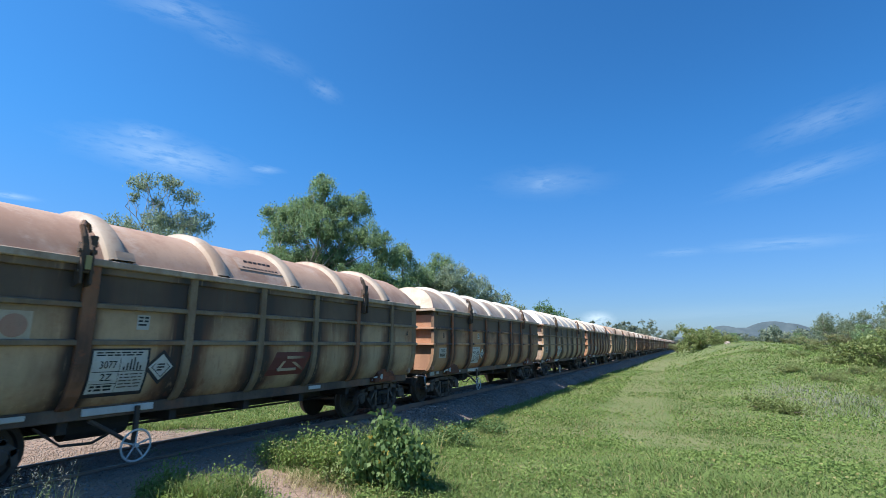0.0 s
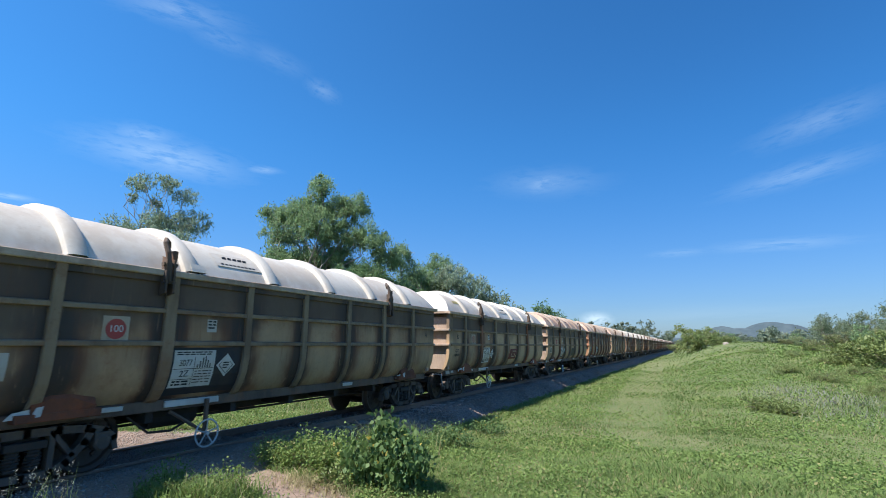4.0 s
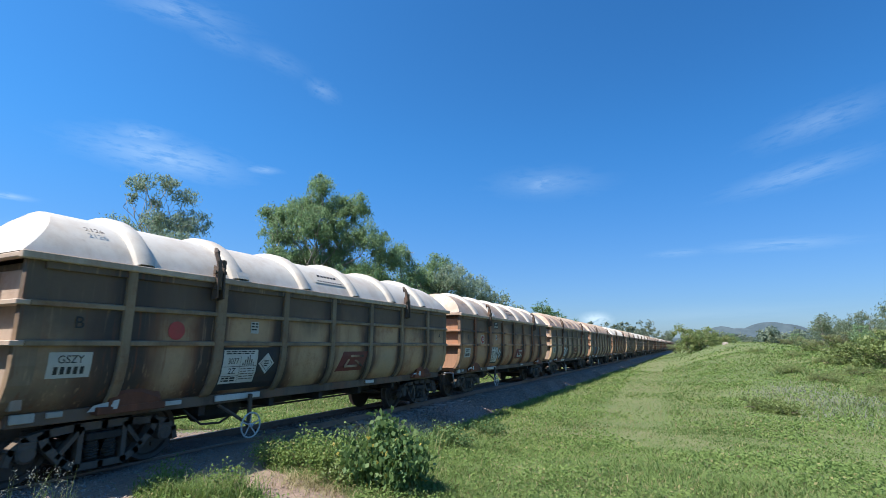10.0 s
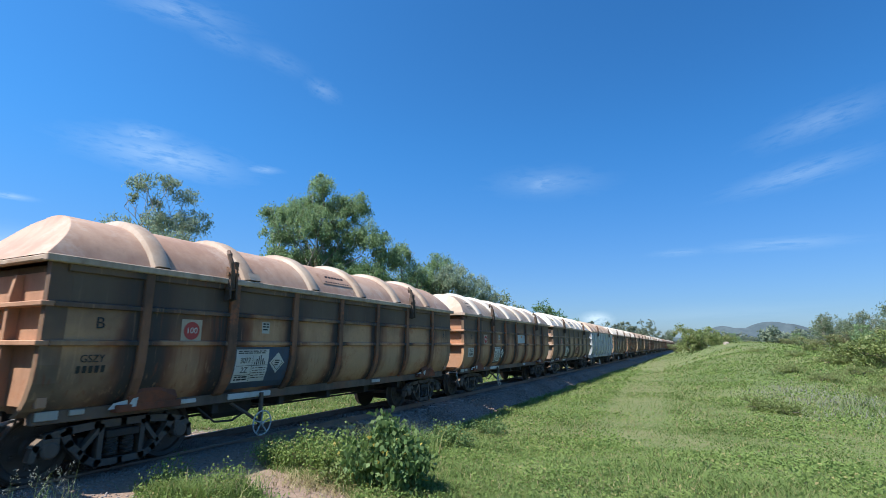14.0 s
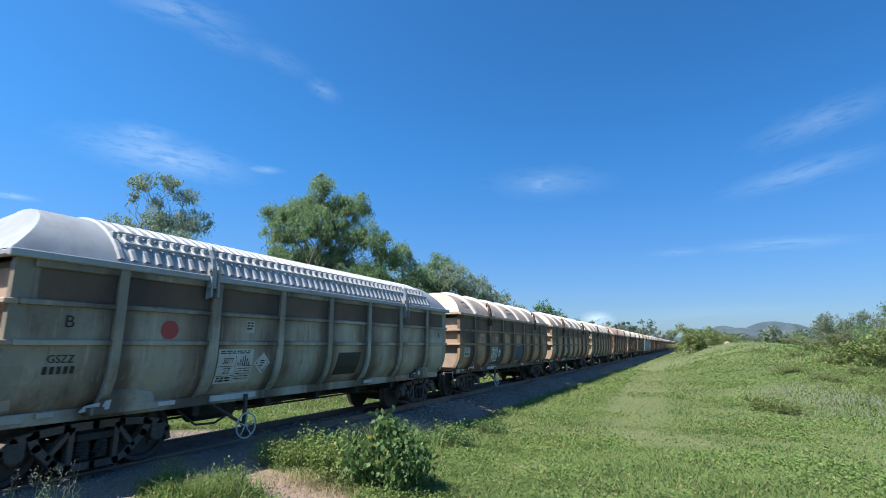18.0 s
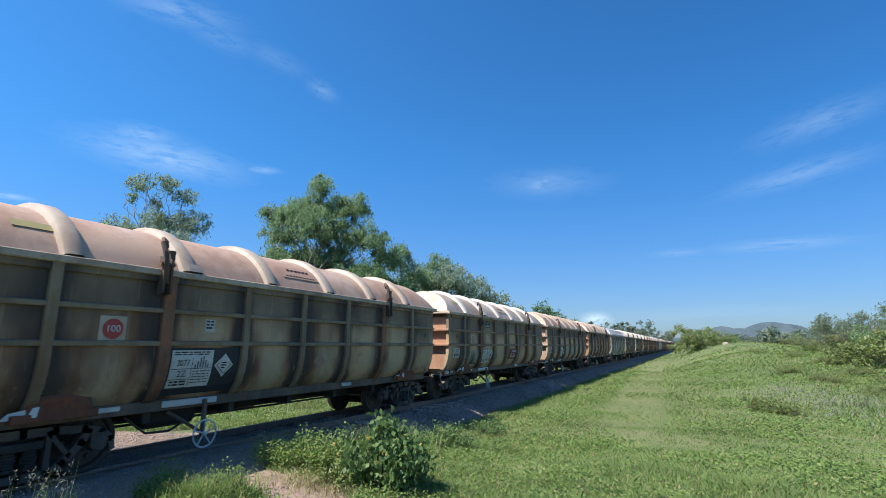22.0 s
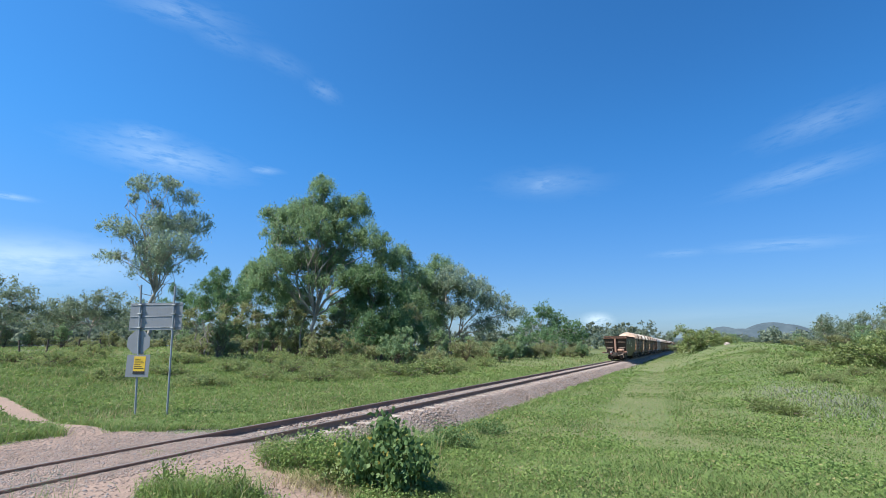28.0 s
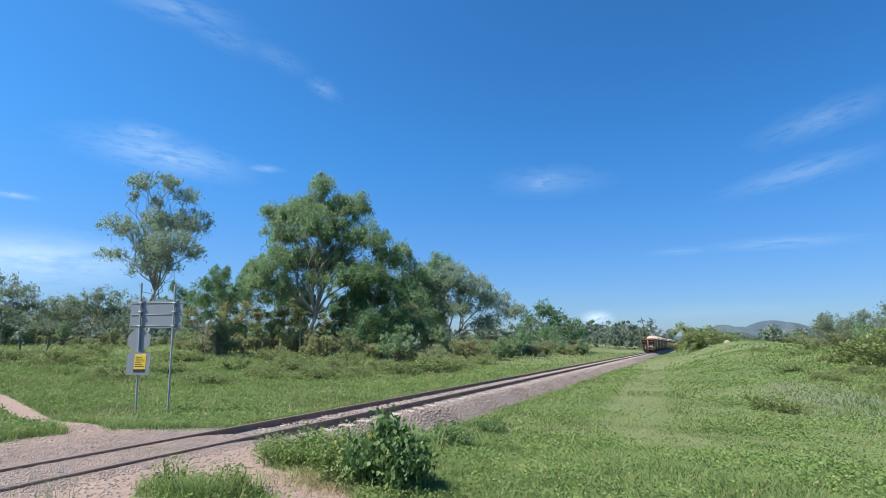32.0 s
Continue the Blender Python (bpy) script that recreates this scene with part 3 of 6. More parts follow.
# ---- railway ----
def build_track():
    half = [(0.0, -0.13), (0.55, -0.15), (1.28, -0.17), (1.48, -0.24), (1.9, -0.44), (2.3, -0.66)]
    xs = np.concatenate((np.arange(-60, 40, 1.0), np.arange(40, 720, 8.0)))
    rows = [[(x, s * y, z + 0.02 * math.sin(x * 1.7 + y)) for s, (y, z) in [(-1, q) for q in half[:0:-1]] + [(1, q) for q in half]] for x in xs]
    thing("ballast", pose(0, 0, 0), "bed of pinkish grey crushed rock under the track", "ballast", data=Geo().strip(rows).mesh("ballast", BALLAST), kind="structure")
    prof = [(-0.062, -0.145), (0.062, -0.145), (0.062, -0.135), (0.012, -0.118), (0.009, -0.045), (0.033, -0.034), (0.033, -0.006), (0.028, -0.0015),
            (-0.028, -0.0015), (-0.033, -0.006), (-0.033, -0.034), (-0.009, -0.045), (-0.012, -0.118), (-0.062, -0.135)]
    for s in (-1, 1):
        y = s * 0.5665
        rail = thing("rail", pose(0, y, 0), "rust-brown steel rail with a polished head", "rail", "rails of the track",
                     data=Geo().strip([[(x, a, b) for a, b in prof] for x in (-60, 720)], closed=True, caps=True).mesh("rail", RAILSIDE), kind="structure")
        part("running_surface", Geo().box(-60, 720, -0.026, 0.026, -0.002, 0.0, 0.0005).mesh("running_surface", RAILTOP), rail, "bright polished steel band")
    g = Geo().box(-0.11, 0.11, -1.03, 1.03, -0.30, -0.137, 0.015)
    sleeper = g.mesh("sleeper", SLEEPER)
    clip = Geo().box(-0.035, 0.035, -0.10, 0.10, -0.14, -0.105, 0.01).mesh("rail_clip", RAILSIDE)
    for i in range(150):
        x = -4 + 0.685 * i
        if x < 8.0:
            continue
        s = thing("sleeper", pose(x, 0, random.uniform(-0.008, 0.008), 0, 0, random.uniform(-0.6, 0.6)), "dusty concrete sleeper bedded in ballast", "sleeper", "sleepers under the rails", data=sleeper)
        if x < 45:
            for y in (-0.5665, 0.5665):
                part("rail_clip", clip, s, at=pose(0, y, 0))


def rocks(name, x, y, z, size, rng, label, mat=STONE):
    """Angular stones: bent octahedra."""
    n = len(x)
    base = np.array([(1, 0, 0), (0, 1, 0), (-1, 0, 0), (0, -1, 0), (0, 0, 1), (0, 0, -1)], float)
    v = base[None] * (0.6 + 0.7 * rng.random((n, 6, 1))) + 0.35 * (rng.random((n, 6, 3)) - 0.5)
    a = rng.random(n) * 6.28
    c, s = np.cos(a)[:, None], np.sin(a)[:, None]
    v = np.stack((v[..., 0] * c - v[..., 1] * s, v[..., 0] * s + v[..., 1] * c, v[..., 2] * 0.75), -1) * size[:, None, None]
    v += np.stack((x, y, z), -1)[:, None]
    f = np.array([(0, 1, 4), (1, 2, 4), (2, 3, 4), (3, 0, 4), (1, 0, 5), (2, 1, 5), (3, 2, 5), (0, 3, 5)])
    f = (f[None] + 6 * np.arange(n)[:, None, None]).reshape(-1, 3)
    thing(name, pose(0, 0, 0), label, "stones", data=fast_mesh(name, v.reshape(-1, 3), f, mat), kind="stuff")


def build_stones():
    rng = np.random.default_rng(4)
    n = 60000
    x = 1.0 + 66 * rng.random(n) ** 1.5
    y = rng.uniform(-2.3, 2.2, n)
    ay = np.abs(y)
    z = np.interp(ay, (0, 1.28, 1.48, 1.9, 2.3), (-0.13, -0.17, -0.24, -0.44, -0.66))
    road = 1 - sstep(6.5, 11.0, x)
    z = np.maximum(z, ground_z(x, y) - 0.005)
    size = rng.uniform(0.018, 0.042, n) * (1 + 0.012 * x) * (1 - 0.35 * road)
    keep = (np.abs(ay - 0.5665) > 0.085) & (rng.random(n) > 0.9 * road)
    rocks("ballast_stones", x[keep], y[keep], z[keep] + 0.006, size[keep], rng, "loose pinkish grey crushed rock on the track bed")
    n = 90000
    x, y = rng.uniform(1.2, 8.5, n), rng.uniform(-4.6, 4.4, n)
    keep = (bare(x, y) + 0.3 * rng.normal(size=n) > 0.5) & (np.abs(np.abs(y) - 0.5665) > 0.05) & (rng.random(n) < np.where(y < -1.1, 0.16, 0.25 + 0.75 * np.exp(-(y / 1.9) ** 2)))
    x, y = x[keep], y[keep]
    rocks("gravel", x, y, ground_z(x, y) + 0.002, 0.007 + 0.019 * rng.random(len(x)) ** 1.7, rng, "scattered gravel on the dirt crossing", PEBBLE)


# ---- plants ----
def blades(name, x, y, high, wide, lean, mat, label, rng, category="grass"):
    """Bent grass blades, each a tapering strip of two faces."""
    n = len(x)
    z = ground_z(x, y) - 0.02
    a = rng.random(n) * 6.2832
    dx, dy = np.cos(a), np.sin(a)
    side = np.stack((-dy, dx, 0 * dx), -1) * wide[:, None]
    bend = np.stack((dx, dy, 0 * dx), -1) * (high * lean * rng.uniform(0.2, 1.0, n))[:, None]
    up = np.stack((0 * high, 0 * high, high), -1)
    root = np.stack((x, y, z), -1)
    v = np.stack((root - side / 2, root + side / 2, root + 0.6 * up + 0.35 * bend + side * 0.4, root + 0.6 * up + 0.35 * bend - side * 0.4,
                  root + up * rng.uniform(0.8, 1.0, n)[:, None] + bend), 1)
    k = 5 * np.arange(n)[:, None]
    f = np.concatenate((k + np.array((0, 1, 2)), k + np.array((0, 2, 3)), k + np.array((3, 2, 4))))
    thing(name, pose(0, 0, 0), label, category, data=fast_mesh(name, v.reshape(-1, 3), f, mat), kind="stuff")


def leaf_quads(c, length, wide, rng, droop=0.0, flat=0.0):
    """Small pointed leaves at c: verts and quads."""
    n = len(c)
    t = rng.normal(size=(n, 3))
    t[:, 2] = t[:, 2] * (1 - flat) - droop
    t /= np.linalg.norm(t, axis=1)[:, None] + 1e-6
    s = np.cross(t, rng.normal(size=(n, 3)) * (1, 1, 1 - flat) + (0, 0, 2.0 * flat))
    s = np.cross(t, s) if flat else s
    s /= np.linalg.norm(s, axis=1)[:, None] + 1e-6
    length, wide = np.broadcast_to(length, n)[:, None], np.broadcast_to(wide, n)[:, None]
    v = np.stack((c - t * length / 2, c + s * wide / 2 - t * length * 0.08, c + t * length / 2, c - s * wide / 2 - t * length * 0.08), 1)
    return v.reshape(-1, 3), (4 * np.arange(n)[:, None] + np.arange(4)).astype(np.int32)


def polar(n, rng, near, far, left, right, power):
    """Spots spread over a wedge before the eye, denser close by."""
    d = near * (far / near) ** (rng.random(n) ** power)
    b = YAW - np.radians(rng.uniform(left, right, n))
    return EYE.x + d * np.cos(b), EYE.y + d * np.sin(b), d


def on_bed(x, y):
    return np.abs(y) < 1.98 + 0.2 * lumps(x, y, 0.8) + 0.15 * sstep(20, 40, x)


def build_grass():
    rng = np.random.default_rng(11)
    for name, count, near, far, wide in (("grass", 260000, 4.4, 15, 0.0), ("grass", 300000, 14, 46, 0.0), ("grass", 70000, 44, 130, 0.0)):
        x, y, d = polar(count, rng, near, far, -47, 48, 0.9)
        keep = ~on_bed(x, y) & (bare(x, y) + 0.3 * (rng.random(len(x)) - 0.5) < 0.42)
        keep &= rng.random(len(x)) > 0.3 * worn_way(x, y) * (y < 0)
        x, y, d = x[keep], y[keep], d[keep]
        patch = lumps(x, y, 1.6, 3.0) + 0.6 * lumps(x, y, 0.5, 1.0)
        worn = np.clip(lumps(x, y, 3.4, 6.0), 0, 1)
        tall = np.where(y > 0, 0.12 + 0.11 * sstep(6, 22, y), 0.055 + 0.05 * (1 - sstep(5, 10, d)) + 0.04 * sstep(-10.5, -13, y) * sstep(14, 20, x)) * (1 - 0.45 * worn)
        verge = np.exp(-((np.abs(y) - 2.4) / 0.45) ** 2) * sstep(8, 11, x)
        high = tall * (1 + 0.5 * patch) * rng.uniform(0.45, 1.4, len(x)) + 0.16 * verge * rng.random(len(x))
        high = high * (1 - 0.45 * worn_way(x, y) * (y < 0)) + 0.22 * np.exp(-((x - 9.6) / 1.3) ** 2 - ((y + 3.7) / 0.8) ** 2) * rng.random(len(x))
        high = np.clip(high, 0.03, 0.6) + 0.0008 * d
        blades(name, x, y, high, (0.004 + 0.00075 * d) * rng.uniform(0.6, 1.5, len(x)), 1.5, GRASS, "uneven green grass with seed heads", rng)
    # the rest of the bank, round the place where the camera stands
    n = 90000
    x, y = rng.uniform(-9, 6, n), rng.uniform(-17, -3.0, n)
    d, turn = np.hypot(x - EYE.x, y - EYE.y), np.degrees(YAW - np.arctan2(y - EYE.y, x - EYE.x))
    keep = ((d < 4.5) | (np.abs((turn + 180) % 360 - 180) > 47)) & (bare(x, y) < 0.35)
    x, y = x[keep], y[keep]
    blades("grass", x, y, 0.07 * (1 + 0.5 * lumps(x, y, 1.6, 3.0)) * rng.uniform(0.5, 1.4, len(x)), 0.009 * rng.uniform(0.6, 1.5, len(x)), 1.5, GRASS, "uneven green grass with seed heads", rng)
    # low broadleaf weeds between the blades
    x, y, d = polar(420000, rng, 4.4, 52, -47, 48, 0.85)
    keep = ~on_bed(x, y) & (bare(x, y) < 0.3) & (lumps(x, y, 1.9, 7.0) + 0.5 * lumps(x, y, 0.7, 2.0) + 0.5 * rng.normal(size=len(x)) > 0.05 + 0.3 * sstep(8, 16, d) + 1.2 * worn_way(x, y) * (y < 0))
    x, y, d = x[keep], y[keep], d[keep]
    z = ground_z(x, y) + rng.uniform(0.0, 0.13, len(x)) * (1 + 0.6 * lumps(x, y, 0.9, 4.0)) + 0.10 * (y > 0) * rng.random(len(x))
    size = (0.016 + 0.0022 * d) * rng.uniform(0.5, 1.7, len(x))
    v, f = leaf_quads(np.stack((x, y, z), -1), size, size * 0.62, rng, flat=0.45)
    thing("low_weeds", pose(0, 0, 0), "low yellow-green broadleaf weeds among the grass", "weeds", data=fast_mesh("low_weeds", v, f, WEEDS), kind="stuff")
    # dry stalks
    x, y, d = polar(52000, rng, 5, 80, -46, 47, 0.85)
    keep = ~on_bed(x, y) & (bare(x, y) < 0.3) & (lumps(x, y, 4.0, 9.0) + 0.4 * lumps(x, y, 1.0, 3.0) - 0.5 * worn_way(x, y) * (y < 0) + 0.5 * rng.normal(size=len(x)) > 0.4)
    x, y, d = x[keep], y[keep], d[keep]
    blades("dry_grass", x, y, np.where(y > 0, 0.36, 0.16) * rng.uniform(0.4, 1.2, len(x)), 0.003 + 0.0004 * d, 0.7, DRY, "pale dry grass stalks with seed heads", rng)
    # grey seed heads on the bank
    n = 2600
    c = np.array([spot(b, r)[:2] for b, r in ((34.2, 23.5), (35.8, 22.8), (40.2, 21.5), (42.0, 21.0), (38.2, 20.0))])
    pick = rng.integers(5, size=n)
    x, y = c[pick, 0] + rng.normal(size=n) * 1.5, c[pick, 1] + rng.normal(size=n) * 0.9
    blades("seed_grass", x, y, rng.uniform(0.07, 0.22, n), 0.016 + 0 * x, 1.2, SEED, "patches of silvery grey seed grass on the bank", rng)


def clumps(rng, blobs, count, length, wide, droop, tuft=0.55, per=42):
    """Leaves in tufts that fill blobs (x, y, z, rx, ry, rz) unevenly, thicker to the outside."""
    vs, fs, k = [], [], 0
    size = np.array([b[3] * b[4] * b[5] for b in blobs]) ** (2 / 3)
    for b, share in zip(blobs, size / size.sum()):
        m = max(3, int(count * share / per))
        u = rng.normal(size=(m, 3))
        u /= np.linalg.norm(u, axis=1)[:, None]
        u *= rng.uniform(0.25, 1.0, m)[:, None] ** 0.55
        u[:, 2] = np.where(u[:, 2] < -0.55, u[:, 2] * 0.6, u[:, 2])
        c = np.array(b[:3]) + u * np.array(b[3:6])
        c += 0.18 * np.array(b[3:6]) * rng.normal(size=(m, 3))
        own = np.repeat(np.arange(m), rng.integers(per // 2, per + per // 2, m))
        r = tuft * rng.uniform(0.5, 1.3, m) * min(1.0, 0.55 * (b[3] + b[5]) / 2 + 0.35)
        e = rng.normal(size=(len(own), 3)) * (0.50, 0.50, 0.46)
        e[:, 2] -= droop * 0.55 * (e[:, 0] ** 2 + e[:, 1] ** 2)
        p = c[own] + e * r[own][:, None]
        v, f = leaf_quads(p, length * rng.uniform(0.6, 1.3, len(p)), wide * rng.uniform(0.7, 1.3, len(p)), rng, droop)
        vs.append(v)
        fs.append(f + k)
        k += len(v)
    return np.concatenate(vs), np.concatenate(fs)


def limb(g, a, b, r0, r1, rng, wob=0.12, sides=7):
    a, b = Vector(a), Vector(b)
    n = 6
    span = (b - a).length
    pts = []
    for i in range(n + 1):
        t = i / n
        sag = Vector((rng.normal(), rng.normal(), 0.4 * rng.normal())) * wob * span * 0.35 * math.sin(math.pi * t)
        rise = Vector((0, 0, 0.10 * span * math.sin(math.pi * t)))
        pts.append(a.lerp(b, t) + sag + rise)
    g.tube(pts, [r0 + (r1 - r0) * i / n for i in range(n + 1)], sides, caps=False)
    return pts


def tree_data(name, seed, blobs, fork, girth, leaves, bark, count, length=0.34, wide=0.12, droop=0.7, stems=1, bare_twigs=0, tuft=0.55, per=42):
    """Meshes for the trunk with its limbs, and for the crown."""
    rng = np.random.default_rng(seed)
    g = Geo()
    g.smooth = True
    for s in range(stems):
        off = 0.0 if stems == 1 else (s - (stems - 1) / 2) * girth * 2.6
        foot = Vector((off, rng.normal() * girth * (stems > 1), -0.25))
        top = Vector((fork[0] + off * 1.8, fork[1], fork[2]))
        pts = limb(g, foot, top, girth * 1.25 / math.sqrt(stems), girth * 0.72 / math.sqrt(stems), rng, 0.16, 9)
        for i, b in enumerate(blobs):
            if i % stems != s:
                continue
            c = Vector(b[:3])
            start = pts[-1] if c.z > top.z + 0.4 else pts[-2]
            thick = girth * 0.52 * (0.5 + 0.5 * min(1.0, b[3] / 2.5)) / math.sqrt(stems)
            limbs = limb(g, start, c, thick, thick * 0.35, rng, 0.22)
            for q in range(7):
                u = rng.normal(size=3)
                u /= np.linalg.norm(u)
                e = c + Vector((u[0] * b[3], u[1] * b[4], abs(u[2]) * b[5] if q < 5 else u[2] * b[5])) * 0.9
                limb(g, limbs[int(rng.integers(2, 7))], e, thick * 0.36, 0.012, rng, 0.2, 5)
    for q in range(bare_twigs):
        u = rng.normal(size=3)
        limb(g, (fork[0], fork[1], fork[2] * 0.8), (fork[0] + 1.6 * u[0], u[1], fork[2] + abs(u[2]) * 1.6), 0.05, 0.01, rng, 0.3, 4)
    v, f = clumps(rng, blobs, count, length, wide, droop, tuft, per)
    return g.mesh(name + "_trunk", bark), fast_mesh(name + "_crown", v, f, leaves)


def plant(data, at, label, category, group="", turn=0.0, size=1.0, name="tree"):
    ob = thing(name, pose(at[0], at[1], at[2] - 0.05, 0, 0, FACE + turn) @ Matrix.Diagonal((size, size, size, 1)), label, category, group)
    part("trunk", data[0], ob)
    part("crown", data[1], ob)
    return ob


def scaled(k, rows):
    """Blobs (across, up, radius across, radius up) seen from the track, in units of k metres, given some depth."""
    out = []
    for i, (a, h, ra, rh) in enumerate(rows):
        out.append((a * k, ((i * 7) % 5 - 2) * 0.32 * ra * k, h * k, ra * k, ra * k * 0.95, rh * k))
    return out


def build_trees():
    k = 0.062
    crown = scaled(k, ((8, 286, 21, 17), (-23, 246, 30, 24), (-66, 242, 24, 20), (64, 248, 26, 22), (-54, 209, 32, 24), (13, 216, 38, 30), (54, 206, 32, 26),
                       (-18, 165, 38, 27), (-54, 160, 32, 24), (33, 165, 36, 26), (100, 192, 28, 22), (118, 166, 26, 20), (-98, 150, 24, 19), (-84, 126, 26, 18), (8, 128, 28, 15),
                       (74, 130, 36, 24), (-43, 112, 24, 14), (88, 104, 30, 20), (-86, 246, 12, 9), (24, 256, 30, 20)))
    big = tree_data("white_gum", 3, crown, (0.3, 0, 66 * k), 0.23, GUM, BARK, 82000, 0.32, 0.09, 1.1, stems=1, tuft=0.64, per=120)
    plant(big, spot(-14.9, 55), "tall spreading gum tree with pale trunk and drooping leaves", "tree", size=1.05)
    dark = tree_data("dark_tree", 5, scaled(k, ((-10, 150, 40, 22), (28, 122, 36, 24), (-34, 100, 34, 24), (16, 72, 46, 26), (44, 60, 36, 24), (-24, 45, 34, 22))),
                     (0, 0, 30 * k), 0.2, GUMDARK, DARKBARK, 22000, 0.34, 0.10, 1.0, stems=2, tuft=0.62, per=100)
    plant(dark, spot(-7.4, 53), "dense dark green tree beside the tall gum", "tree", size=0.98)
    k = 0.055
    lone = tree_data("lone_gum", 7, scaled(k, ((-21, 286, 20, 14), (12, 288, 18, 12), (37, 268, 20, 12), (-46, 262, 11, 6), (-7, 256, 13, 10), (-42, 208, 31, 13), (5, 222, 39, 20), (46, 222, 28, 22),
                     (-63, 162, 20, 8), (-12, 178, 40, 20), (39, 178, 35, 20), (70, 168, 13, 12), (-18, 146, 24, 12), (19, 148, 28, 12))),
                     (0.5, 0, 100 * k), 0.17, GUMPALE, BARK, 19000, 0.30, 0.08, 1.0, bare_twigs=6, tuft=0.56, per=44)
    plant(lone, spot(-31.0, 48), "tall slender gum tree with a thin airy crown", "tree", size=0.94)
    k = 0.085
    fork = tree_data("forked_gum", 9, scaled(k, ((0, 112, 28, 16), (30, 98, 28, 15), (62, 84, 24, 13), (84, 64, 20, 9), (-26, 100, 26, 16), (12, 68, 28, 10), (50, 48, 22, 7))),
                     (0.3, 0, 20 * k), 0.26, GUMPALE, BARK, 17000, 0.40, 0.11, 1.0, stems=2, tuft=0.78, per=90)
    plant(fork, spot(1.0, 76), "forked gum tree with pale limbs and open grey crown", "tree", size=1.2)
    back = tree_data("gum", 13, scaled(k, ((-6, 152, 26, 16), (16, 125, 28, 18), (-22, 112, 28, 18), (6, 90, 34, 18), (-16, 64, 34, 16), (20, 58, 30, 14))),
                     (0, 0, 40 * k), 0.2, GUM, BARK, 18000, 0.38, 0.11, 0.9, tuft=0.8, per=95)
    plant(back, spot(-4.4, 74), "gum tree with hanging grey-green leaves in a stand", "tree", "trees of the stand", size=1.1)
    plant(back, spot(-1.5, 80), "gum tree with hanging grey-green leaves in a stand", "tree", "trees of the stand", 130, 1.1)
    k = 0.058
    mid = tree_data("young_gum", 17, scaled(k, ((-4, 132, 26, 13), (22, 150, 22, 13), (-30, 112, 24, 12), (10, 100, 28, 12), (40, 112, 22, 11), (2, 74, 18, 8))),
                    (0, 0, 56 * k), 0.11, GUMDARK, BARK, 5600, 0.30, 0.085, 0.9, stems=3, tuft=0.55, per=80)
    for bear, away, turn, size in ((-25.4, 52, 0, 0.86), (-22.8, 62, 100, 0.98), (-20.4, 60, 200, 1.02), (-27.8, 70, 210, 0.85), (-18.0, 66, 300, 1.05), (-16.4, 70, 60, 0.9), (-12.4, 66, 150, 0.85), (-10.4, 62, 20, 0.9), (-24.0, 72, 250, 1.1)):
        plant(mid, spot(bear, away), "young gum tree with several pale stems", "tree", "trees of the stand", turn, size)
    pole = tree_data("sapling_gum", 19, scaled(0.05, ((-6, 92, 18, 12), (10, 112, 16, 12), (18, 84, 16, 9), (-16, 70, 14, 8))), (0, 0, 60 * 0.05), 0.09, SCRUB, BARK, 1700, 0.34, 0.10, 0.6, tuft=0.55)
    for i, bear in enumerate((-26.4, -23.8, -21.4, -19.2, -17.2, -15.9, -13.6, -12.0, -11.2, -9.4, -8.8, -6.0, -3.4)):
        plant(pole, spot(bear, 60 + 5 * math.sin(i * 2.3)), "slim sapling with a pale trunk", "tree", "saplings under the gums", 77 * i, 0.9 + 0.2 * math.sin(i * 1.7))
    # far trees
    k = 0.12
    far = tree_data("round_tree", 21, scaled(k, ((0, 78, 20, 18), (14, 62, 24, 16), (-20, 56, 24, 16), (40, 50, 26, 16), (62, 36, 22, 16), (20, 34, 40, 14), (-28, 30, 24, 12))),
                    (0, 0, 20 * k), 0.25, GUMDARK, BARK, 7000, 0.6, 0.2, tuft=0.9)
    plant(far, spot(11.2, 112), "leafy green tree beyond the scrub by the line", "tree")
    thin = tree_data("thin_gum", 25, scaled(0.09, ((-18, 70, 22, 14), (14, 84, 22, 14), (30, 62, 22, 14), (-34, 50, 18, 10), (4, 54, 22, 12), (40, 40, 16, 9))),
                     (0, 0, 34 * 0.09), 0.16, GUMGREY, BARK, 4300, 0.46, 0.13, tuft=0.75)
    for bear, away, turn, size in ((-41.6, 84, 0, 0.95), (-43.9, 76, 90, 1.05), (-35.4, 84, 30, 0.95), (-37.0, 88, 190, 0.85), (-31.3, 92, 250, 0.9), (-38.0, 120, 60, 0.9), (-33.0, 140, 10, 1.1),
                                   (37.6, 120, 140, 0.5), (43.2, 66, 40, 0.72), (37.3, 96, 15, 0.62), (39.0, 104, 210, 0.55), (40.4, 92, 80, 0.62), (41.5, 110, 300, 0.5), (24.2, 260, 20, 1.1), (39.8, 140, 10, 0.5)):
        plant(thin, spot(bear, away), "sparse grey-green gum tree in the distance", "tree", "scattered gum trees", turn, size)
    # woods along the skyline
    rng = np.random.default_rng(31)
    vs, fs, k = [], [], 0
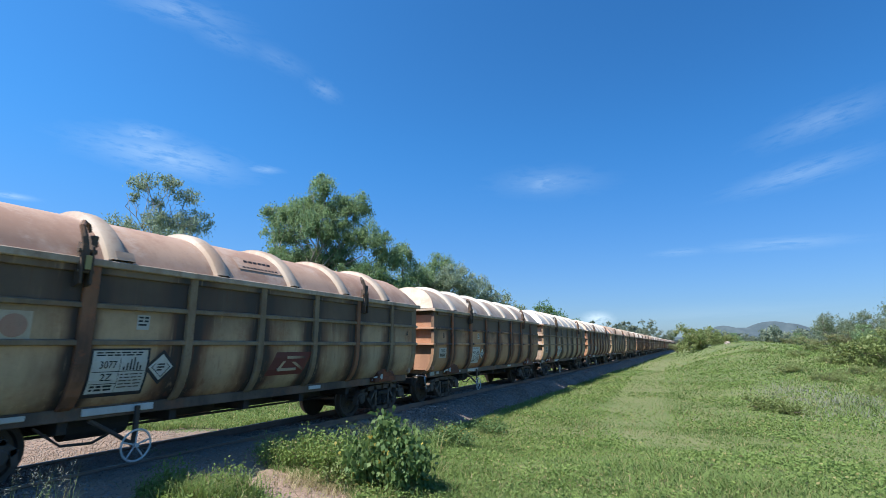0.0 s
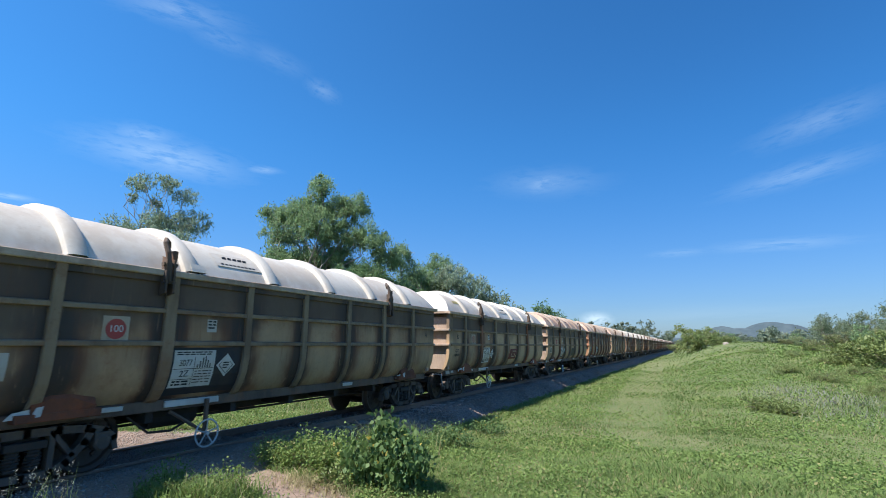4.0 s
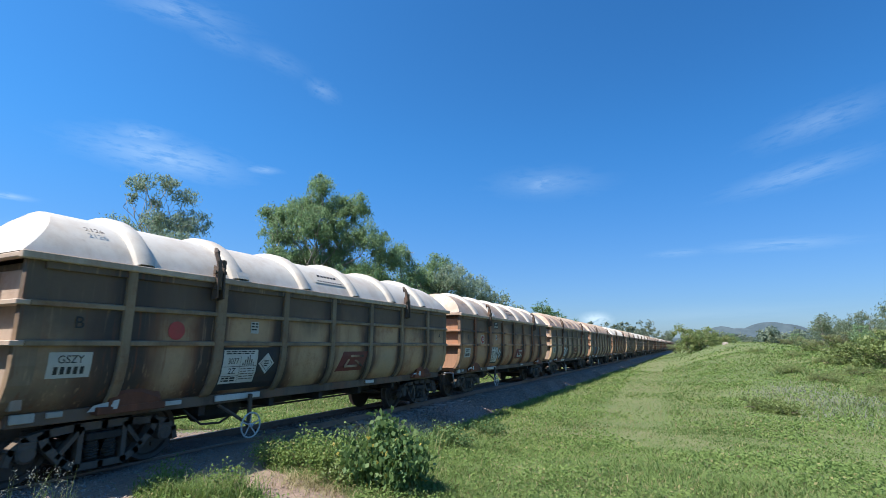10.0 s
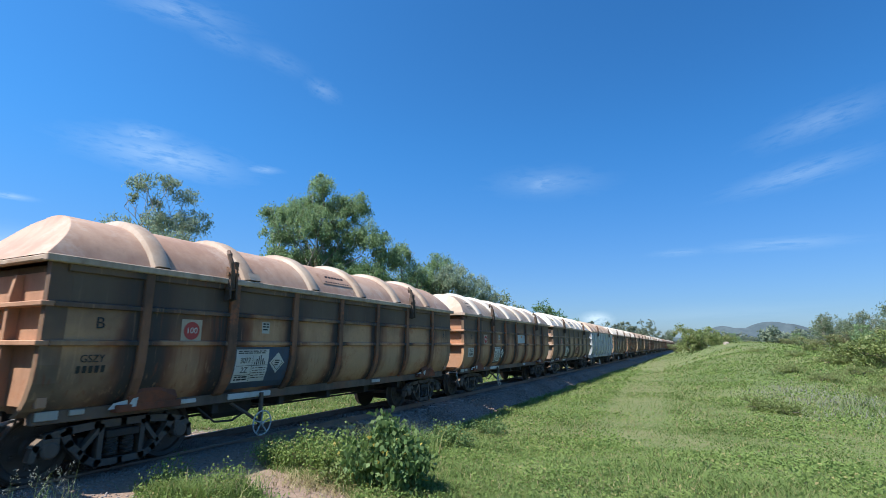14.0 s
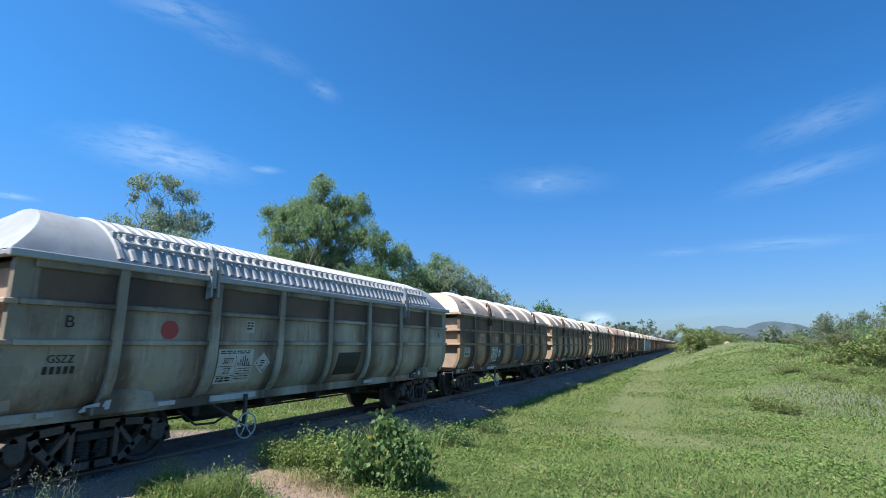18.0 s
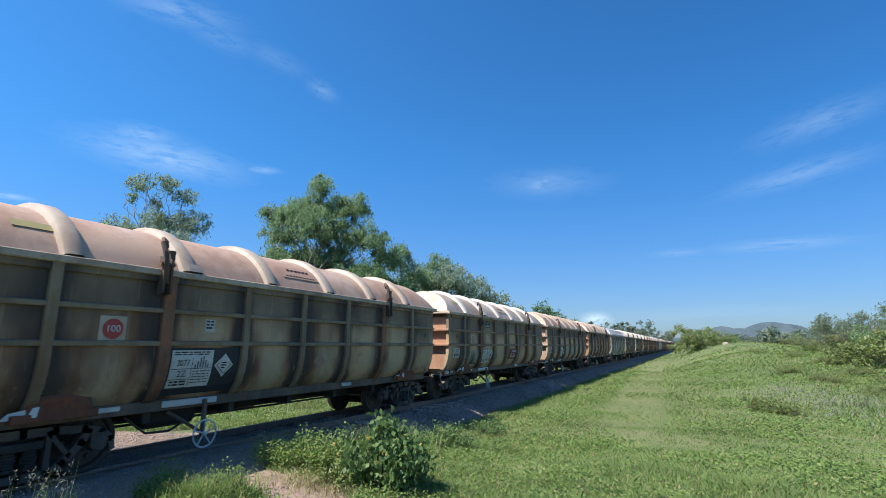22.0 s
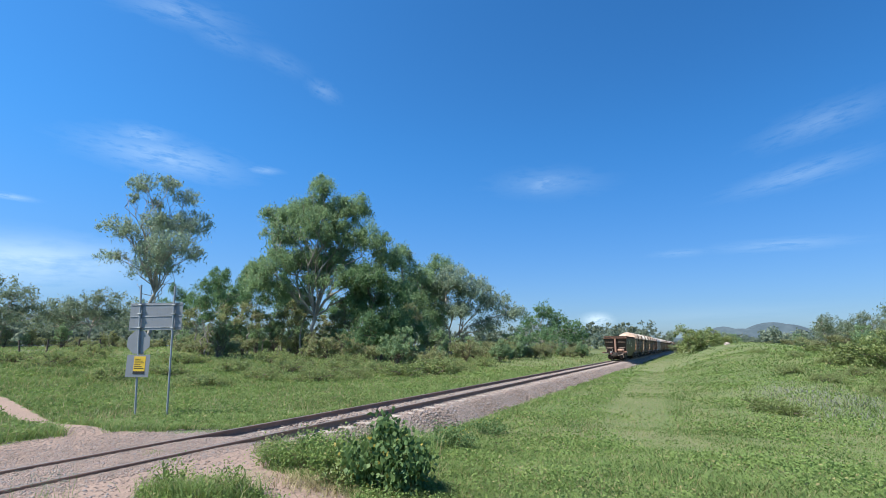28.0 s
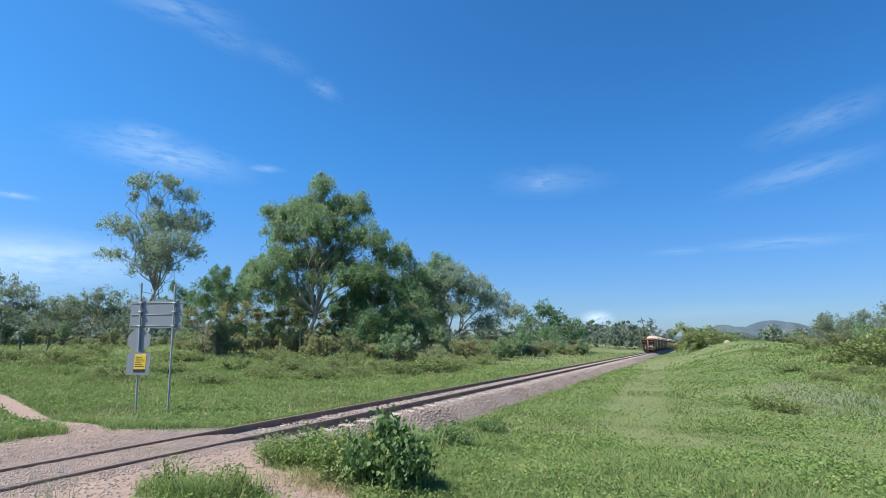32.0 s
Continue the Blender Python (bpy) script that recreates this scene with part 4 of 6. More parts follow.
    for left, right, near, away, n, high in ((16.5, 22.5, 180, 260, 46, 10), (-46, -22, 110, 220, 110, 6.5), (22.5, 33, 230, 380, 50, 5.5), (33, 47, 150, 260, 70, 4.6), (-22, 16, 120, 260, 80, 7)):
        for q in range(n):
            c = spot(rng.uniform(left, right), rng.uniform(near, away))
            h = high * rng.uniform(0.6, 1.25)
            blobs = [(c[0] + rng.normal() * 2.2, c[1] + rng.normal() * 2.2, c[2] + h * (0.35 + 0.16 * j), 2.6, 2.6, 0.24 * h) for j in range(3)]
            v, f = clumps(rng, blobs, 520, 0.9, 0.45, 0.4, 1.0)
            vs.append(v)
            fs.append(f + k)
            k += len(v)
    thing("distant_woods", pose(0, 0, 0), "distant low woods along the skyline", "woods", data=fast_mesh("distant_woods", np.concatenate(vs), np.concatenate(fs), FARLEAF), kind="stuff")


def shrub_data(name, seed, mat, wide, high, count, length=0.2, w=0.09, low=0.38):
    rng = np.random.default_rng(seed)
    g = Geo()
    g.smooth = True
    blobs = []
    for q in range(7):
        a = rng.random() * 6.28
        r = wide * 0.62 * math.sqrt(rng.random())
        s = rng.uniform(0.3, 0.5)
        blobs.append((r * math.cos(a), r * math.sin(a), high * rng.uniform(low, 0.72), wide * s, wide * s, high * rng.uniform(0.26, 0.36)))
        for e in range(3):
            limb(g, (0.1 * rng.normal(), 0.1 * rng.normal(), -0.1), (blobs[-1][0] * 1.2 + 0.3 * rng.normal(), blobs[-1][1] * 1.2, blobs[-1][2] * 1.25), 0.03, 0.006, rng, 0.25, 4)
    v, f = clumps(rng, blobs, count, length, w, 0.15, 0.32)
    return g.mesh(name + "_trunk", DARKBARK), fast_mesh(name + "_crown", v, f, mat)


def build_shrubs():
    rng = np.random.default_rng(41)
    kinds = [shrub_data("scrub", 50, SCRUB, 2.2, 2.6, 3300, 0.24, 0.09), shrub_data("scrub", 51, GUM, 2.0, 3.2, 3300, 0.26, 0.09), shrub_data("scrub", 52, SCRUB, 2.6, 2.0, 3400, 0.22, 0.09)]
    kinds.append(shrub_data("sapling", 53, SCRUB, 1.3, 4.2, 2200, 0.28, 0.09))
    kinds.append(shrub_data("sapling", 54, GUM, 1.5, 4.8, 2600, 0.30, 0.09))
    label = "olive-green scrub bush at the foot of the trees"
    for row in range(2):
        for bear in np.arange(-46, 15.5, 1.15):
            b = bear + rng.normal() * 0.35 + 0.5 * row
            away = 57 + 6 * math.sin(b * 0.6) + rng.normal() * 3 + max(0.0, b + 2) * 2.2 + 9 * row
            if b < -28:
                away += 14
            q = int(rng.choice(5, p=(0.26, 0.22, 0.22, 0.12, 0.18))) if b < 2 else int(rng.integers(3))
            plant(kinds[q], spot(b, away), label, "bush", "scrub along the field", rng.uniform(0, 360), rng.uniform(0.6, 1.15) * (0.62 if b < -28 else 0.82 if b < -18 else 1.0), "bush")
    for bear, away, size, q in ((2.6, 60, 1.05, 0), (4.3, 64, 1.15, 2), (6.2, 68, 1.15, 0), (7.8, 78, 1.2, 1), (9.6, 84, 1.0, 2), (11.6, 92, 1.1, 0), (13.2, 100, 1.1, 2), (14.8, 115, 1.2, 0), (-1.2, 48, 0.9, 2), (-5.4, 47, 1.2, 1), (-8.8, 48, 0.8, 0)):
        plant(kinds[q], spot(bear, away), label, "bush", "scrub along the field", 40 * q + 7 * bear, size, "bush")
    low = [shrub_data("low_bush", 60, FIELD, 1.9, 0.70, 4200, 0.11, 0.045, 0.2), shrub_data("low_bush", 61, LIME, 1.4, 0.85, 3200, 0.12, 0.05, 0.25)]
    for bear, away, q, size in ((-37.5, 38, 0, 1.3), (-32.8, 30, 0, 1.1), (-28.4, 34, 0, 1.0), (-25, 27, 0, 0.9), (-22.7, 36, 0, 1.2), (-20, 31, 0, 1.1), (-17.4, 36, 0, 1.3), (-14.6, 30, 0, 1.1),
                                (-12.2, 36, 0, 1.2), (-9.9, 32, 0, 1.0), (-6.8, 36, 0, 1.3), (-4.2, 34, 1, 1.2), (-1.6, 38, 1, 1.5), (-0.2, 40, 0, 1.6), (1.4, 43, 0, 1.3), (-16, 42, 1, 1.2),
                                (-27, 42, 0, 1.3), (-35, 46, 0, 1.4), (-41, 40, 0, 1.2), (-44.5, 34, 0, 1.1), (4.2, 52, 0, 1.4), (-19, 44, 0, 1.5), (-11, 42, 0, 1.6)):
        plant(low[q], spot(bear, away), "low spreading bush in the field grass", "bush", "low bushes in the field", bear * 13, size, "bush")
    # the camera's side
    mound = shrub_data("mound_bush", 70, FIELD, 3.5, 3.0, 7000, 0.26, 0.11, 0.12)
    plant(mound, spot(27.2, 88), "rounded green bush on the bank by the line", "bush", size=1.3, name="bush")
    plant(mound, spot(28.6, 94), "rounded green bush on the bank by the line", "bush", turn=80, size=0.95, name="bush")
    for bear, away, size, q in ((30.4, 105, 0.9, 1), (32.8, 98, 0.5, 0), (34.6, 82, 0.6, 0), (36.4, 74, 0.75, 2), (38.4, 70, 0.8, 0), (40.6, 62, 0.85, 1), (42.6, 58, 1.0, 0), (31.6, 120, 0.55, 2), (35.6, 96, 0.8, 1), (24.9, 130, 1.0, 0), (44, 66, 1.1, 2)):
        plant(kinds[q], spot(bear, away), "olive bush on the grassy bank", "bush", "bushes on the bank", 50 * q + bear, size, "bush")
    lime = shrub_data("lime_shrub", 77, LIME, 2.3, 2.0, 6000, 0.17, 0.08, 0.15)
    plant(lime, spot(40.2, 36), "yellow-green leafy shrub on the bank", "shrub", size=0.8, name="shrub")
    plant(lime, spot(42.6, 34), "yellow-green leafy shrub on the bank", "shrub", turn=120, size=1.05, name="shrub")
    for bear, away, q, size in ((32.2, 44, 0, 0.45), (35.0, 40, 0, 0.55), (36.4, 46, 1, 0.8), (37.2, 36, 0, 0.6), (38.4, 42, 1, 0.9), (39.2, 30, 0, 0.6), (41.2, 40, 0, 0.9),
                                (42.4, 28, 1, 0.8), (36.8, 28, 0, 0.6), (41.0, 24, 0, 0.6), (34.4, 31, 0, 0.6), (43.6, 22, 0, 0.55)):
        plant(low[q], spot(bear, away), "low spreading weedy bush on the grassy bank", "bush", "low bushes on the bank", bear * 31, size, "bush")
    plant(low[1], spot(32.6, 19.5), "yellow-green weedy shrub in the grass", "shrub", size=0.62, name="shrub")
    plant(low[1], spot(33.8, 19.0), "yellow-green weedy shrub in the grass", "shrub", turn=70, size=0.5, name="shrub")


def leaf_mesh(name, mat):
    """A broad pointed leaf, folded along its rib, 1 long."""
    g = Geo()
    rows = []
    for t, w in ((0.0, 0.03), (0.15, 0.24), (0.35, 0.32), (0.6, 0.24), (0.82, 0.11), (1.0, 0.0)):
        z = -0.5 * t * t
        rows.append([(-w, t, z + 0.18 * w), (0, t, z), (w, t, z + 0.18 * w)])
    g.strip(rows)
    return smooth(g).mesh(name, mat)


def leafy_weed(name, at, seed, stems, high, spread, leaf, near_leaves, fill, label, mat, stem_mat, hang=0.0):
    """A broad-leaved weed: stalks, large leaves one by one, and smaller leaves inside."""
    rng = np.random.default_rng(seed)
    root = thing(name, pose(*at), label, "weed")
    g = Geo()
    spots = []
    for q in range(stems):
        a, r = rng.random() * 6.28, spread * math.sqrt(rng.random())
        top = Vector((r * math.cos(a), r * math.sin(a), high * rng.uniform(0.55, 1.0) * (1 - 0.45 * (r / spread) ** 2)))
        pts = limb(g, (0.45 * top.x + 0.03 * rng.normal(), 0.45 * top.y, -0.05), top, 0.011, 0.004, rng, 0.15, 5)
        for i in range(2, 7):
            spots += [(pts[i], i / 6)] * 3
    tagged(part("stem_mass", smooth(g).mesh(name + "_stalks", stem_mat), root), kind="stuff")
    one = leaf_mesh(name + "_leaf", mat)
    for q in range(near_leaves):
        p, h = spots[int(rng.integers(len(spots)))]
        size = leaf * rng.uniform(0.6, 1.25)
        ob = part("leaf", one, root)
        ob.matrix_basis = Matrix.Translation(p + Vector(rng.normal(size=3) * 0.045)) @ pose(0, 0, 0, rng.uniform(-70 - 15 * hang, 12 - 40 * hang), rng.uniform(-30, 30), rng.uniform(0, 360)) @ Matrix.Diagonal((size, size, size, 1))
    c = np.array([spots[i][0][:] for i in rng.integers(len(spots), size=fill)]) + rng.normal(size=(fill, 3)) * (0.07, 0.07, 0.06)
    c[:, 2] = np.abs(c[:, 2]) + 0.02
    v, f = leaf_quads(c, leaf * rng.uniform(0.4, 0.95, fill), leaf * 0.6 * rng.uniform(0.6, 1.1, fill), rng, 0.3 + hang, 0.3 * (1 - hang))
    tagged(part("small_leaves", fast_mesh(name + "_small", v, f, mat), root), kind="stuff")
    return root


def build_weeds():
    def on_ground(x, y):
        return x, y, float(ground_z(x, y))
    dark, pale = "waist-high dark broad-leaved weed with some yellow leaves", "pale green weed thicket with thin stems beside the crossing"
    leafy_weed("broadleaf_weed", on_ground(5.72, -4.52), 81, 38, 0.94, 0.32, 0.105, 290, 2300, dark, BROADLEAF, SCRUB, 1.3)
    leafy_weed("broadleaf_weed", on_ground(5.66, -4.82), 82, 28, 0.76, 0.28, 0.10, 240, 1500, "dark broad-leaved weed beside the track", BROADLEAF, SCRUB, 1.2)
    leafy_weed("broadleaf_weed", on_ground(5.55, -4.15), 89, 16, 0.60, 0.24, 0.10, 110, 500, "dark broad-leaved weed beside the track", BROADLEAF, SCRUB, 1.2)
    leafy_weed("green_weed", on_ground(5.85, -3.65), 83, 36, 0.62, 0.46, 0.06, 130, 2300, pale, WEEDS, SCRUB)
    leafy_weed("green_weed", on_ground(6.0, -3.0), 84, 36, 0.50, 0.48, 0.055, 90, 2300, pale, WEEDS, SCRUB)
    leafy_weed("green_weed", on_ground(5.8, -2.45), 85, 26, 0.36, 0.36, 0.05, 70, 1300, pale, WEEDS, SCRUB)
    leafy_weed("green_weed", on_ground(5.45, -3.95), 91, 14, 0.34, 0.28, 0.06, 60, 500, "low yellowing weed at the edge of the dirt", LIME, DRY)
    leafy_weed("green_weed", on_ground(6.25, -2.0), 88, 24, 0.30, 0.36, 0.05, 50, 1200, "low green weed at the edge of the gravel", SCRUB, SCRUB)
    leafy_weed("green_weed", on_ground(9.4, -3.55), 86, 34, 0.55, 0.6, 0.06, 90, 2600, "dark green weed in the grass by the ballast", BROADLEAF, SCRUB)
    leafy_weed("green_weed", on_ground(12.2, -3.4), 87, 18, 0.38, 0.5, 0.07, 40, 1000, "dark green weed in the grass by the ballast", BROADLEAF, SCRUB)
    rng = np.random.default_rng(90)
    # grass tufts by the crossing
    for x0, y0, r, high, n in ((4.28, -2.05, 0.18, 0.13, 220), (4.25, -2.5, 0.22, 0.17, 420), (4.36, -2.95, 0.24, 0.22, 520), (4.42, -3.3, 0.2, 0.24, 300),
                                (5.6, 0.0, 0.16, 0.05, 120), (7.6, -3.4, 0.5, 0.42, 1200), (6.9, -2.3, 0.3, 0.3, 500)):
        x, y = x0 + r * 0.7 * rng.normal(size=n), y0 + r * 0.7 * rng.normal(size=n)
        blades("grass_tuft", x, y, high * rng.uniform(0.25, 1.5, n), 0.009 + 0 * x, 1.5, GRASS, "tuft of rough green grass beside the crossing", rng, "grass tuft")
    leafy_weed("green_weed", on_ground(4.42, -2.15), 92, 12, 0.34, 0.24, 0.045, 40, 320, "leggy green weed in the rough grass", WEEDS, WEEDS)
    leafy_weed("green_weed", on_ground(4.55, -3.05), 93, 12, 0.40, 0.24, 0.045, 40, 320, "leggy green weed in the rough grass", WEEDS, WEEDS)
    # tall seeding stalks close to the camera
    n = 46
    x, y = rng.uniform(2.28, 2.80, n), rng.uniform(-3.12, -2.85, n)
    high = rng.uniform(0.5, 0.80, n)
    blades("seeding_grass", x, y, high, 0.0055 + 0 * x, 0.35, GRASS, "tall thin grass stalks with pale seed heads", rng)
    v, f = leaf_quads(np.repeat(np.stack((x, y, ground_z(x, y) + 0.86 * high), -1), 5, 0) + rng.normal(size=(5 * n, 3)) * (0.012, 0.012, 0.03), 0.030, 0.007, rng, -0.9)
    thing("seed_heads", pose(0, 0, 0), "pale seed heads on tall grass stalks", "seed heads", data=fast_mesh("seed_heads", v, f, SEED), kind="stuff")
    x, y = rng.uniform(4.05, 4.68, 900), rng.uniform(-3.4, -1.95, 900)
    z = ground_z(x, y) + rng.uniform(0.01, 0.20, 900)
    v, f = leaf_quads(np.stack((x, y, z), -1), rng.uniform(0.02, 0.055, 900), rng.uniform(0.008, 0.02, 900), rng, flat=0.3)
    thing("tuft_weeds", pose(0, 0, 0), "small leafy weeds in the rough grass", "weeds", data=fast_mesh("tuft_weeds", v, f, WEEDS), kind="stuff")
    n = 1500
    x, y = 5.35 + 0.22 * rng.normal(size=n), -3.75 + 0.42 * rng.normal(size=n)
    blades("dead_weeds", x, y, rng.uniform(0.03, 0.16, n), 0.008 + 0 * x, 2.2, DRY, "flattened brown dead weeds at the dirt's edge", rng, "dead weeds")


# ---- crossing sign and fence ----
def build_sign():
    foot = spot(-31.0, 18.4)
    root = thing("crossing_sign", pose(foot[0], foot[1], -0.32, 0, 0, FACE), "back of a railway crossing sign on two galvanised posts", "sign")
    for x, lean, h in ((0.0, -4.0, 3.95), (0.98, -2.3, 3.92)):
        post = part("post", smooth(Geo().tube(((0, 0, -0.3), (0, 0, h)), 0.03, 12)).mesh("post", GALV), root, at=pose(x, 0, 0, 0, lean, 0))
        for z in (2.58, 3.02, 3.30):
            part("bracket", Geo().box(-0.055, 0.055, -0.045, 0.05, z - 0.02, z + 0.02).mesh("bracket", GALV), post)
    board = part("sign_board", Geo().box(-0.49, 1.18, 0.05, 0.055, 2.50, 3.36, 0.002).mesh("sign_board", SHEET), root, "plain grey back of an aluminium board", at=pose(0, 0, 0, 0, -1.2, 0))
    for z in (2.58, 2.93, 3.30):
        part("stiffener", Geo().box(-0.47, 1.16, 0.036, 0.05, z - 0.007, z + 0.007).mesh("stiffener", SHEET), board)
    ring = [(0.385 * math.cos(math.pi * (k + 0.5) / 4), 0.385 * math.sin(math.pi * (k + 0.5) / 4)) for k in range(8)]
    part("stop_board", Geo().strip([[(-0.17 + a, y, 2.13 + c) for a, c in ring] for y in (0.04, 0.044)], closed=True, caps=True).mesh("stop_board", SHEET), root, "grey back of an eight-sided stop sign")
    info = part("notice_board", Geo().box(-0.42, 0.30, -0.05, -0.046, 1.06, 1.74, 0.001).mesh("notice_board", SHEET), root, "small grey board with a yellow notice")
    part("yellow_panel", Geo().box(-0.19, 0.17, -0.056, -0.0505, 1.16, 1.69, 0.001).mesh("yellow_panel", YELLOW), info, "yellow notice with dark print")
    part("dark_band", Geo().box(-0.19, 0.17, -0.060, -0.0565, 1.16, 1.24, 0.0005).mesh("dark_band", INK), info)
    for k in range(6):
        part("print_bar", Geo().box(-0.16, 0.13 - 0.05 * (k % 3), -0.060, -0.0565, 1.32 + 0.056 * k, 1.335 + 0.056 * k, 0.0005).mesh("print_bar", INK), info)


def build_boulder():
    g = Geo()
    rng = np.random.default_rng(6)
    rows = [[(r * math.cos(a) * (1 + 0.2 * rng.normal()), r * math.sin(a) * (1 + 0.2 * rng.normal()), z) for a in np.linspace(0, 5.7, 9)] for r, z in ((0.26, -0.2), (0.28, 0.08), (0.2, 0.2), (0.07, 0.26))]
    x, y, z = spot(29.5, 62)
    thing("boulder", pose(x, y, z), "pale weathered boulder on the grassy bank", "rock", data=g.strip(rows, closed=True, caps=True).mesh("boulder", SLEEPER))


def build_fence():
    g = Geo().tube(((0, 0, -0.2), (0.02, 0, 0.6), (0, 0.02, 1.25)), 0.06, 7)
    post = smooth(g).mesh("fence_post", DARKBARK)
    root = thing("wire_fence", pose(0, 0, 0), "old wire fence on weathered timber posts", "fence")
    tops = []
    for i, bear in enumerate((-44.6, -42.4, -40.2, -38.4, -36.2, -34.4)):
        x, y, z = spot(bear, 44 + 1.2 * i)
        part("fence_post", post, root, at=pose(x, y, z, 4 * math.sin(i * 2.1), 5 * math.cos(i * 1.7), 0))
        tops.append(Vector((x, y, z)))
    for h in (0.5, 0.85, 1.15):
        part("wire", Geo().tube([p + Vector((0, 0, h)) for p in tops], 0.006, 4).mesh("wire", GALV), root)


build_ground()
build_track()
build_sign()
build_boulder()
build_fence()
build_trees()
build_shrubs()


# ---- the train ----
PITCH, LENGTH = 12.32, 11.46
PROFILE = ((0.90, 0.84), (1.03, 0.92), (1.13, 1.06), (1.20, 1.24), (1.238, 1.46), (1.245, 1.75), (1.245, 2.70))
RIBS = (1.34, 2.84, 4.30, 5.72, 7.15, 8.59, 10.04)
LID_RIBS = (1.5, 3.12, 4.82, 6.48, 8.08, 9.75)
STORE = {}


def shared(key, make, mat):
    """One mesh for all alike parts of one material."""
    full = (key, mat.name)
    if full not in STORE:
        STORE[full] = make().mesh(key, mat)
    return STORE[full]


def side_y(z):
    return float(np.interp(z, [p[1] for p in PROFILE], [p[0] for p in PROFILE]))


def side_pts(out, lo=0.84, hi=2.70):
    zs = [lo] + [p[1] for p in PROFILE if lo < p[1] < hi] + [hi]
    return [(side_y(z) + out, z) for z in zs]


def shell():
    g = Geo()
    ring = [(-y, z) for y, z in PROFILE[::-1]] + list(PROFILE)
    xs = [0.34, 0.36] + [0.36 + 10.74 * i / 12 for i in range(1, 13)] + [11.12]
    g.strip([[(x, y, z) for y, z in ring] for x in xs])
    for x in (0.34, 11.12):
        g.add([(x, y, z) for y, z in ring], [tuple(range(len(ring)))])
    for s in (-1, 1):
        g.box(0.3, 11.16, s * 1.255 - 0.035, s * 1.255 + 0.035, 2.60, 2.71)
    for x in (0.34, 11.12):
        g.box(x - 0.05, x + 0.05, -1.22, 1.22, 2.60, 2.71)
    return smooth(g)


def rib(w, out=0.062):
    def make():
        inner, outer = side_pts(-0.01), side_pts(out)
        rows = []
        for x in (-w, -w + 0.012, w - 0.012, w):
            edge = 0.012 if abs(x) == w else 0.0
            rows.append([(x, -(y - edge), z) for y, z in outer])
        g = Geo().strip(rows)
        for x in (-w, w):
            g.strip([[(x, -y, z) for y, z in inner], [(x, -(y - 0.012), z) for y, z in outer]])
        return g
    return make


def ledge(z):
    """A pressed stiffener along the side: a sloping top, a narrow face and an undercut."""
    def make():
        y = side_y(z)
        ring = ((y - 0.01, z + 0.044), (y + 0.042, z + 0.030), (y + 0.05, z + 0.020), (y + 0.05, z - 0.028), (y + 0.042, z - 0.034), (y - 0.01, z - 0.036))
        return Geo().strip([[(x, -a, b) for a, b in ring] for x in (0.2, 11.26)], closed=True, caps=True)
    return make


def corner():
    """The bent corner plate where side meets end."""
    pts = side_pts(0.004)
    g = Geo()
    g.strip([[(x, -y, z) for y, z in pts] for x in (0.12, 0.36)])
    g.strip([[(0.12, -y, z) for y, z in pts], [(0.12, -max(0.0, y - 0.10), z) for y, z in pts]])
    return g


def end_ledge():
    return Geo().box(0.06, 0.36, -1.27, 1.27, -0.032, 0.032, 0.01)


def end_sheet():
    """The flat end plate, set back behind its stiffeners."""
    return Geo().box(0.215, 0.335, -1.14, 1.14, 0.95, 2.6, 0.01)


def end_post():
    return Geo().strip([[(x0, -0.036, z), (x0, 0.036, z), (0.32, 0.036, z), (0.32, -0.036, z)] for x0, z in ((0.13, 2.58), (0.09, 2.3), (0.09, 1.5), (0.15, 0.95))], closed=True, caps=True)


RISE, HALF = 0.765, 1.25
SWEEP = math.asin(2 * HALF * RISE / (HALF * HALF + RISE * RISE))      # half the angle of the vault's arc


def vault(phi):
    """The lid's arc: across and height at an angle from the crest (negative: the near side)."""
    return HALF * math.sin(phi) / math.sin(SWEEP), 2.77 + RISE * (math.cos(phi) - math.cos(SWEEP)) / (1 - math.cos(SWEEP))


def vault_at(h):
    """The near slope's angle at a height over the flange."""
    return -math.acos(min(1.0, math.cos(SWEEP) + h / RISE * (1 - math.cos(SWEEP))))


def lid():
    """The vaulted cover, its ends cut off by sloping planes that leave a crease, and its flange."""
    g = Geo()
    rows = []
    cut = [0.02 + (RISE - 0.02) * q / 9 for q in range(10)]
    slope = [(0.05 + 0.76 * (h - 0.02) + 0.05 * math.sin(math.pi * (h - 0.02) / 0.8), h) for h in cut]
    for x, h in slope + [(3.0, RISE), (5.8, RISE), (8.6, RISE)] + [(LENGTH - x, h) for x, h in slope[::-1]]:
        edge = vault_at(h)
        side = [vault(-SWEEP + (edge + SWEEP) * k / 10) for k in range(11)]
        rows.append([(x, y, z) for y, z in side] + [(x, -y, z) for y, z in side[::-1]])
    g.strip(rows)
    return smooth(g)


def lid_flange():
    g = Geo()
    for s in (-1, 1):
        g.box(0.02, 11.44, s * 1.29 - 0.05, s * 1.29 + 0.05, 2.69, 2.785, 0.012)
    for x in (0.07, 11.39):
        g.box(x - 0.05, x + 0.05, -1.26, 1.26, 2.705, 2.772, 0.012)
    return g


def lid_rib():
    g = Geo()
    rows = []
    for k in range(21):
        phi = SWEEP * (k / 10 - 1)
        y, z = vault(phi)
        rows.append([(x, 0.99 * y + math.sin(phi) * h, z + math.cos(phi) * h) for x, h in ((-0.16, -0.02), (-0.12, 0.068), (-0.08, 0.092), (0.08, 0.092), (0.12, 0.068), (0.16, -0.02))])
    return smooth(g.strip(rows))


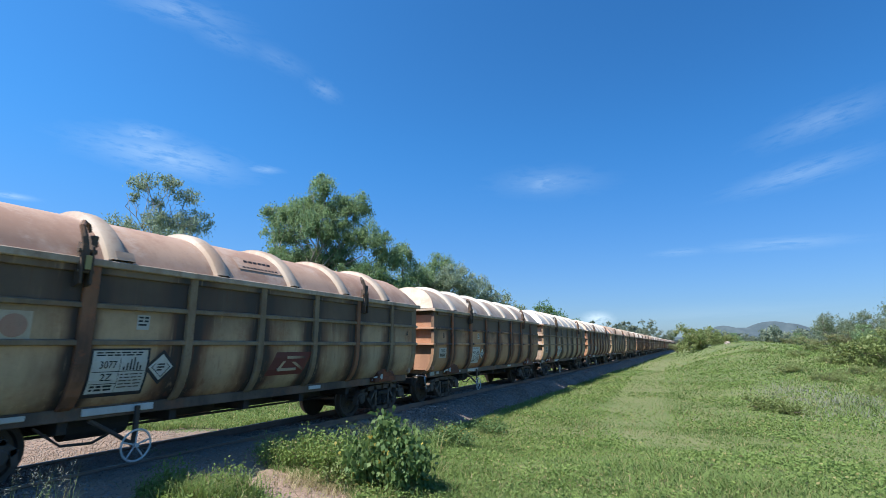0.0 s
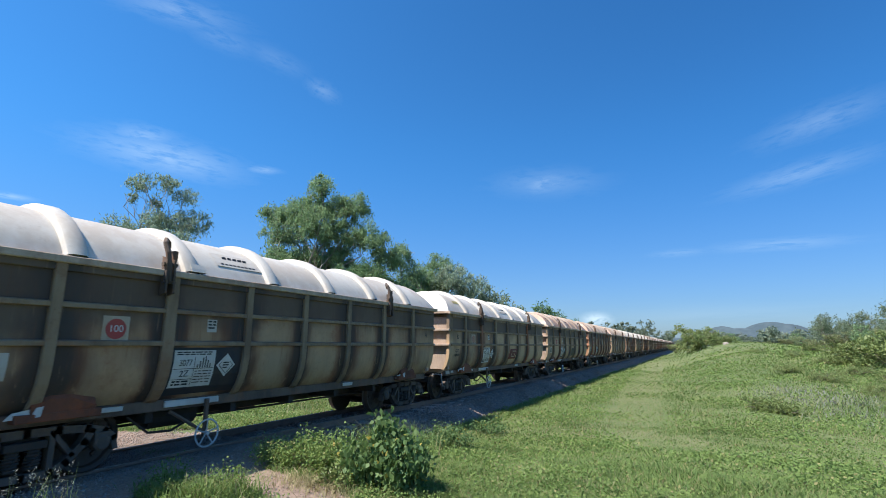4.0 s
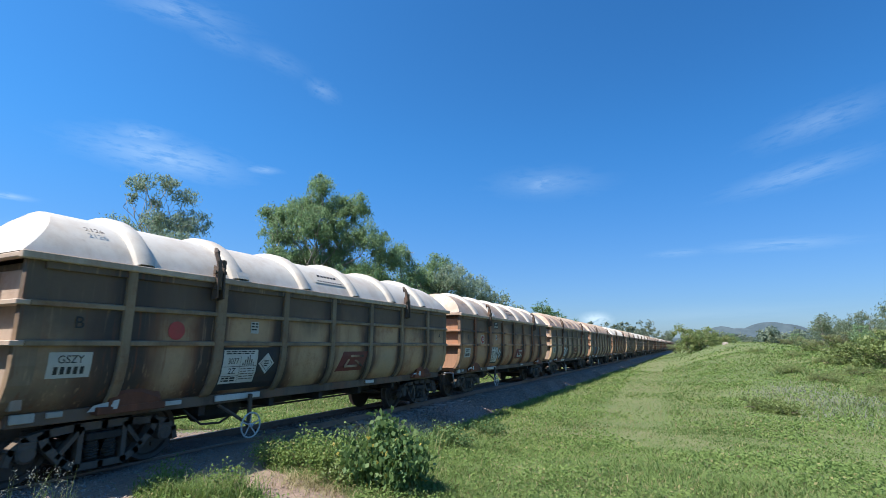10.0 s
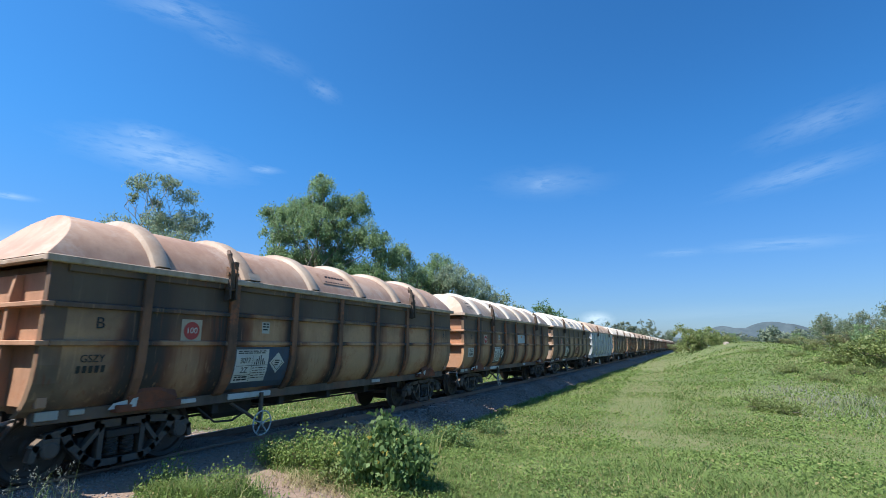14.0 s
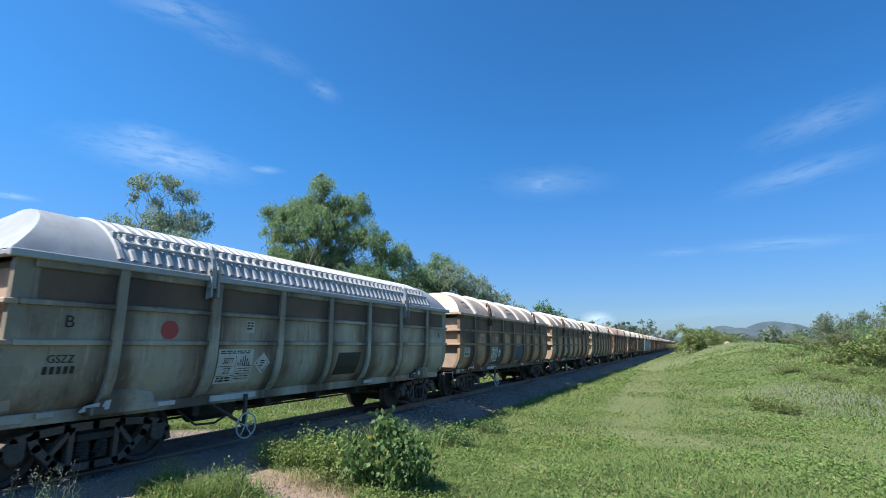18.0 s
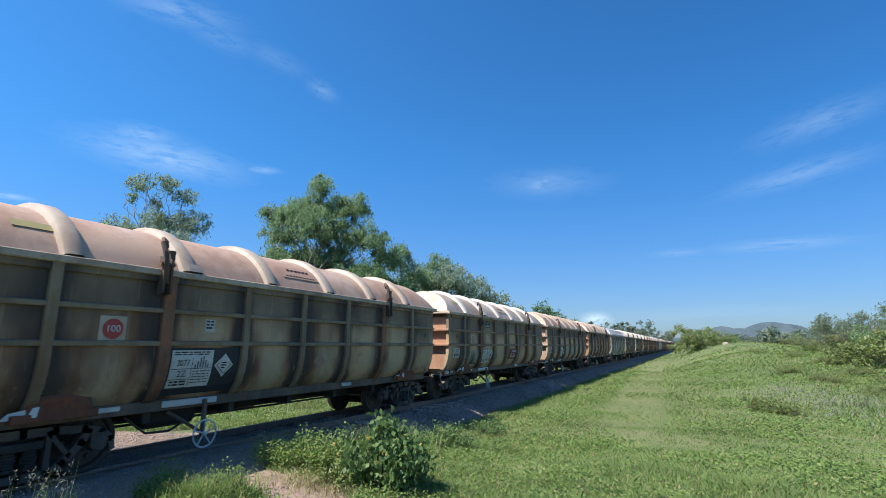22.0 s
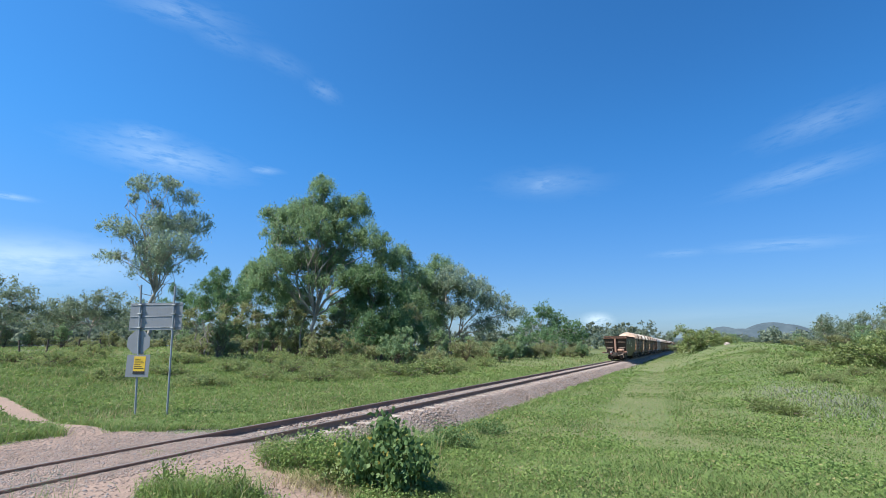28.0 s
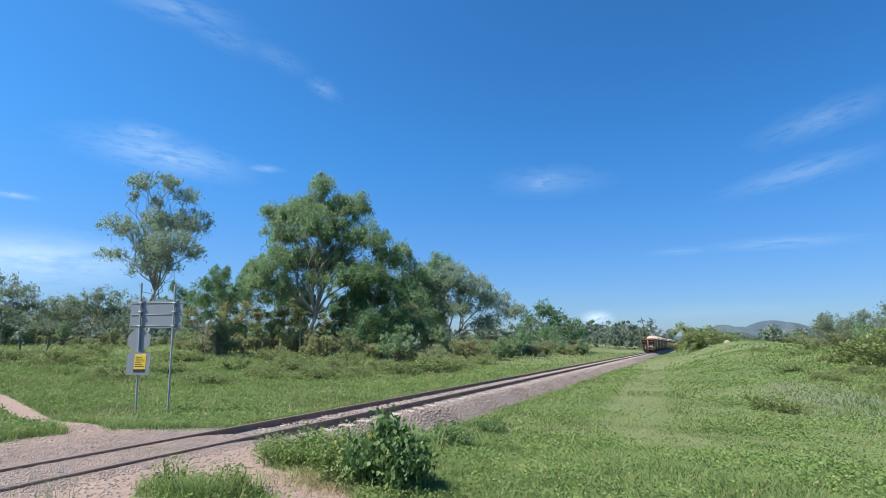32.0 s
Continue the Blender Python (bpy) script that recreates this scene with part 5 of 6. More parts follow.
def lid_rail(y, z):
    """A rail along the slope of the alloy lid."""
    return lambda: Geo().box(1.4, 10.4, y - 0.02, y + 0.02, z - 0.02, z + 0.02)


def alloy_rib():
    g = Geo()
    rows = []
    for k in range(19):
        phi = SWEEP * 0.95 * (k / 9 - 1)
        y, z = vault(phi)
        rows.append([(x, y + math.sin(phi) * h, z + math.cos(phi) * h) for x, h in ((-0.05, -0.01), (-0.028, 0.034), (0.028, 0.034), (0.05, -0.01))])
    g.strip(rows)
    y, z = vault(vault_at(0.40))
    for s in (-1, 1):
        g.box(-0.03, 0.03, s * y - 0.05, s * y + 0.05, z - 0.09, z + 0.09)
    return g


def clamp():
    """A latch: a forked bracket on the rim, a rocking arm and a hook that bites over the lid."""
    g = Geo()
    g.tube(((0.0, -1.36, 2.62), (-0.02, -1.37, 2.84), (-0.05, -1.35, 3.04), (-0.07, -1.30, 3.18), (-0.02, -1.22, 3.25), (0.07, -1.17, 3.22), (0.10, -1.16, 3.14)), [0.03, 0.036, 0.04, 0.038, 0.034, 0.03, 0.02], 7)
    for x in (-0.075, 0.045):
        g.strip([[(x, -1.40, 2.44), (x, -1.27, 2.40), (x, -1.27, 2.98), (x, -1.38, 2.92)], [(x + 0.03, -1.40, 2.44), (x + 0.03, -1.27, 2.40), (x + 0.03, -1.27, 2.98), (x + 0.03, -1.38, 2.92)]], closed=True, caps=True)
    g.tube(((-0.11, -1.34, 2.86), (0.11, -1.34, 2.86)), 0.032, 8)
    g.tube(((-0.10, -1.35, 2.60), (0.10, -1.35, 2.60)), 0.025, 8)
    g.box(0.05, 0.13, -1.33, -1.22, 2.93, 3.08, 0.01)
    return g


def clamp_tag():
    return Geo().box(-0.035, 0.035, -1.415, -1.40, 2.62, 2.80, 0.004)


def rib_pad():
    """The reinforced foot of the lid's rib beside the latch."""
    rows = []
    for h in (0.005, 0.06, 0.13):
        y, z = vault(vault_at(h))
        rows.append([(-0.03, y - 0.075, z + 0.04), (0.22, y - 0.075, z + 0.04)])
    back = [[(p[0], p[1] + 0.10, p[2] - 0.02) for p in r] for r in rows]
    g = Geo().strip(rows).strip([rows[-1], back[-1]])
    for k in (0, 1):
        g.strip([[r[k] for r in rows], [r[k] for r in back]])
    return g


def cut_lever():
    """The bent uncoupling rod at the corner of the end."""
    return Geo().tube(((0.30, -0.55, 0.78), (-0.02, -0.95, 0.80), (-0.22, -1.13, 0.80), (-0.27, -1.15, 0.72), (-0.16, -1.15, 0.46)), 0.02, 7)


def sill():
    g = Geo().box(0.25, 11.21, -1.02, -0.88, 0.74, 0.90, 0.012)
    return g


def bolster_end():
    """The rusty bracket that carries the body over the bogie: a sloping gusset on a bent plate."""
    g = Geo().box(1.16, 2.10, -1.17, -0.95, 0.80, 0.90)
    ring = [[(x, -1.16, 0.90), (x, -1.17, z0), (x, -1.10, z0 + 0.12), (x, -0.98, z0 + 0.14), (x, -0.98, 0.90)] for x, z0 in ((1.30, 0.98), (1.50, 1.06), (1.72, 1.06), (2.02, 0.94))]
    return g.strip(ring, closed=True, caps=True)


def corner_label():
    """A white plate, cut to a slanted shape, beside the bracket."""
    return Geo().add([(1.08, -1.085, 0.845), (1.40, -1.185, 0.865), (1.42, -1.185, 0.985), (1.14, -1.105, 0.925)], [(0, 1, 2, 3)])


def underframe():
    g = Geo().box(0.3, 11.16, -0.22, 0.22, 0.52, 0.86)
    g.box(0.36, 11.10, -0.9, 0.9, 0.78, 0.86)
    for x in (2.9, 4.4, 5.8, 7.2, 8.7):
        g.box(x - 0.06, x + 0.06, -0.95, 0.95, 0.58, 0.86)
    g.tube(((3.1, -0.5, 0.62), (3.9, -0.5, 0.62)), 0.19, 14)
    g.tube(((5.0, 0.5, 0.6), (6.2, 0.5, 0.6)), 0.2, 14)
    g.tube(((2.6, -0.9, 0.7), (2.9, -0.95, 0.45), (3.3, -0.9, 0.42), (3.6, -0.9, 0.55)), 0.018, 6)
    g.tube(((0.4, -0.3, 0.5), (11, -0.3, 0.5)), 0.02, 6)
    return g


def coupler():
    g = Geo().box(-0.30, 0.5, -0.09, 0.09, 0.62, 0.80)
    g.box(-0.40, -0.12, -0.16, 0.16, 0.56, 0.88, 0.03)
    g.box(0.02, 0.3, -0.55, 0.55, 0.55, 0.72)
    return g.tube(((0.3, -0.5, 0.72), (0.1, -0.52, 0.62), (0.0, -0.52, 0.4), (0.02, -0.52, 0.3)), 0.02, 7)


def brake_hose():
    """The air hose that hangs in a loop below the coupling."""
    return Geo().tube([(x, -0.34, 0.62 - 0.42 * math.sin(math.pi * (x + 0.42) / 0.75) ** 0.7) for x in np.linspace(-0.42, 0.33, 12)], 0.026, 7)


def handwheel():
    g = Geo().ring((0, 0, 0), (0, 1, 0), 0.205, 0.014, 24)
    for k in range(5):
        a = 2 * math.pi * k / 5 + 0.3
        g.tube(((0, 0.02, 0), (0.205 * math.cos(a), 0, 0.205 * math.sin(a))), 0.011, 5)
    g.tube(((0, 0.06, 0), (0, -0.03, 0)), 0.03, 10)
    return g


def wheel_bracket():
    g = Geo().box(-0.03, 0.03, 0.03, 0.09, -0.05, 0.52)
    return g.tube(((0, 0.05, 0), (-0.3, 0.15, 0.22), (-0.55, 0.2, 0.38)), 0.03, 6)


def side_frame():
    g = Geo()
    a, b = -0.06, 0.06
    half = (((0.0, 0.655), (0.34, 0.655), 0.10), ((0.34, 0.655), (0.68, 0.625), 0.095), ((0.68, 0.625), (0.90, 0.575), 0.095), ((0.90, 0.575), (1.02, 0.47), 0.085), ((1.02, 0.47), (1.05, 0.34), 0.07),
            ((0.0, 0.155), (0.30, 0.16), 0.085), ((0.30, 0.16), (0.46, 0.25), 0.09), ((0.46, 0.25), (0.66, 0.46), 0.095), ((0.66, 0.46), (0.72, 0.59), 0.10), ((0.28, 0.18), (0.28, 0.63), 0.065),
            ((0.30, 0.60), (0.52, 0.33), 0.055))
    for p, q, w in half:
        g.strut(p, q, w, a, b)
        g.strut((-q[0], q[1]), (-p[0], p[1]), w, a, b)
    for x in (-0.87, 0.87):
        g.lathe((x, -0.09, 0.42), (0, 1, 0), ((0, 0.08), (0.02, 0.105), (0.16, 0.105)), 14)
        g.box(x - 0.10, x + 0.10, -0.07, 0.07, 0.46, 0.56)
    return g


def springs():
    g = Geo()
    for x in (-0.11, 0.11):
        pts = [(x + 0.075 * math.cos(t * 1.3), 0.075 * math.sin(t * 1.3), 0.23 + 0.0075 * t) for t in range(0, 34)]
        g.tube(pts, 0.018, 5)
    return g.box(-0.22, 0.22, -0.09, 0.09, 0.47, 0.56)


def bolster():
    return Geo().box(-0.50, -0.38, -0.84, 0.84, 0.22, 0.50).box(0.38, 0.50, -0.84, 0.84, 0.22, 0.50).box(-0.3, 0.3, -0.8, 0.8, 0.14, 0.26).box(-0.2, 0.2, -0.85, 0.85, 0.44, 0.66, 0.02).box(-0.3, 0.3, -0.3, 0.3, 0.62, 0.72)


def wheelset():
    g = Geo().tube(((0, -0.92, 0), (0, 0.92, 0)), 0.07, 12)
    for s in (-1, 1):
        prof = ((0.46, 0.10), (0.475, 0.40), (0.485, 0.447), (0.505, 0.447), (0.52, 0.423), (0.615, 0.415), (0.625, 0.40), (0.60, 0.35), (0.56, 0.33), (0.545, 0.14), (0.58, 0.11), (0.585, 0.08))
        g.lathe((0, 0, 0), (0, s, 0), prof, 32)
        for k in range(6):
            a = math.pi * k / 3
            g.box(0.23 * math.cos(a) - 0.03, 0.23 * math.cos(a) + 0.03, min(s * 0.54, s * 0.575), max(s * 0.54, s * 0.575), 0.23 * math.sin(a) - 0.03, 0.23 * math.sin(a) + 0.03)
    return g


WHEELSETS = []


def add_bogie(root, x, near):
    b = part("bogie", shared("bolster", bolster, BLACK), root, at=pose(x, 0, 0))
    for y in (-0.9, 0.9) if near else (-0.9,):
        part("side_frame", shared("side_frame", side_frame, BOGIE), b, at=pose(0, y, 0))
        part("coil_spring_pack", shared("coil_spring_pack", springs, BLACK), b, at=pose(0, y, 0))
    for s in (-0.87, 0.87):
        w = part("wheelset", shared("wheelset", wheelset, WHEEL), b)
        w.matrix_parent_inverse = Matrix.Translation((s, 0, 0.42))
        WHEELSETS.append(w)


def text_mesh(body, size, mat):
    key = ("text", body, size, mat.name)
    if key not in STORE:
        cu = bpy.data.curves.new("lettering", "FONT")
        cu.body, cu.size, cu.align_x, cu.align_y = body, size, "CENTER", "CENTER"
        cu.extrude = 0.001
        ob = new("lettering", cu)
        bpy.context.view_layer.update()
        me = bpy.data.meshes.new_from_object(ob.evaluated_get(bpy.context.evaluated_depsgraph_get()))
        bpy.data.objects.remove(ob)
        me.materials.clear()
        me.materials.append(mat)
        STORE[key] = me
    return STORE[key]


def sheet(x0, x1, z0, z1, out=0.006, skew=0.0):
    """A thin painted patch that follows the near side."""
    def make():
        zs = sorted(set([z0, z1] + [p[1] for p in PROFILE if z0 < p[1] < z1]))
        rows = [[(x + skew * (z - z0), -(side_y(z) + out), z) for x in (x0, x1)] for z in zs]
        g = Geo().strip(rows)
        return g.strip([[rows[0][0], rows[0][1]], [(x0, -side_y(z0), z0), (x1, -side_y(z0), z0)]])
    return make


def write(root, body, x, z, size, mat=INK, out=0.010, narrow=1.0):
    lean = math.degrees(math.atan2(side_y(z + 0.1) - side_y(z - 0.1), 0.2))
    part("lettering", text_mesh(body, size, mat), root, at=pose(x, -(side_y(z) + out), z, 90 + lean, 0, 0) @ Matrix.Diagonal((narrow, 1, 1, 1)))


def diamond(x, z, r, out):
    def make():
        y = -(side_y(z) + out)
        dy = (side_y(z + r) - side_y(z - r)) / 2
        g = Geo().add([(x - r, y, z), (x, y + dy, z - r), (x + r, y, z), (x, y - dy, z + r)], [(0, 1, 2, 3)])
        return g
    return make


def disc(x, z, r, out):
    return lambda: Geo().lathe((x, -(side_y(z) + out), z), (0, -1, 0), ((0, r), (0.002, r)), 28)


def bars(x0, x1, z0, z1, rows, fill=0.5, seed=0, out=0.009):
    """Rows of short bars in place of small print."""
    def make():
        rng = np.random.default_rng(seed)
        g = Geo()
        h = (z1 - z0) / rows
        for k in range(rows):
            x = x0
            while x < x1 - 0.02:
                w = min(rng.uniform(0.03, 0.13), x1 - x)
                a, b = z1 - h * k - h * fill, z1 - h * k
                ya, yb = side_y(a) + out, side_y(b) + out
                g.add([(x, -ya, a), (x + w, -ya, a), (x + w, -yb, b), (x, -yb, b)], [(0, 1, 2, 3)])
                x += w + 0.02
        return g
    return make


def digits(x0, z0, wide, high, count, out=0.010):
    """Dark bars in place of a running number."""
    def make():
        g = Geo()
        for k in range(count):
            x = x0 + wide * k / count
            ya, yb = side_y(z0) + out, side_y(z0 + high) + out
            w = 0.62 * wide / count
            g.add([(x, -ya, z0), (x + w, -ya, z0), (x + w, -yb, z0 + high), (x, -yb, z0 + high)], [(0, 1, 2, 3)])
        return g
    return make


def data_board(root, backing):
    """The goods notice and its diamond; on the pale wagon they hang the other way round."""
    shift, dia = (-1.04, 1.70) if backing == "swapped" else (0.0, 3.93)
    if backing in ("black", "blue"):
        part("backing_patch", shared("backing_patch", sheet(2.95, 4.22, 0.96, 1.66, 0.004), NAVY if backing == "black" else BLUE), root, "dark painted backing behind the notice")
    elif backing == "line":
        part("notice_border", shared("notice_border", sheet(2.965, 3.745, 1.02, 1.645, 0.005), NAVY), root, "dark painted border round the notice")
        part("diamond_border", shared("diamond_back", diamond(dia, 1.38, 0.245, 0.006), NAVY), root)
    at = pose(shift, 0, 0)
    b = part("hazard_notice", shared("hazard_notice", sheet(2.99, 3.71, 1.07, 1.62, 0.008), SIGNWHITE), root, "white goods notice in a black frame", at=at)
    part("print", shared("notice_print", bars(3.03, 3.66, 1.535, 1.60, 2, 0.55, 1, 0.012), INK), b)
    part("print", shared("notice_print_low", bars(3.03, 3.30, 1.085, 1.17, 2, 0.6, 2, 0.012), INK), b)
    part("print", shared("notice_print_side", bars(3.37, 3.67, 1.10, 1.31, 5, 0.35, 3, 0.012), GRIMEINK), b)
    write(b, "3077", 3.19, 1.43, 0.135, INK, 0.013, 0.82)
    write(b, "2Z", 3.19, 1.27, 0.135, INK, 0.013)
    for k in range(6):
        h = (0.05, 0.10, 0.15, 0.17, 0.11, 0.06)[k]
        part("mark", shared("mark_bar_%d" % k, sheet(3.39 + 0.045 * k, 3.41 + 0.045 * k, 1.355, 1.355 + h, 0.012), INK), b)
    for z in (1.345, 1.19):
        part("rule", shared("notice_rule_%d" % (z * 100), lambda: Geo().box(3.01, 3.69 if z > 1.3 else 3.34, -side_y(z) - 0.013, -side_y(z) - 0.009, z - 0.004, z + 0.004, 0.0005), INK), b)
    part("rule", shared("notice_upright", sheet(3.34, 3.348, 1.08, 1.52, 0.012), INK), b)
    d = part("hazard_diamond", shared("hazard_diamond_%d" % (dia * 10), diamond(dia, 1.38, 0.185, 0.010), SIGNWHITE), root, "white hazard diamond with dark figure")
    part("diamond_line", shared("diamond_line_%d" % (dia * 10), lambda: Geo().ring((dia, -side_y(1.38) - 0.014, 1.38), (0, 1, 0), 0.135, 0.007, 4, 4), INK), d)
    part("figure", shared("figure_%d" % (dia * 10), bars(dia - 0.06, dia + 0.06, 1.31, 1.43, 3, 0.5, 5, 0.016), INK), d)


def emblem(root, x, faded):
    p = part("logo", shared("logo", sheet(x, x + 0.95, 1.14, 1.56, 0.007, 0.5), MAROON), root, "slanted maroon emblem with a pale outline")
    col = PLATEPATCH if not faded else OLIVE
    g = lambda: Geo().strut((x + 0.28, 1.24), (x + 0.50, 1.46), 0.05, -side_y(1.35) - 0.014, -side_y(1.35) - 0.01).strut((x + 0.50, 1.46), (x + 0.95, 1.46), 0.05, -side_y(1.46) - 0.014, -side_y(1.46) - 0.01).strut(
        (x + 0.28, 1.24), (x + 0.72, 1.24), 0.05, -side_y(1.24) - 0.03, -side_y(1.24) - 0.012).strut((x + 0.66, 1.38), (x + 0.90, 1.24), 0.05, -side_y(1.3) - 0.02, -side_y(1.3) - 0.012)
    part("logo_line", shared("logo_line_%d" % int(x * 10), g, col), p)


def red_disc(root, faded=False, code="100"):
    q = part("speed_plate", shared("speed_plate", sheet(1.92, 2.27, 1.74, 2.08, 0.007), CLAY), root, "pale square plate with a red disc")
    part("red_disc", shared("red_disc", disc(2.095, 1.91, 0.135, 0.010), FADED if faded else RED), q)
    if not faded:
        write(q, code, 2.095, 1.91, 0.13, SIGNWHITE, 0.016)


def number_patch(root, code, bright):
    if bright:
        part("number_patch", shared("number_patch", sheet(0.48, 0.97, 1.30, 1.61, 0.006), PLATEPATCH), root, "pale rectangular patch behind the wagon code")
    write(root, code, 0.725, 1.52, 0.135, narrow=0.9)
    part("running_number", shared("running_number", digits(0.55, 1.345, 0.37, 0.09, 5), INK), root)
    write(root, "B", 0.76, 1.97, 0.21)
    write(root, "A", 10.85, 1.98, 0.2)


def lid_panel(root, x, mat, w=0.5, text="", yellow=False):
    """A maker's panel on the near slope of the lid."""
    def make():
        rows = []
        for h in (0.33, 0.42) if yellow else (0.24, 0.32, 0.40, 0.48):
            y, z = vault(vault_at(h))
            rows.append([(x - w, y - 0.008, z + 0.006), (x + w, y - 0.008, z + 0.006)])
        return Geo().strip(rows)
    p = part("lid_panel", shared("lid_panel_%d_%d" % (x * 100, w * 100), make, STRAW if yellow else mat), root, "faded yellow label" if yellow else "maker's panel with dark print")
    if not yellow:
        def marks():
            g = Geo()
            for i, (up, h, m) in enumerate(((0.40, 0.035, 0.6), (0.29, 0.012, 0.8))):
                y, z = vault(vault_at(up))
                q = -w * m
                while q < w * m - 0.06:
                    e = 0.085 if i == 0 else 0.06
                    g.add([(x + q, y - 0.02 - h * 0.4, z - h * 0.8), (x + q + e, y - 0.02 - h * 0.4, z - h * 0.8), (x + q + e, y - 0.016 + h * 0.5, z + h), (x + q, y - 0.016 + h * 0.5, z + h)], [(0, 1, 2, 3)])
                    q += e + 0.025
            return g
        tagged(part("panel_print", shared("panel_print_%d_%d" % (x * 100, w * 100), marks, INK), p), kind="stuff")


GRIMEINK = material("faded_stencil_ink", (0.09, 0.07, 0.06), 0.8)
GROUP = "wagons of the ore train"


def covered_wagon(body, cover, full=True, code="GSZZ", backing="", disc_state=1, logo=0, patch="", note="", bright=True, end_mat=None, panels=(), number=True, plate=False, chalk="", shaded_top=True, tag=False):
    words = {"olive_paint": "olive-grey", "brown_paint": "rusty brown", "dark_paint": "dark grimy", "pale_paint": "pale blue-grey", "grey_green_paint": "pale grey-green"}[body.name]
    tops = {"tan_dusty_fibreglass": "tan dusty", "cream_fibreglass": "cream", "white_fibreglass": "white", "grey_alloy_lid": "slotted grey alloy"}[cover.name]
    end_mat = end_mat or (RUSTENDS if body is BROWN or not shaded_top else ENDS)
    root = thing("freight_wagon", pose(0, 0, 0), "%s ribbed ore wagon with a %s lid%s" % (words, tops, note), "wagon", GROUP)
    pale = body in (PALE, GREYGREEN)
    ribs = body if pale else RIB if body is BROWN else TRIM
    part("body", shared("wagon_shell", shell, body), root)
    turn = pose(LENGTH, 0, 0, 0, 0, 180)
    for x in RIBS:
        wide = 0.09 if x == 2.84 else 0.065
        r = shared("rib_%d" % (wide * 1000), rib(wide), RIB if body is OLIVE and x in (2.84, 8.59) else ribs)
        part("rib", r, root, at=pose(x, 0, 0))
        if full:
            part("rib", r, root, at=turn @ pose(x, 0, 0))
    for z in (2.19, 1.72):
        part("ledge", shared("ledge_%d" % (z * 100), ledge(z), TRIM if body in (OLIVE, DARK) else body), root)
        if full:
            part("ledge", shared("ledge_%d" % (z * 100), ledge(z), TRIM if body in (OLIVE, DARK) else body), root, at=turn)
        part("end_ledge", shared("end_ledge", end_ledge, end_mat), root, at=pose(0, 0, z))
        part("end_ledge", shared("end_ledge", end_ledge, end_mat), root, at=turn @ pose(0, 0, z))
    for m in (pose(0, 0, 0), turn):
        part("end_sheet", shared("end_sheet", end_sheet, end_mat), root, at=m)
        for y in (-0.40, 0.40):
            part("end_post", shared("end_post", end_post, end_mat), root, at=m @ pose(0, y, 0))
    for m in (pose(0, 0, 0), turn) if full else (pose(0, 0, 0),):
        part("corner_plate", shared("corner_plate", corner, body), root, at=m)
        part("coupler", shared("coupler", coupler, BLACK), root, at=m)
        part("brake_hose", shared("brake_hose", brake_hose, BLACK), root, at=m)
    part("corner_plate", shared("corner_plate_far", lambda: mirrored(corner()), body), root)
    part("corner_plate", shared("corner_plate_far", lambda: mirrored(corner()), body), root, at=turn)
    part("sill", shared("sill", sill, SILL if not pale else body), root)
    if full:
        part("sill", shared("sill", sill, SILL if not pale else body), root, at=turn)
    for m in (pose(0, 0, 0), pose(8.35, 0, 0)):
        part("bolster_end", shared("bolster_end", bolster_end, BRACKET if not pale else body), root, at=m)
    # upper sheets carry grime and the overhang's shade as one dark colour
    if full and shaded_top and body is not PALE:
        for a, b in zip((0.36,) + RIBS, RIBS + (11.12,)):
            part("upper_panel", shared("upper_panel_%d" % (a * 100), sheet(a + 0.02, b - 0.02, 2.235, 2.605, 0.004), GRIMY_SHADE), root)
    part("underframe", shared("underframe", underframe, BLACK), root)
    for x in (1.4, 10.15):
        add_bogie(root, x, full)
    if cover is ALLOY:
        top = part("lid", shared("lid", lid, ALLOY), root)
        for h in (0.49, 0.31):
            for m in (-1, 1):
                y, z = vault(vault_at(h))
                part("lid_rail", shared("lid_rail_%d_%d" % (h * 100, m), lid_rail(m * (y - 0.03), z + 0.02), ALLOY), top)
        for k in range(50):
            part("lid_rib", shared("alloy_rib", alloy_rib, ALLOY), top, at=pose(1.3 + 0.183 * k, 0, 0))
    else:
        top = part("lid", shared("lid", lid, cover), root)
        for x in LID_RIBS:
            part("lid_rib", shared("lid_rib", lid_rib, CREAM if cover is TAN else WHITE), top, at=pose(x, 0, 0))
        for x, w, y in panels:
            lid_panel(top, x, cover, w, yellow=y)
    part("flange", shared("lid_flange", lid_flange, ALLOY if cover is ALLOY else FLANGE), top)
    for x in (2.70, 8.75):
        latch = part("clamp", shared("clamp", clamp, ALLOY if cover is ALLOY else LATCH), root, "dark rusty lid latch with a hook", at=pose(x, 0, 0))
        if x < 5 and tag:
            part("tag", shared("clamp_tag", clamp_tag, STRAW), latch, "dirty yellow tag")
    if cover is not ALLOY:
        part("rib_foot", shared("rib_pad", rib_pad, CREAM if cover is TAN else WHITE), top, at=pose(3.12, 0, 0))
    part("cut_lever", shared("cut_lever", cut_lever, GALV), root, "pale bent uncoupling rod")
    w = part("handwheel", shared("handwheel", handwheel, SIGNWHITE), root, at=pose(3.74, -1.16, 0.34))
    part("wheel_bracket", shared("wheel_bracket", wheel_bracket, BOGIE), w)
    for x0, x1, z0, z1 in ((3.05, 4.0, 0.785, 0.88), (2.14, 2.44, 0.81, 0.875), (0.27, 0.52, 0.79, 0.90), (0.64, 0.82, 0.82, 0.89), (7.3, 7.65, 0.80, 0.87)):
        part("label_plate", shared("label_plate_%d" % (x0 * 100), lambda: Geo().box(x0, x1, -1.06, -1.025, z0, z1), SIGNWHITE if x0 > 1 else PLATEPATCH), root, "dusty white label strip on the sill")
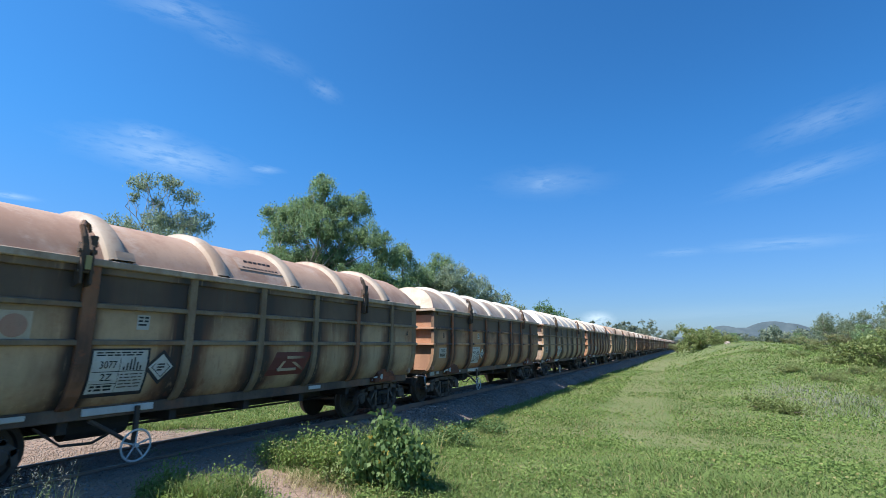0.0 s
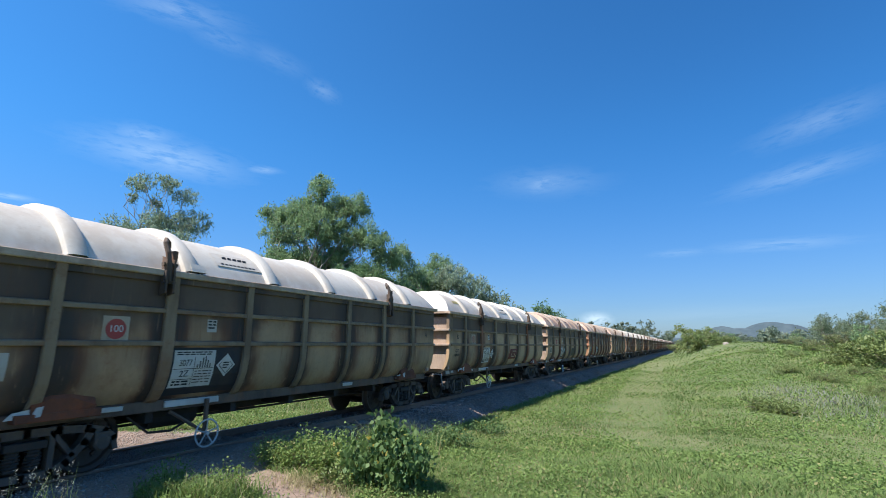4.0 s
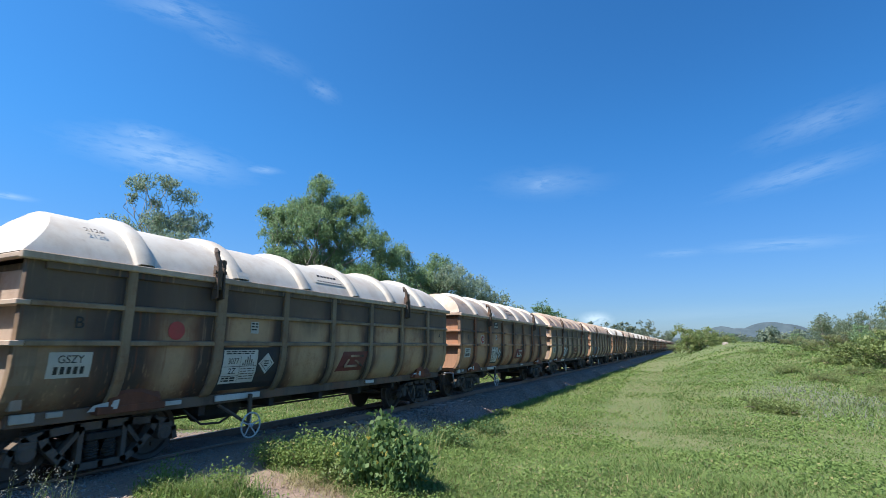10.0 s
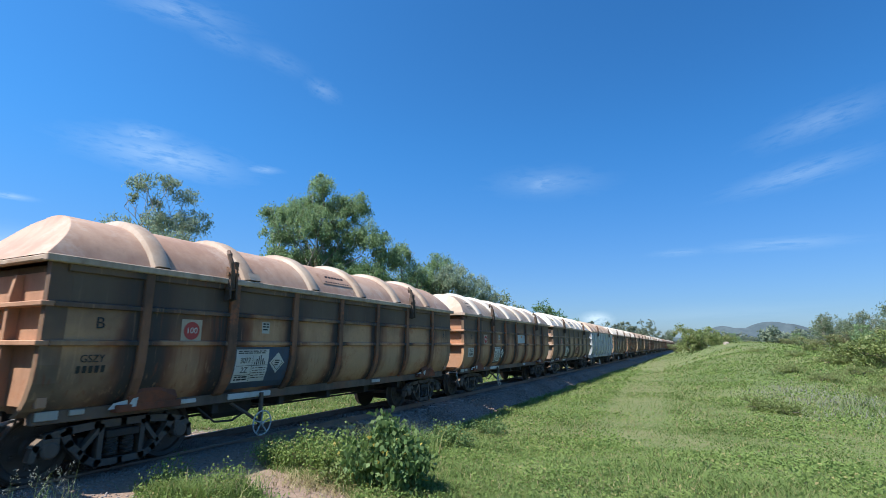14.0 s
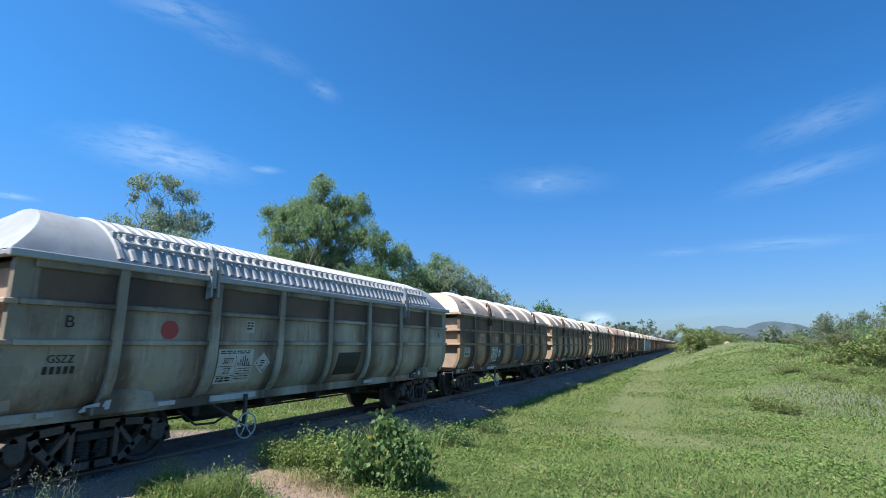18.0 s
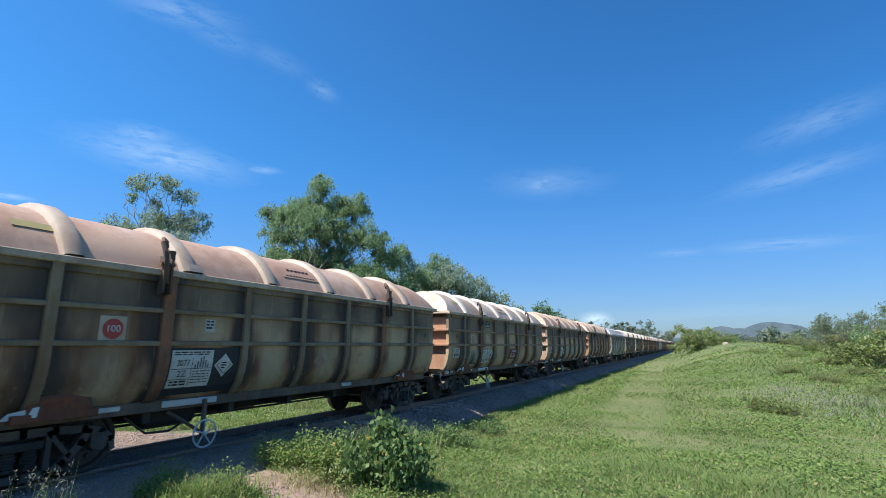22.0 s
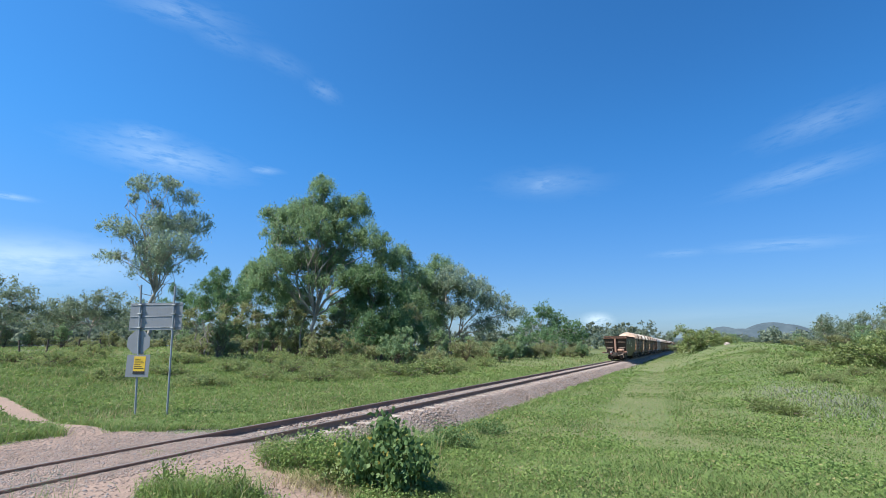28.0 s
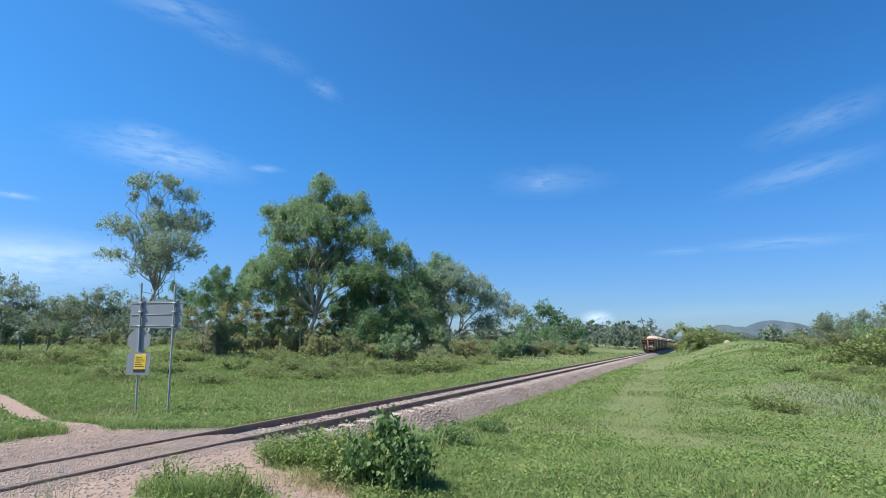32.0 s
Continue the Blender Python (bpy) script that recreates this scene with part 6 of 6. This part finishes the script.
    part("corner_label", shared("corner_label", corner_label, SIGNWHITE), root, "slanted white plate by the bracket")
    part("corner_label", shared("corner_label", corner_label, SIGNWHITE), root, at=pose(8.4, 0, 0))
    if not full:
        return root
    data_board(root, backing)
    if disc_state == 3:
        part("red_disc", shared("red_disc", disc(2.095, 1.91, 0.135, 0.010), RED), root, at=pose(-0.33 if body is PALE else 0.0, 0, 0))
    elif disc_state:
        red_disc(root, disc_state == 2)
    if number:
        number_patch(root, code, bright)
    if logo:
        emblem(root, 5.95, logo == 2)
    if patch == "black":
        part("black_patch", shared("black_patch", sheet(5.98, 6.80, 1.06, 1.53, 0.006, 0.2), INK), root, "painted-out black patch")
    if patch == "blue":
        part("blue_patch", shared("blue_patch", sheet(1.45, 2.74, 1.05, 1.62, 0.005), BLUE), root, "painted-out blue patch")
    if patch == "blue_rear":
        part("blue_patch", shared("blue_patch_rear", sheet(5.83, 7.04, 1.05, 1.64, 0.005), BLUE), root, "painted-out blue patch")
    if patch == "white":
        q = part("white_patch", shared("white_patch", sheet(6.0, 7.02, 1.79, 2.14, 0.006), PALE), root, "pale painted-out patch")
        part("orange_mark", shared("orange_mark", sheet(6.45, 6.6, 2.03, 2.11, 0.010), ORANGE), q)
    if patch == "placard":
        q = part("placard", shared("placard", diamond(5.0, 1.98, 0.23, 0.008), INK), root, "hollow diamond emblem in red, orange and black")
        for k, (dx, dz, m) in enumerate(((-0.115, 0.03, MAROON), (0.115, 0.09, ORANGE), (0.06, 0.15, SCRUB))):
            part("placard_side", shared("placard_side_%d" % k, diamond(5.0 + dx, 1.98 + dz, 0.085, 0.010 + 0.002 * k), m), q)
        part("placard_heart", shared("placard_heart", diamond(5.0, 1.98, 0.10, 0.018), PALE), q)
        part("dark_patch", shared("dark_patch", sheet(0.44, 0.72, 2.46, 2.62, 0.006), BLUE), root, "small painted-out dark patch")
        for k, (w, x) in enumerate(((0.30, 0.62), (0.46, 0.62), (0.36, 0.62), (0.56, 0.62))):
            part("stencil_line", shared("stencil_line_%d" % k, bars(x - w / 2, x + w / 2, 1.235 - 0.085 * k, 1.275 - 0.085 * k, 1, 1.0, 30 + k, 0.010), GRIMEINK), root)
    if patch == "graffiti":
        q = part("graffiti", shared("graffiti", sheet(1.86, 2.66, 1.05, 1.52, 0.006), SCRAWL), root, "silver and black spray-painted scrawl")
        part("graffiti_tag", shared("graffiti_tag", diamond(1.66, 1.33, 0.13, 0.006), SCRAWL), q)
    if patch == "chalk_box":
        q = part("chalk_box", shared("chalk_box", sheet(6.06, 6.92, 1.10, 1.62, 0.006), CHALK), root, "pale chalky patch with a scrawled mark")
        part("chalk_mark", shared("chalk_mark", bars(6.2, 6.75, 1.2, 1.46, 2, 0.45, 12, 0.010), PLATEPATCH), q)
    if patch == "faded":
        q = part("faded_emblem", shared("faded_emblem", sheet(6.1, 6.95, 1.76, 2.14, 0.006), CHALK), root, "faded pale emblem panel")
        part("faded_stripe", shared("faded_stripe", sheet(6.2, 6.85, 2.05, 2.11, 0.009), FADED), q)
        part("pale_strip", shared("pale_strip", sheet(2.0, 2.70, 2.31, 2.37, 0.008), CHALK), root, "scraped pale strip")
        part("pale_strip", shared("pale_strip_low", sheet(2.1, 2.66, 2.26, 2.295, 0.008), CHALK), root)
    if patch == "flaked":
        part("flaked_emblem", shared("flaked_emblem", diamond(6.3, 1.38, 0.17, 0.008), FADED), root, "flaked orange remains of an emblem")
    if plate:
        q = part("code_plate", shared("code_plate", sheet(3.36, 3.76, 2.36, 2.60, 0.008), INK), root, "black plate with pale code letters")
        write(q, code, 3.56, 2.53, 0.11, PLATEPATCH, 0.013)
        part("running_number", shared("plate_number", digits(3.39, 2.385, 0.36, 0.065, 5, 0.013), PLATEPATCH), q)
    if chalk:
        y, z = vault(vault_at(0.44))
        part("lettering", text_mesh(chalk, 0.13, GRIMEINK), top, at=pose(1.2 if chalk == "2144" else 0.95, y - 0.030, z + 0.022, -math.degrees(vault_at(0.44)), 0, 0))
    q = part("notice", shared("small_notice", sheet(3.5, 3.68, 1.90, 2.10, 0.007), PLATEPATCH), root, "small pale notice")
    part("notice_print", shared("small_notice_print", bars(3.52, 3.66, 1.93, 2.08, 3, 0.5, 8, 0.010), INK), q)
    return root


def mirrored(g):
    g.v = [(x, -y, z) for x, y, z in g.v]
    g.f = [tuple(f[::-1]) for f in g.f]
    return g


# the plain open wagon at the tail
def hopper_y(z):
    return float(np.interp(z, (0.45, 1.0, 1.7, 2.60), (0.92, 1.10, 1.19, 1.30)))


def hopper_x(z):
    """How far the sloping end sheet is set back."""
    return 0.12 + 0.28 * (2.6 - z)


TAIL = 11.30


def hopper_shell():
    g = Geo()
    zs = (0.95, 1.35, 1.7, 2.1, 2.60)
    for s in (-1, 1):
        g.strip([[(hopper_x(z) + (TAIL - 2 * hopper_x(z)) * q, s * hopper_y(z), z) for z in zs] for q in np.linspace(0, 1, 12)])
        g.strip([[(x, s * hopper_y(0.96), 0.96), (x, s * hopper_y(zb), zb)] for x, zb in ((2.2, 0.95), (2.6, 0.46), (8.3, 0.46), (8.8, 0.95))])
    g.strip([[(x, -hopper_y(zb), zb), (x, hopper_y(zb), zb)] for x, zb in ((0.58, 0.95), (2.2, 0.95), (2.6, 0.46), (8.3, 0.46), (8.8, 0.95), (TAIL - 0.58, 0.95))])
    for e in (0, 1):
        ring = [(-hopper_y(z), z) for z in zs] + [(hopper_y(z), z) for z in zs[::-1]]
        g.add([(TAIL - hopper_x(z) if e else hopper_x(z), y, z) for y, z in ring], [tuple(range(10))])
    g.strip([[(x, -1.2, 1.9), (x, 1.2, 1.9)] for x in (0.36, TAIL - 0.36)])
    return g


def tail_wagon():
    root = thing("open_wagon", pose(0, 0, 0), "smooth dark rust-brown open ore wagon, last of the train", "wagon", GROUP)
    part("body", shared("hopper_shell", hopper_shell, RUSTY), root)
    for s in (-1, 1):
        part("side_rim", shared("side_rim_%d" % s, lambda: Geo().box(0.0, TAIL, s * 1.325 - 0.04, s * 1.325 + 0.04, 2.57, 2.68), RUSTRIM), root)
        part("top_plate", shared("top_plate_%d" % s, lambda: Geo().box(0.1, TAIL - 0.1, s * 1.23 - 0.06, s * 1.23 + 0.06, 2.80, 2.85), RUSTRIM), root)
        for k in range(9):
            part("rim_stay", shared("rim_stay", lambda: Geo().box(-0.03, 0.03, -0.06, 0.06, 2.66, 2.80), RUSTY), root, at=pose(0.8 + 1.16 * k, s * 1.24, 0))
    part("top_wall", shared("top_wall", lambda: Geo().box(0.2, TAIL - 0.2, -1.21, -1.17, 2.57, 2.81).box(0.2, TAIL - 0.2, 1.17, 1.21, 2.57, 2.81).box(0.2, 0.26, -1.16, 1.16, 2.57, 2.81).box(TAIL - 0.26, TAIL - 0.2, -1.16, 1.16, 2.57, 2.81), RUSTY), root)
    for x in (0.0, TAIL):
        part("end_rim", shared("end_rim_%d" % x, lambda: Geo().box(x - 0.12 if x else -0.06, x + 0.06 if x else 0.12, -1.36, 1.36, 2.56, 2.68), RUSTRIM), root)
        part("end_plate", shared("end_plate_%d" % x, lambda: Geo().box(x - 0.22 if x else 0.04, x - 0.04 if x else 0.22, -1.24, 1.24, 2.802, 2.852), RUSTRIM), root)
    part("bolt_strip", shared("bolt_strip", lambda: Geo().box(-0.075, -0.055, -1.15, 1.15, 2.59, 2.65), RUSTRIM), root)
    for k in range(5):
        part("bolt", shared("bolt", lambda: Geo().tube(((-0.09, 0, 0), (-0.07, 0, 0)), 0.02, 6), RUSTY), root, at=pose(0, -1.0 + 0.5 * k, 2.62))
    part("centre_post", shared("centre_post", lambda: Geo().strip([[(-0.06, -0.11, z), (-0.06, 0.11, z), (0.6, 0.11, z), (0.6, -0.11, z)] for z in (2.56, 1.7, 0.9)], closed=True, caps=True), RUSTRIM), root, "dusty rust-brown post")
    part("post_web", shared("post_web", lambda: Geo().box(-0.085, -0.055, -0.06, 0.06, 0.95, 2.5), TANK), root)
    for z, w in ((2.15, 1.12), (1.50, 1.05)):
        for s in (-1, 1):
            part("end_ledge", shared("hopper_ledge_%d_%d" % (z * 100, s), lambda: Geo().box(hopper_x(z) - 0.13, hopper_x(z) + 0.02, min(s * 0.3, s * w), max(s * 0.3, s * w), z - 0.035, z + 0.035), DUST), root)
    part("platform", shared("platform", lambda: Geo().box(-0.25, 1.3, -1.12, 1.12, 0.86, 0.95).box(-0.28, -0.2, -1.25, 1.25, 0.82, 0.96), RUSTY), root)
    part("air_tank", shared("air_tank", lambda: smooth(Geo().lathe((-0.02, -0.98, 1.18), (0, 1, 0), ((0, 0.05), (0.02, 0.14), (0.07, 0.195), (0.12, 0.20), (0.62, 0.20), (0.67, 0.195), (0.73, 0.14), (0.75, 0.05)), 20)), TANK), root, "ochre-dusty cylindrical air tank")
    for y in (-0.80, -0.42):
        part("tank_strap", shared("tank_strap_%d" % (y * -100), lambda: Geo().ring((-0.02, y, 1.18), (0, 1, 0), 0.205, 0.012, 20), RUSTY), root)
    part("pipe", shared("pipe", lambda: Geo().tube(((-0.02, -1.0, 1.2), (0, -1.16, 1.2), (0.08, -1.2, 1.3), (0.15, -1.18, 1.45)), 0.02, 6), RUSTY), root)
    part("step_box", shared("step_box", lambda: Geo().strip([[(x, -1.28, 0.88), (x, -1.28, z), (x, -0.88, z), (x, -0.88, 0.88)] for x, z in ((-0.26, 0.98), (-0.05, 1.08), (0.55, 1.08))], closed=True, caps=True), RUSTRIM), root)
    part("number_tag", shared("number_tag", lambda: Geo().box(0.2, 0.5, -1.29, -1.282, 0.90, 1.04), PLATEPATCH), root)
    part("far_step", shared("far_step", lambda: Geo().box(-0.25, 0.3, 1.12, 1.55, 0.86, 0.90).box(-0.25, 0.1, 1.2, 1.5, 0.90, 1.02), RUSTRIM), root)
    fr = Geo()
    for y in (0.35, 1.0):
        fr.tube(((-0.15, y, 0.95), (-0.15, y, 1.35)), 0.025, 6)
    fr.tube(((-0.15, 0.35, 1.35), (-0.15, 1.0, 1.35)), 0.025, 6)
    part("brake_frame", shared("brake_frame", lambda: fr, DUST), root)
    part("brake_gear", shared("brake_gear", lambda: Geo().ring((-0.1, 0.62, 1.14), (1, 0, 0), 0.13, 0.03, 14).tube(((-0.1, 0.45, 1.0), (-0.1, 0.7, 1.25), (0.1, 0.9, 1.1)), 0.035, 7).box(-0.1, 0.12, 0.5, 0.75, 0.98, 1.12), BLACK), root)
    m = part("tail_marker", shared("tail_marker", lambda: Geo().box(-0.35, -0.28, 0.42, 0.54, 0.74, 1.10, 0.025), SIGNWHITE), root, "white and red tail marker lamp box")
    part("marker_red", shared("marker_red", lambda: Geo().box(-0.36, -0.30, 0.425, 0.535, 0.77, 0.86), RED), m)
    part("marker_lens", shared("marker_lens", lambda: Geo().lathe((-0.35, 0.48, 1.0), (-1, 0, 0), ((0, 0.045), (0.03, 0.04)), 12), INK), m)
    hose = part("air_hose", shared("air_hose", lambda: Geo().tube(((-0.2, 0.1, 0.8), (-0.42, 0.14, 0.62), (-0.46, 0.18, 0.42), (-0.36, 0.22, 0.34), (-0.2, 0.26, 0.4)), 0.03, 8), BLACK), root)
    part("hose_end", shared("hose_end", lambda: Geo().tube(((-0.2, 0.26, 0.4), (-0.14, 0.28, 0.44)), 0.04, 8), GALV), hose)
    part("lever", shared("lever", lambda: Geo().tube(((-0.3, -0.95, 0.8), (-0.36, -0.2, 0.55), (-0.3, 0.0, 0.5)), 0.018, 6).tube(((-0.28, -0.75, 0.84), (-0.33, -0.9, 0.5), (-0.33, -0.92, 0.36)), 0.02, 6), ENDS), root)
    part("coupler", shared("coupler", coupler, BLACK), root, at=pose(-0.35, 0, 0))
    part("coupler", shared("coupler", coupler, BLACK), root, at=pose(TAIL, 0, 0, 0, 0, 180))
    part("coupler_plate", shared("coupler_plate", lambda: Geo().box(-0.34, -0.2, -0.25, 0.25, 0.55, 0.9), BLACK), root)
    part("underframe", shared("hopper_underframe", lambda: Geo().box(0.0, TAIL, -0.25, 0.25, 0.6, 0.9).box(0.1, 2.3, -0.9, 0.9, 0.80, 0.94).box(8.4, TAIL - 0.1, -0.9, 0.9, 0.80, 0.94), BLACK), root)
    for x in (1.35, TAIL - 1.35):
        add_bogie(root, x, True)

    def tag(name, x0, x1, z0, z1, mat, label=""):
        x0, x1 = x0 + 0.2, x1 + 0.2

        def make():
            return Geo().strip([[(x0, -hopper_y(z) - 0.008, z), (x1, -hopper_y(z) - 0.008, z)] for z in (z0, z1)])
        return part(name, shared(name + "_%d" % (x0 * 100), make, mat), root, label)
    def letters(body, x, z, size, narrow=1.0):
        lean = math.degrees(math.atan2(hopper_y(z + 0.1) - hopper_y(z - 0.1), 0.2))
        part("lettering", text_mesh(body, size, INK), root, at=pose(x + 0.2, -hopper_y(z) - 0.014, z, 90 + lean, 0, 0) @ Matrix.Diagonal((narrow, 1, 1, 1)))

    def flat(name, ring, mat, out, label=""):
        """A painted shape on the sloping side, from points (x, z)."""
        return part(name, shared("hopper_" + name, lambda: Geo().add([(x + 0.2, -hopper_y(z) - out, z) for x, z in ring], [tuple(range(len(ring)))]), mat), root, label)

    def print_bars(name, x0, x1, z0, z1, rows, seed):
        rng = np.random.default_rng(seed)
        g = Geo()
        h = (z1 - z0) / rows
        for k in range(rows):
            x = x0 + 0.2
            while x < x1 + 0.17:
                w = min(rng.uniform(0.04, 0.15), x1 + 0.2 - x)
                a, c = z1 - h * (k + 0.5), z1 - h * k
                g.add([(x, -hopper_y(a) - 0.014, a), (x + w, -hopper_y(a) - 0.014, a), (x + w, -hopper_y(c) - 0.014, c), (x, -hopper_y(c) - 0.014, c)], [(0, 1, 2, 3)])
                x += w + 0.03
        part("print", shared(name, lambda: g, GRIMEINK), root)
    tag("code_patch", 1.02, 1.43, 1.95, 2.20, CLAY, "faded pale code patch")
    letters("GAZ1", 1.22, 2.135, 0.115)
    print_bars("code_bars", 1.06, 1.38, 1.97, 2.10, 1, 3)
    tag("speed_plate", 1.47, 1.81, 2.04, 2.34, SIGNWHITE, "white square plate with a red disc")
    flat("red_disc", [(1.645 + 0.13 * math.cos(q * 0.2618), 2.19 + 0.13 * math.sin(q * 0.2618)) for q in range(24)], RED, 0.012)
    tag("hazard_notice", 2.99, 3.88, 1.96, 2.47, PLATEPATCH, "weathered white notice board")
    print_bars("notice_bars", 3.05, 3.55, 2.0, 2.44, 7, 4)
    for k in range(6):
        h = (0.05, 0.09, 0.14, 0.15, 0.10, 0.06)[k]
        tag("mark", 3.60 + 0.04 * k, 3.62 + 0.04 * k, 2.26, 2.26 + h, INK)
    flat("hazard_diamond", [(3.95, 2.26), (4.12, 2.10), (4.29, 2.26), (4.12, 2.42)], SIGNWHITE, 0.010, "white hazard diamond with dark figure")
    flat("diamond_figure", [(4.04, 2.24), (4.12, 2.19), (4.20, 2.24), (4.16, 2.31), (4.08, 2.32)], INK, 0.013)
    tag("logo_strip", 5.30, 5.71, 1.93, 2.04, SIGNWHITE, "worn white emblem strips")
    tag("logo_strip", 5.77, 6.17, 1.93, 2.04, SIGNWHITE)
    flat("logo_patch", [(5.18, 1.57), (5.5, 1.60), (5.62, 1.57), (5.8, 1.63), (6.0, 1.58), (6.2, 1.79), (5.32, 1.80)], SIGNWHITE, 0.008, "worn white and orange emblem patch")
    flat("logo_flake", [(5.82, 1.60), (6.0, 1.58), (6.06, 1.71), (5.88, 1.70)], ORANGE, 0.011)
    flat("logo_flake_low", [(5.28, 1.585), (5.44, 1.60), (5.42, 1.66), (5.3, 1.64)], ORANGE, 0.011)
    tag("label", 1.98, 2.16, 1.32, 1.41, SIGNWHITE)
    tag("label", 1.89, 2.29, 0.95, 1.05, SIGNWHITE)
    tag("label", 9.35, 9.6, 0.97, 1.02, SIGNWHITE)
    return root


def build_train():
    """From the head of the seen part (24 wagons before the first one at the crossing) to the tail."""
    out = []
    ahead = (CREAM, WHITE, CREAM, TAN, TAN, CREAM, TAN, TAN, WHITE, TAN, CREAM, TAN, TAN, WHITE, TAN, TAN, CREAM, TAN, TAN, TAN, CREAM, WHITE, TAN, TAN)
    for k in range(24, 0, -1):
        out.append((-k, covered_wagon(BROWN if k in (1, 3, 6, 7, 12) else OLIVE if k % 3 else DARK, ahead[k - 1], full=k < 4, disc_state=0)))
    p1, p2, y1, p0 = (5.80, 0.52, False), (4.2, 0.5, False), (1.15, 0.24, True), (1.0, 0.24, False)
    rows = (
        dict(body=OLIVE, cover=TAN, backing="line", disc_state=2, logo=2, panels=(p1,), bright=False, chalk="2144", tag=True),
        dict(body=BROWN, cover=TAN, backing="line", panels=(p1,), patch="faded", plate=True, shaded_top=False, tag=True),
        dict(body=OLIVE, cover=TAN, code="GSZY", patch="black", panels=(p1, p0), backing="line"),
        dict(body=OLIVE, cover=WHITE, code="GSZY", disc_state=2, logo=2, panels=(p1, y1), bright=False),
        dict(body=DARK, cover=WHITE, backing="black", panels=(p2,)),
        dict(body=DARK, cover=TAN, backing="black", panels=(p2,)),
        dict(body=BROWN, cover=WHITE, backing="line", logo=1, plate=True, disc_state=2, panels=(y1,)),
        dict(body=OLIVE, cover=TAN, patch="blue", logo=1, plate=True, panels=(p1, p0), shaded_top=False),
        dict(body=OLIVE, cover=TAN, code="GSZY", backing="line", disc_state=2, logo=2, panels=(p1, p0)),
        dict(body=BROWN, cover=CREAM, backing="line", logo=1, panels=(p1,), plate=True, chalk="2124", shaded_top=False),
        dict(body=DARK, cover=WHITE, code="GSZY", backing="black", disc_state=3, logo=2, panels=(p1,), chalk="2126"),
        dict(body=PALE, cover=TAN, disc_state=3, patch="placard", backing="swapped", bright=False, end_mat=PALE, panels=(p1,), chalk="2130"),
        dict(body=DARK, cover=WHITE, backing="black", logo=2, panels=(y1, p1), bright=False),
        dict(body=BROWN, cover=CREAM, code="GSZC", backing="line", patch="white", panels=(p0,), shaded_top=False),
        dict(body=BROWN, cover=TAN, code="GSZY", backing="blue", bright=False, panels=(p1,)),
        dict(body=OLIVE, cover=CREAM, code="GSZY", panels=(p1,)),
        dict(body=OLIVE, cover=CREAM, backing="black", panels=(p1,)),
        dict(body=DARK, cover=CREAM, code="GSZY", backing="blue", patch="blue_rear", disc_state=2, panels=(p1, p0), tag=True),
        dict(body=GREYGREEN, cover=ALLOY, patch="black", disc_state=3, bright=False),
        dict(body=BROWN, cover=TAN, code="GSZC", backing="black", disc_state=2, logo=1, panels=(p1,), shaded_top=False),
        dict(body=OLIVE, cover=TAN, code="GSZY", backing="black", patch="chalk_box", panels=(p0,)),
        dict(body=OLIVE, cover=CREAM, logo=1, plate=True, disc_state=2, patch="graffiti", panels=(p1, y1), shaded_top=False, tag=True),
        dict(body=OLIVE, cover=TAN, code="GSZC", backing="black", patch="flaked", panels=(p1, y1), bright=False, shaded_top=False))
    for i, row in enumerate(rows):
        out.append((i, covered_wagon(**row)))
    return out, tail_wagon()


# way gone by the train (seconds, metres)
GONE = ((0, 0.13), (1, 12.88), (2, 25.53), (3, 38.08), (4.5, 56.79), (6, 75.46), (7.5, 94.25), (9, 112.95), (10.5, 131.58), (12, 150.18), (13, 162.56), (14, 174.89), (15.5, 193.28), (17, 211.66),
        (18, 223.80), (19, 236.02), (20, 248.22), (21, 260.28), (22, 272.29), (23, 284.12), (23.5, 290.16), (24, 296.38), (24.5, 302.38), (25.5, 314.38), (27, 332.6), (28, 344.9), (30, 369.6), (32, 394.6))
FRONT0, REAR_TAIL = 12.11, 13.85 - 296.2


def motions():
    for i, wagon in WAGONS:
        x0 = FRONT0 - LENGTH - i * PITCH
        walk(wagon, [(t, pose(x0 + s, 0, 0)) for t, s in GONE])
    walk(TAILWAGON, [(t, pose(REAR_TAIL + s, 0, 0)) for t, s in GONE])
    # all wheels roll alike: one set of keys serves them all
    times = [k / FPS for k in range(32 * FPS + 1)]
    way = np.interp(times, [g[0] for g in GONE], [g[1] for g in GONE])
    first = WHEELSETS[0]
    walk(first, [(t, pose(0, 0, 0, 0, math.degrees(s / 0.42) % 360, 0)) for t, s in zip(times, way)])
    for w in WHEELSETS[1:]:
        w.rotation_mode = "QUATERNION"
        keys = w.animation_data_create()
        keys.action = first.animation_data.action
        keys.action_slot = first.animation_data.action_slot


WAGONS, TAILWAGON = build_train()
build_grass()
build_weeds()
build_stones()
motions()
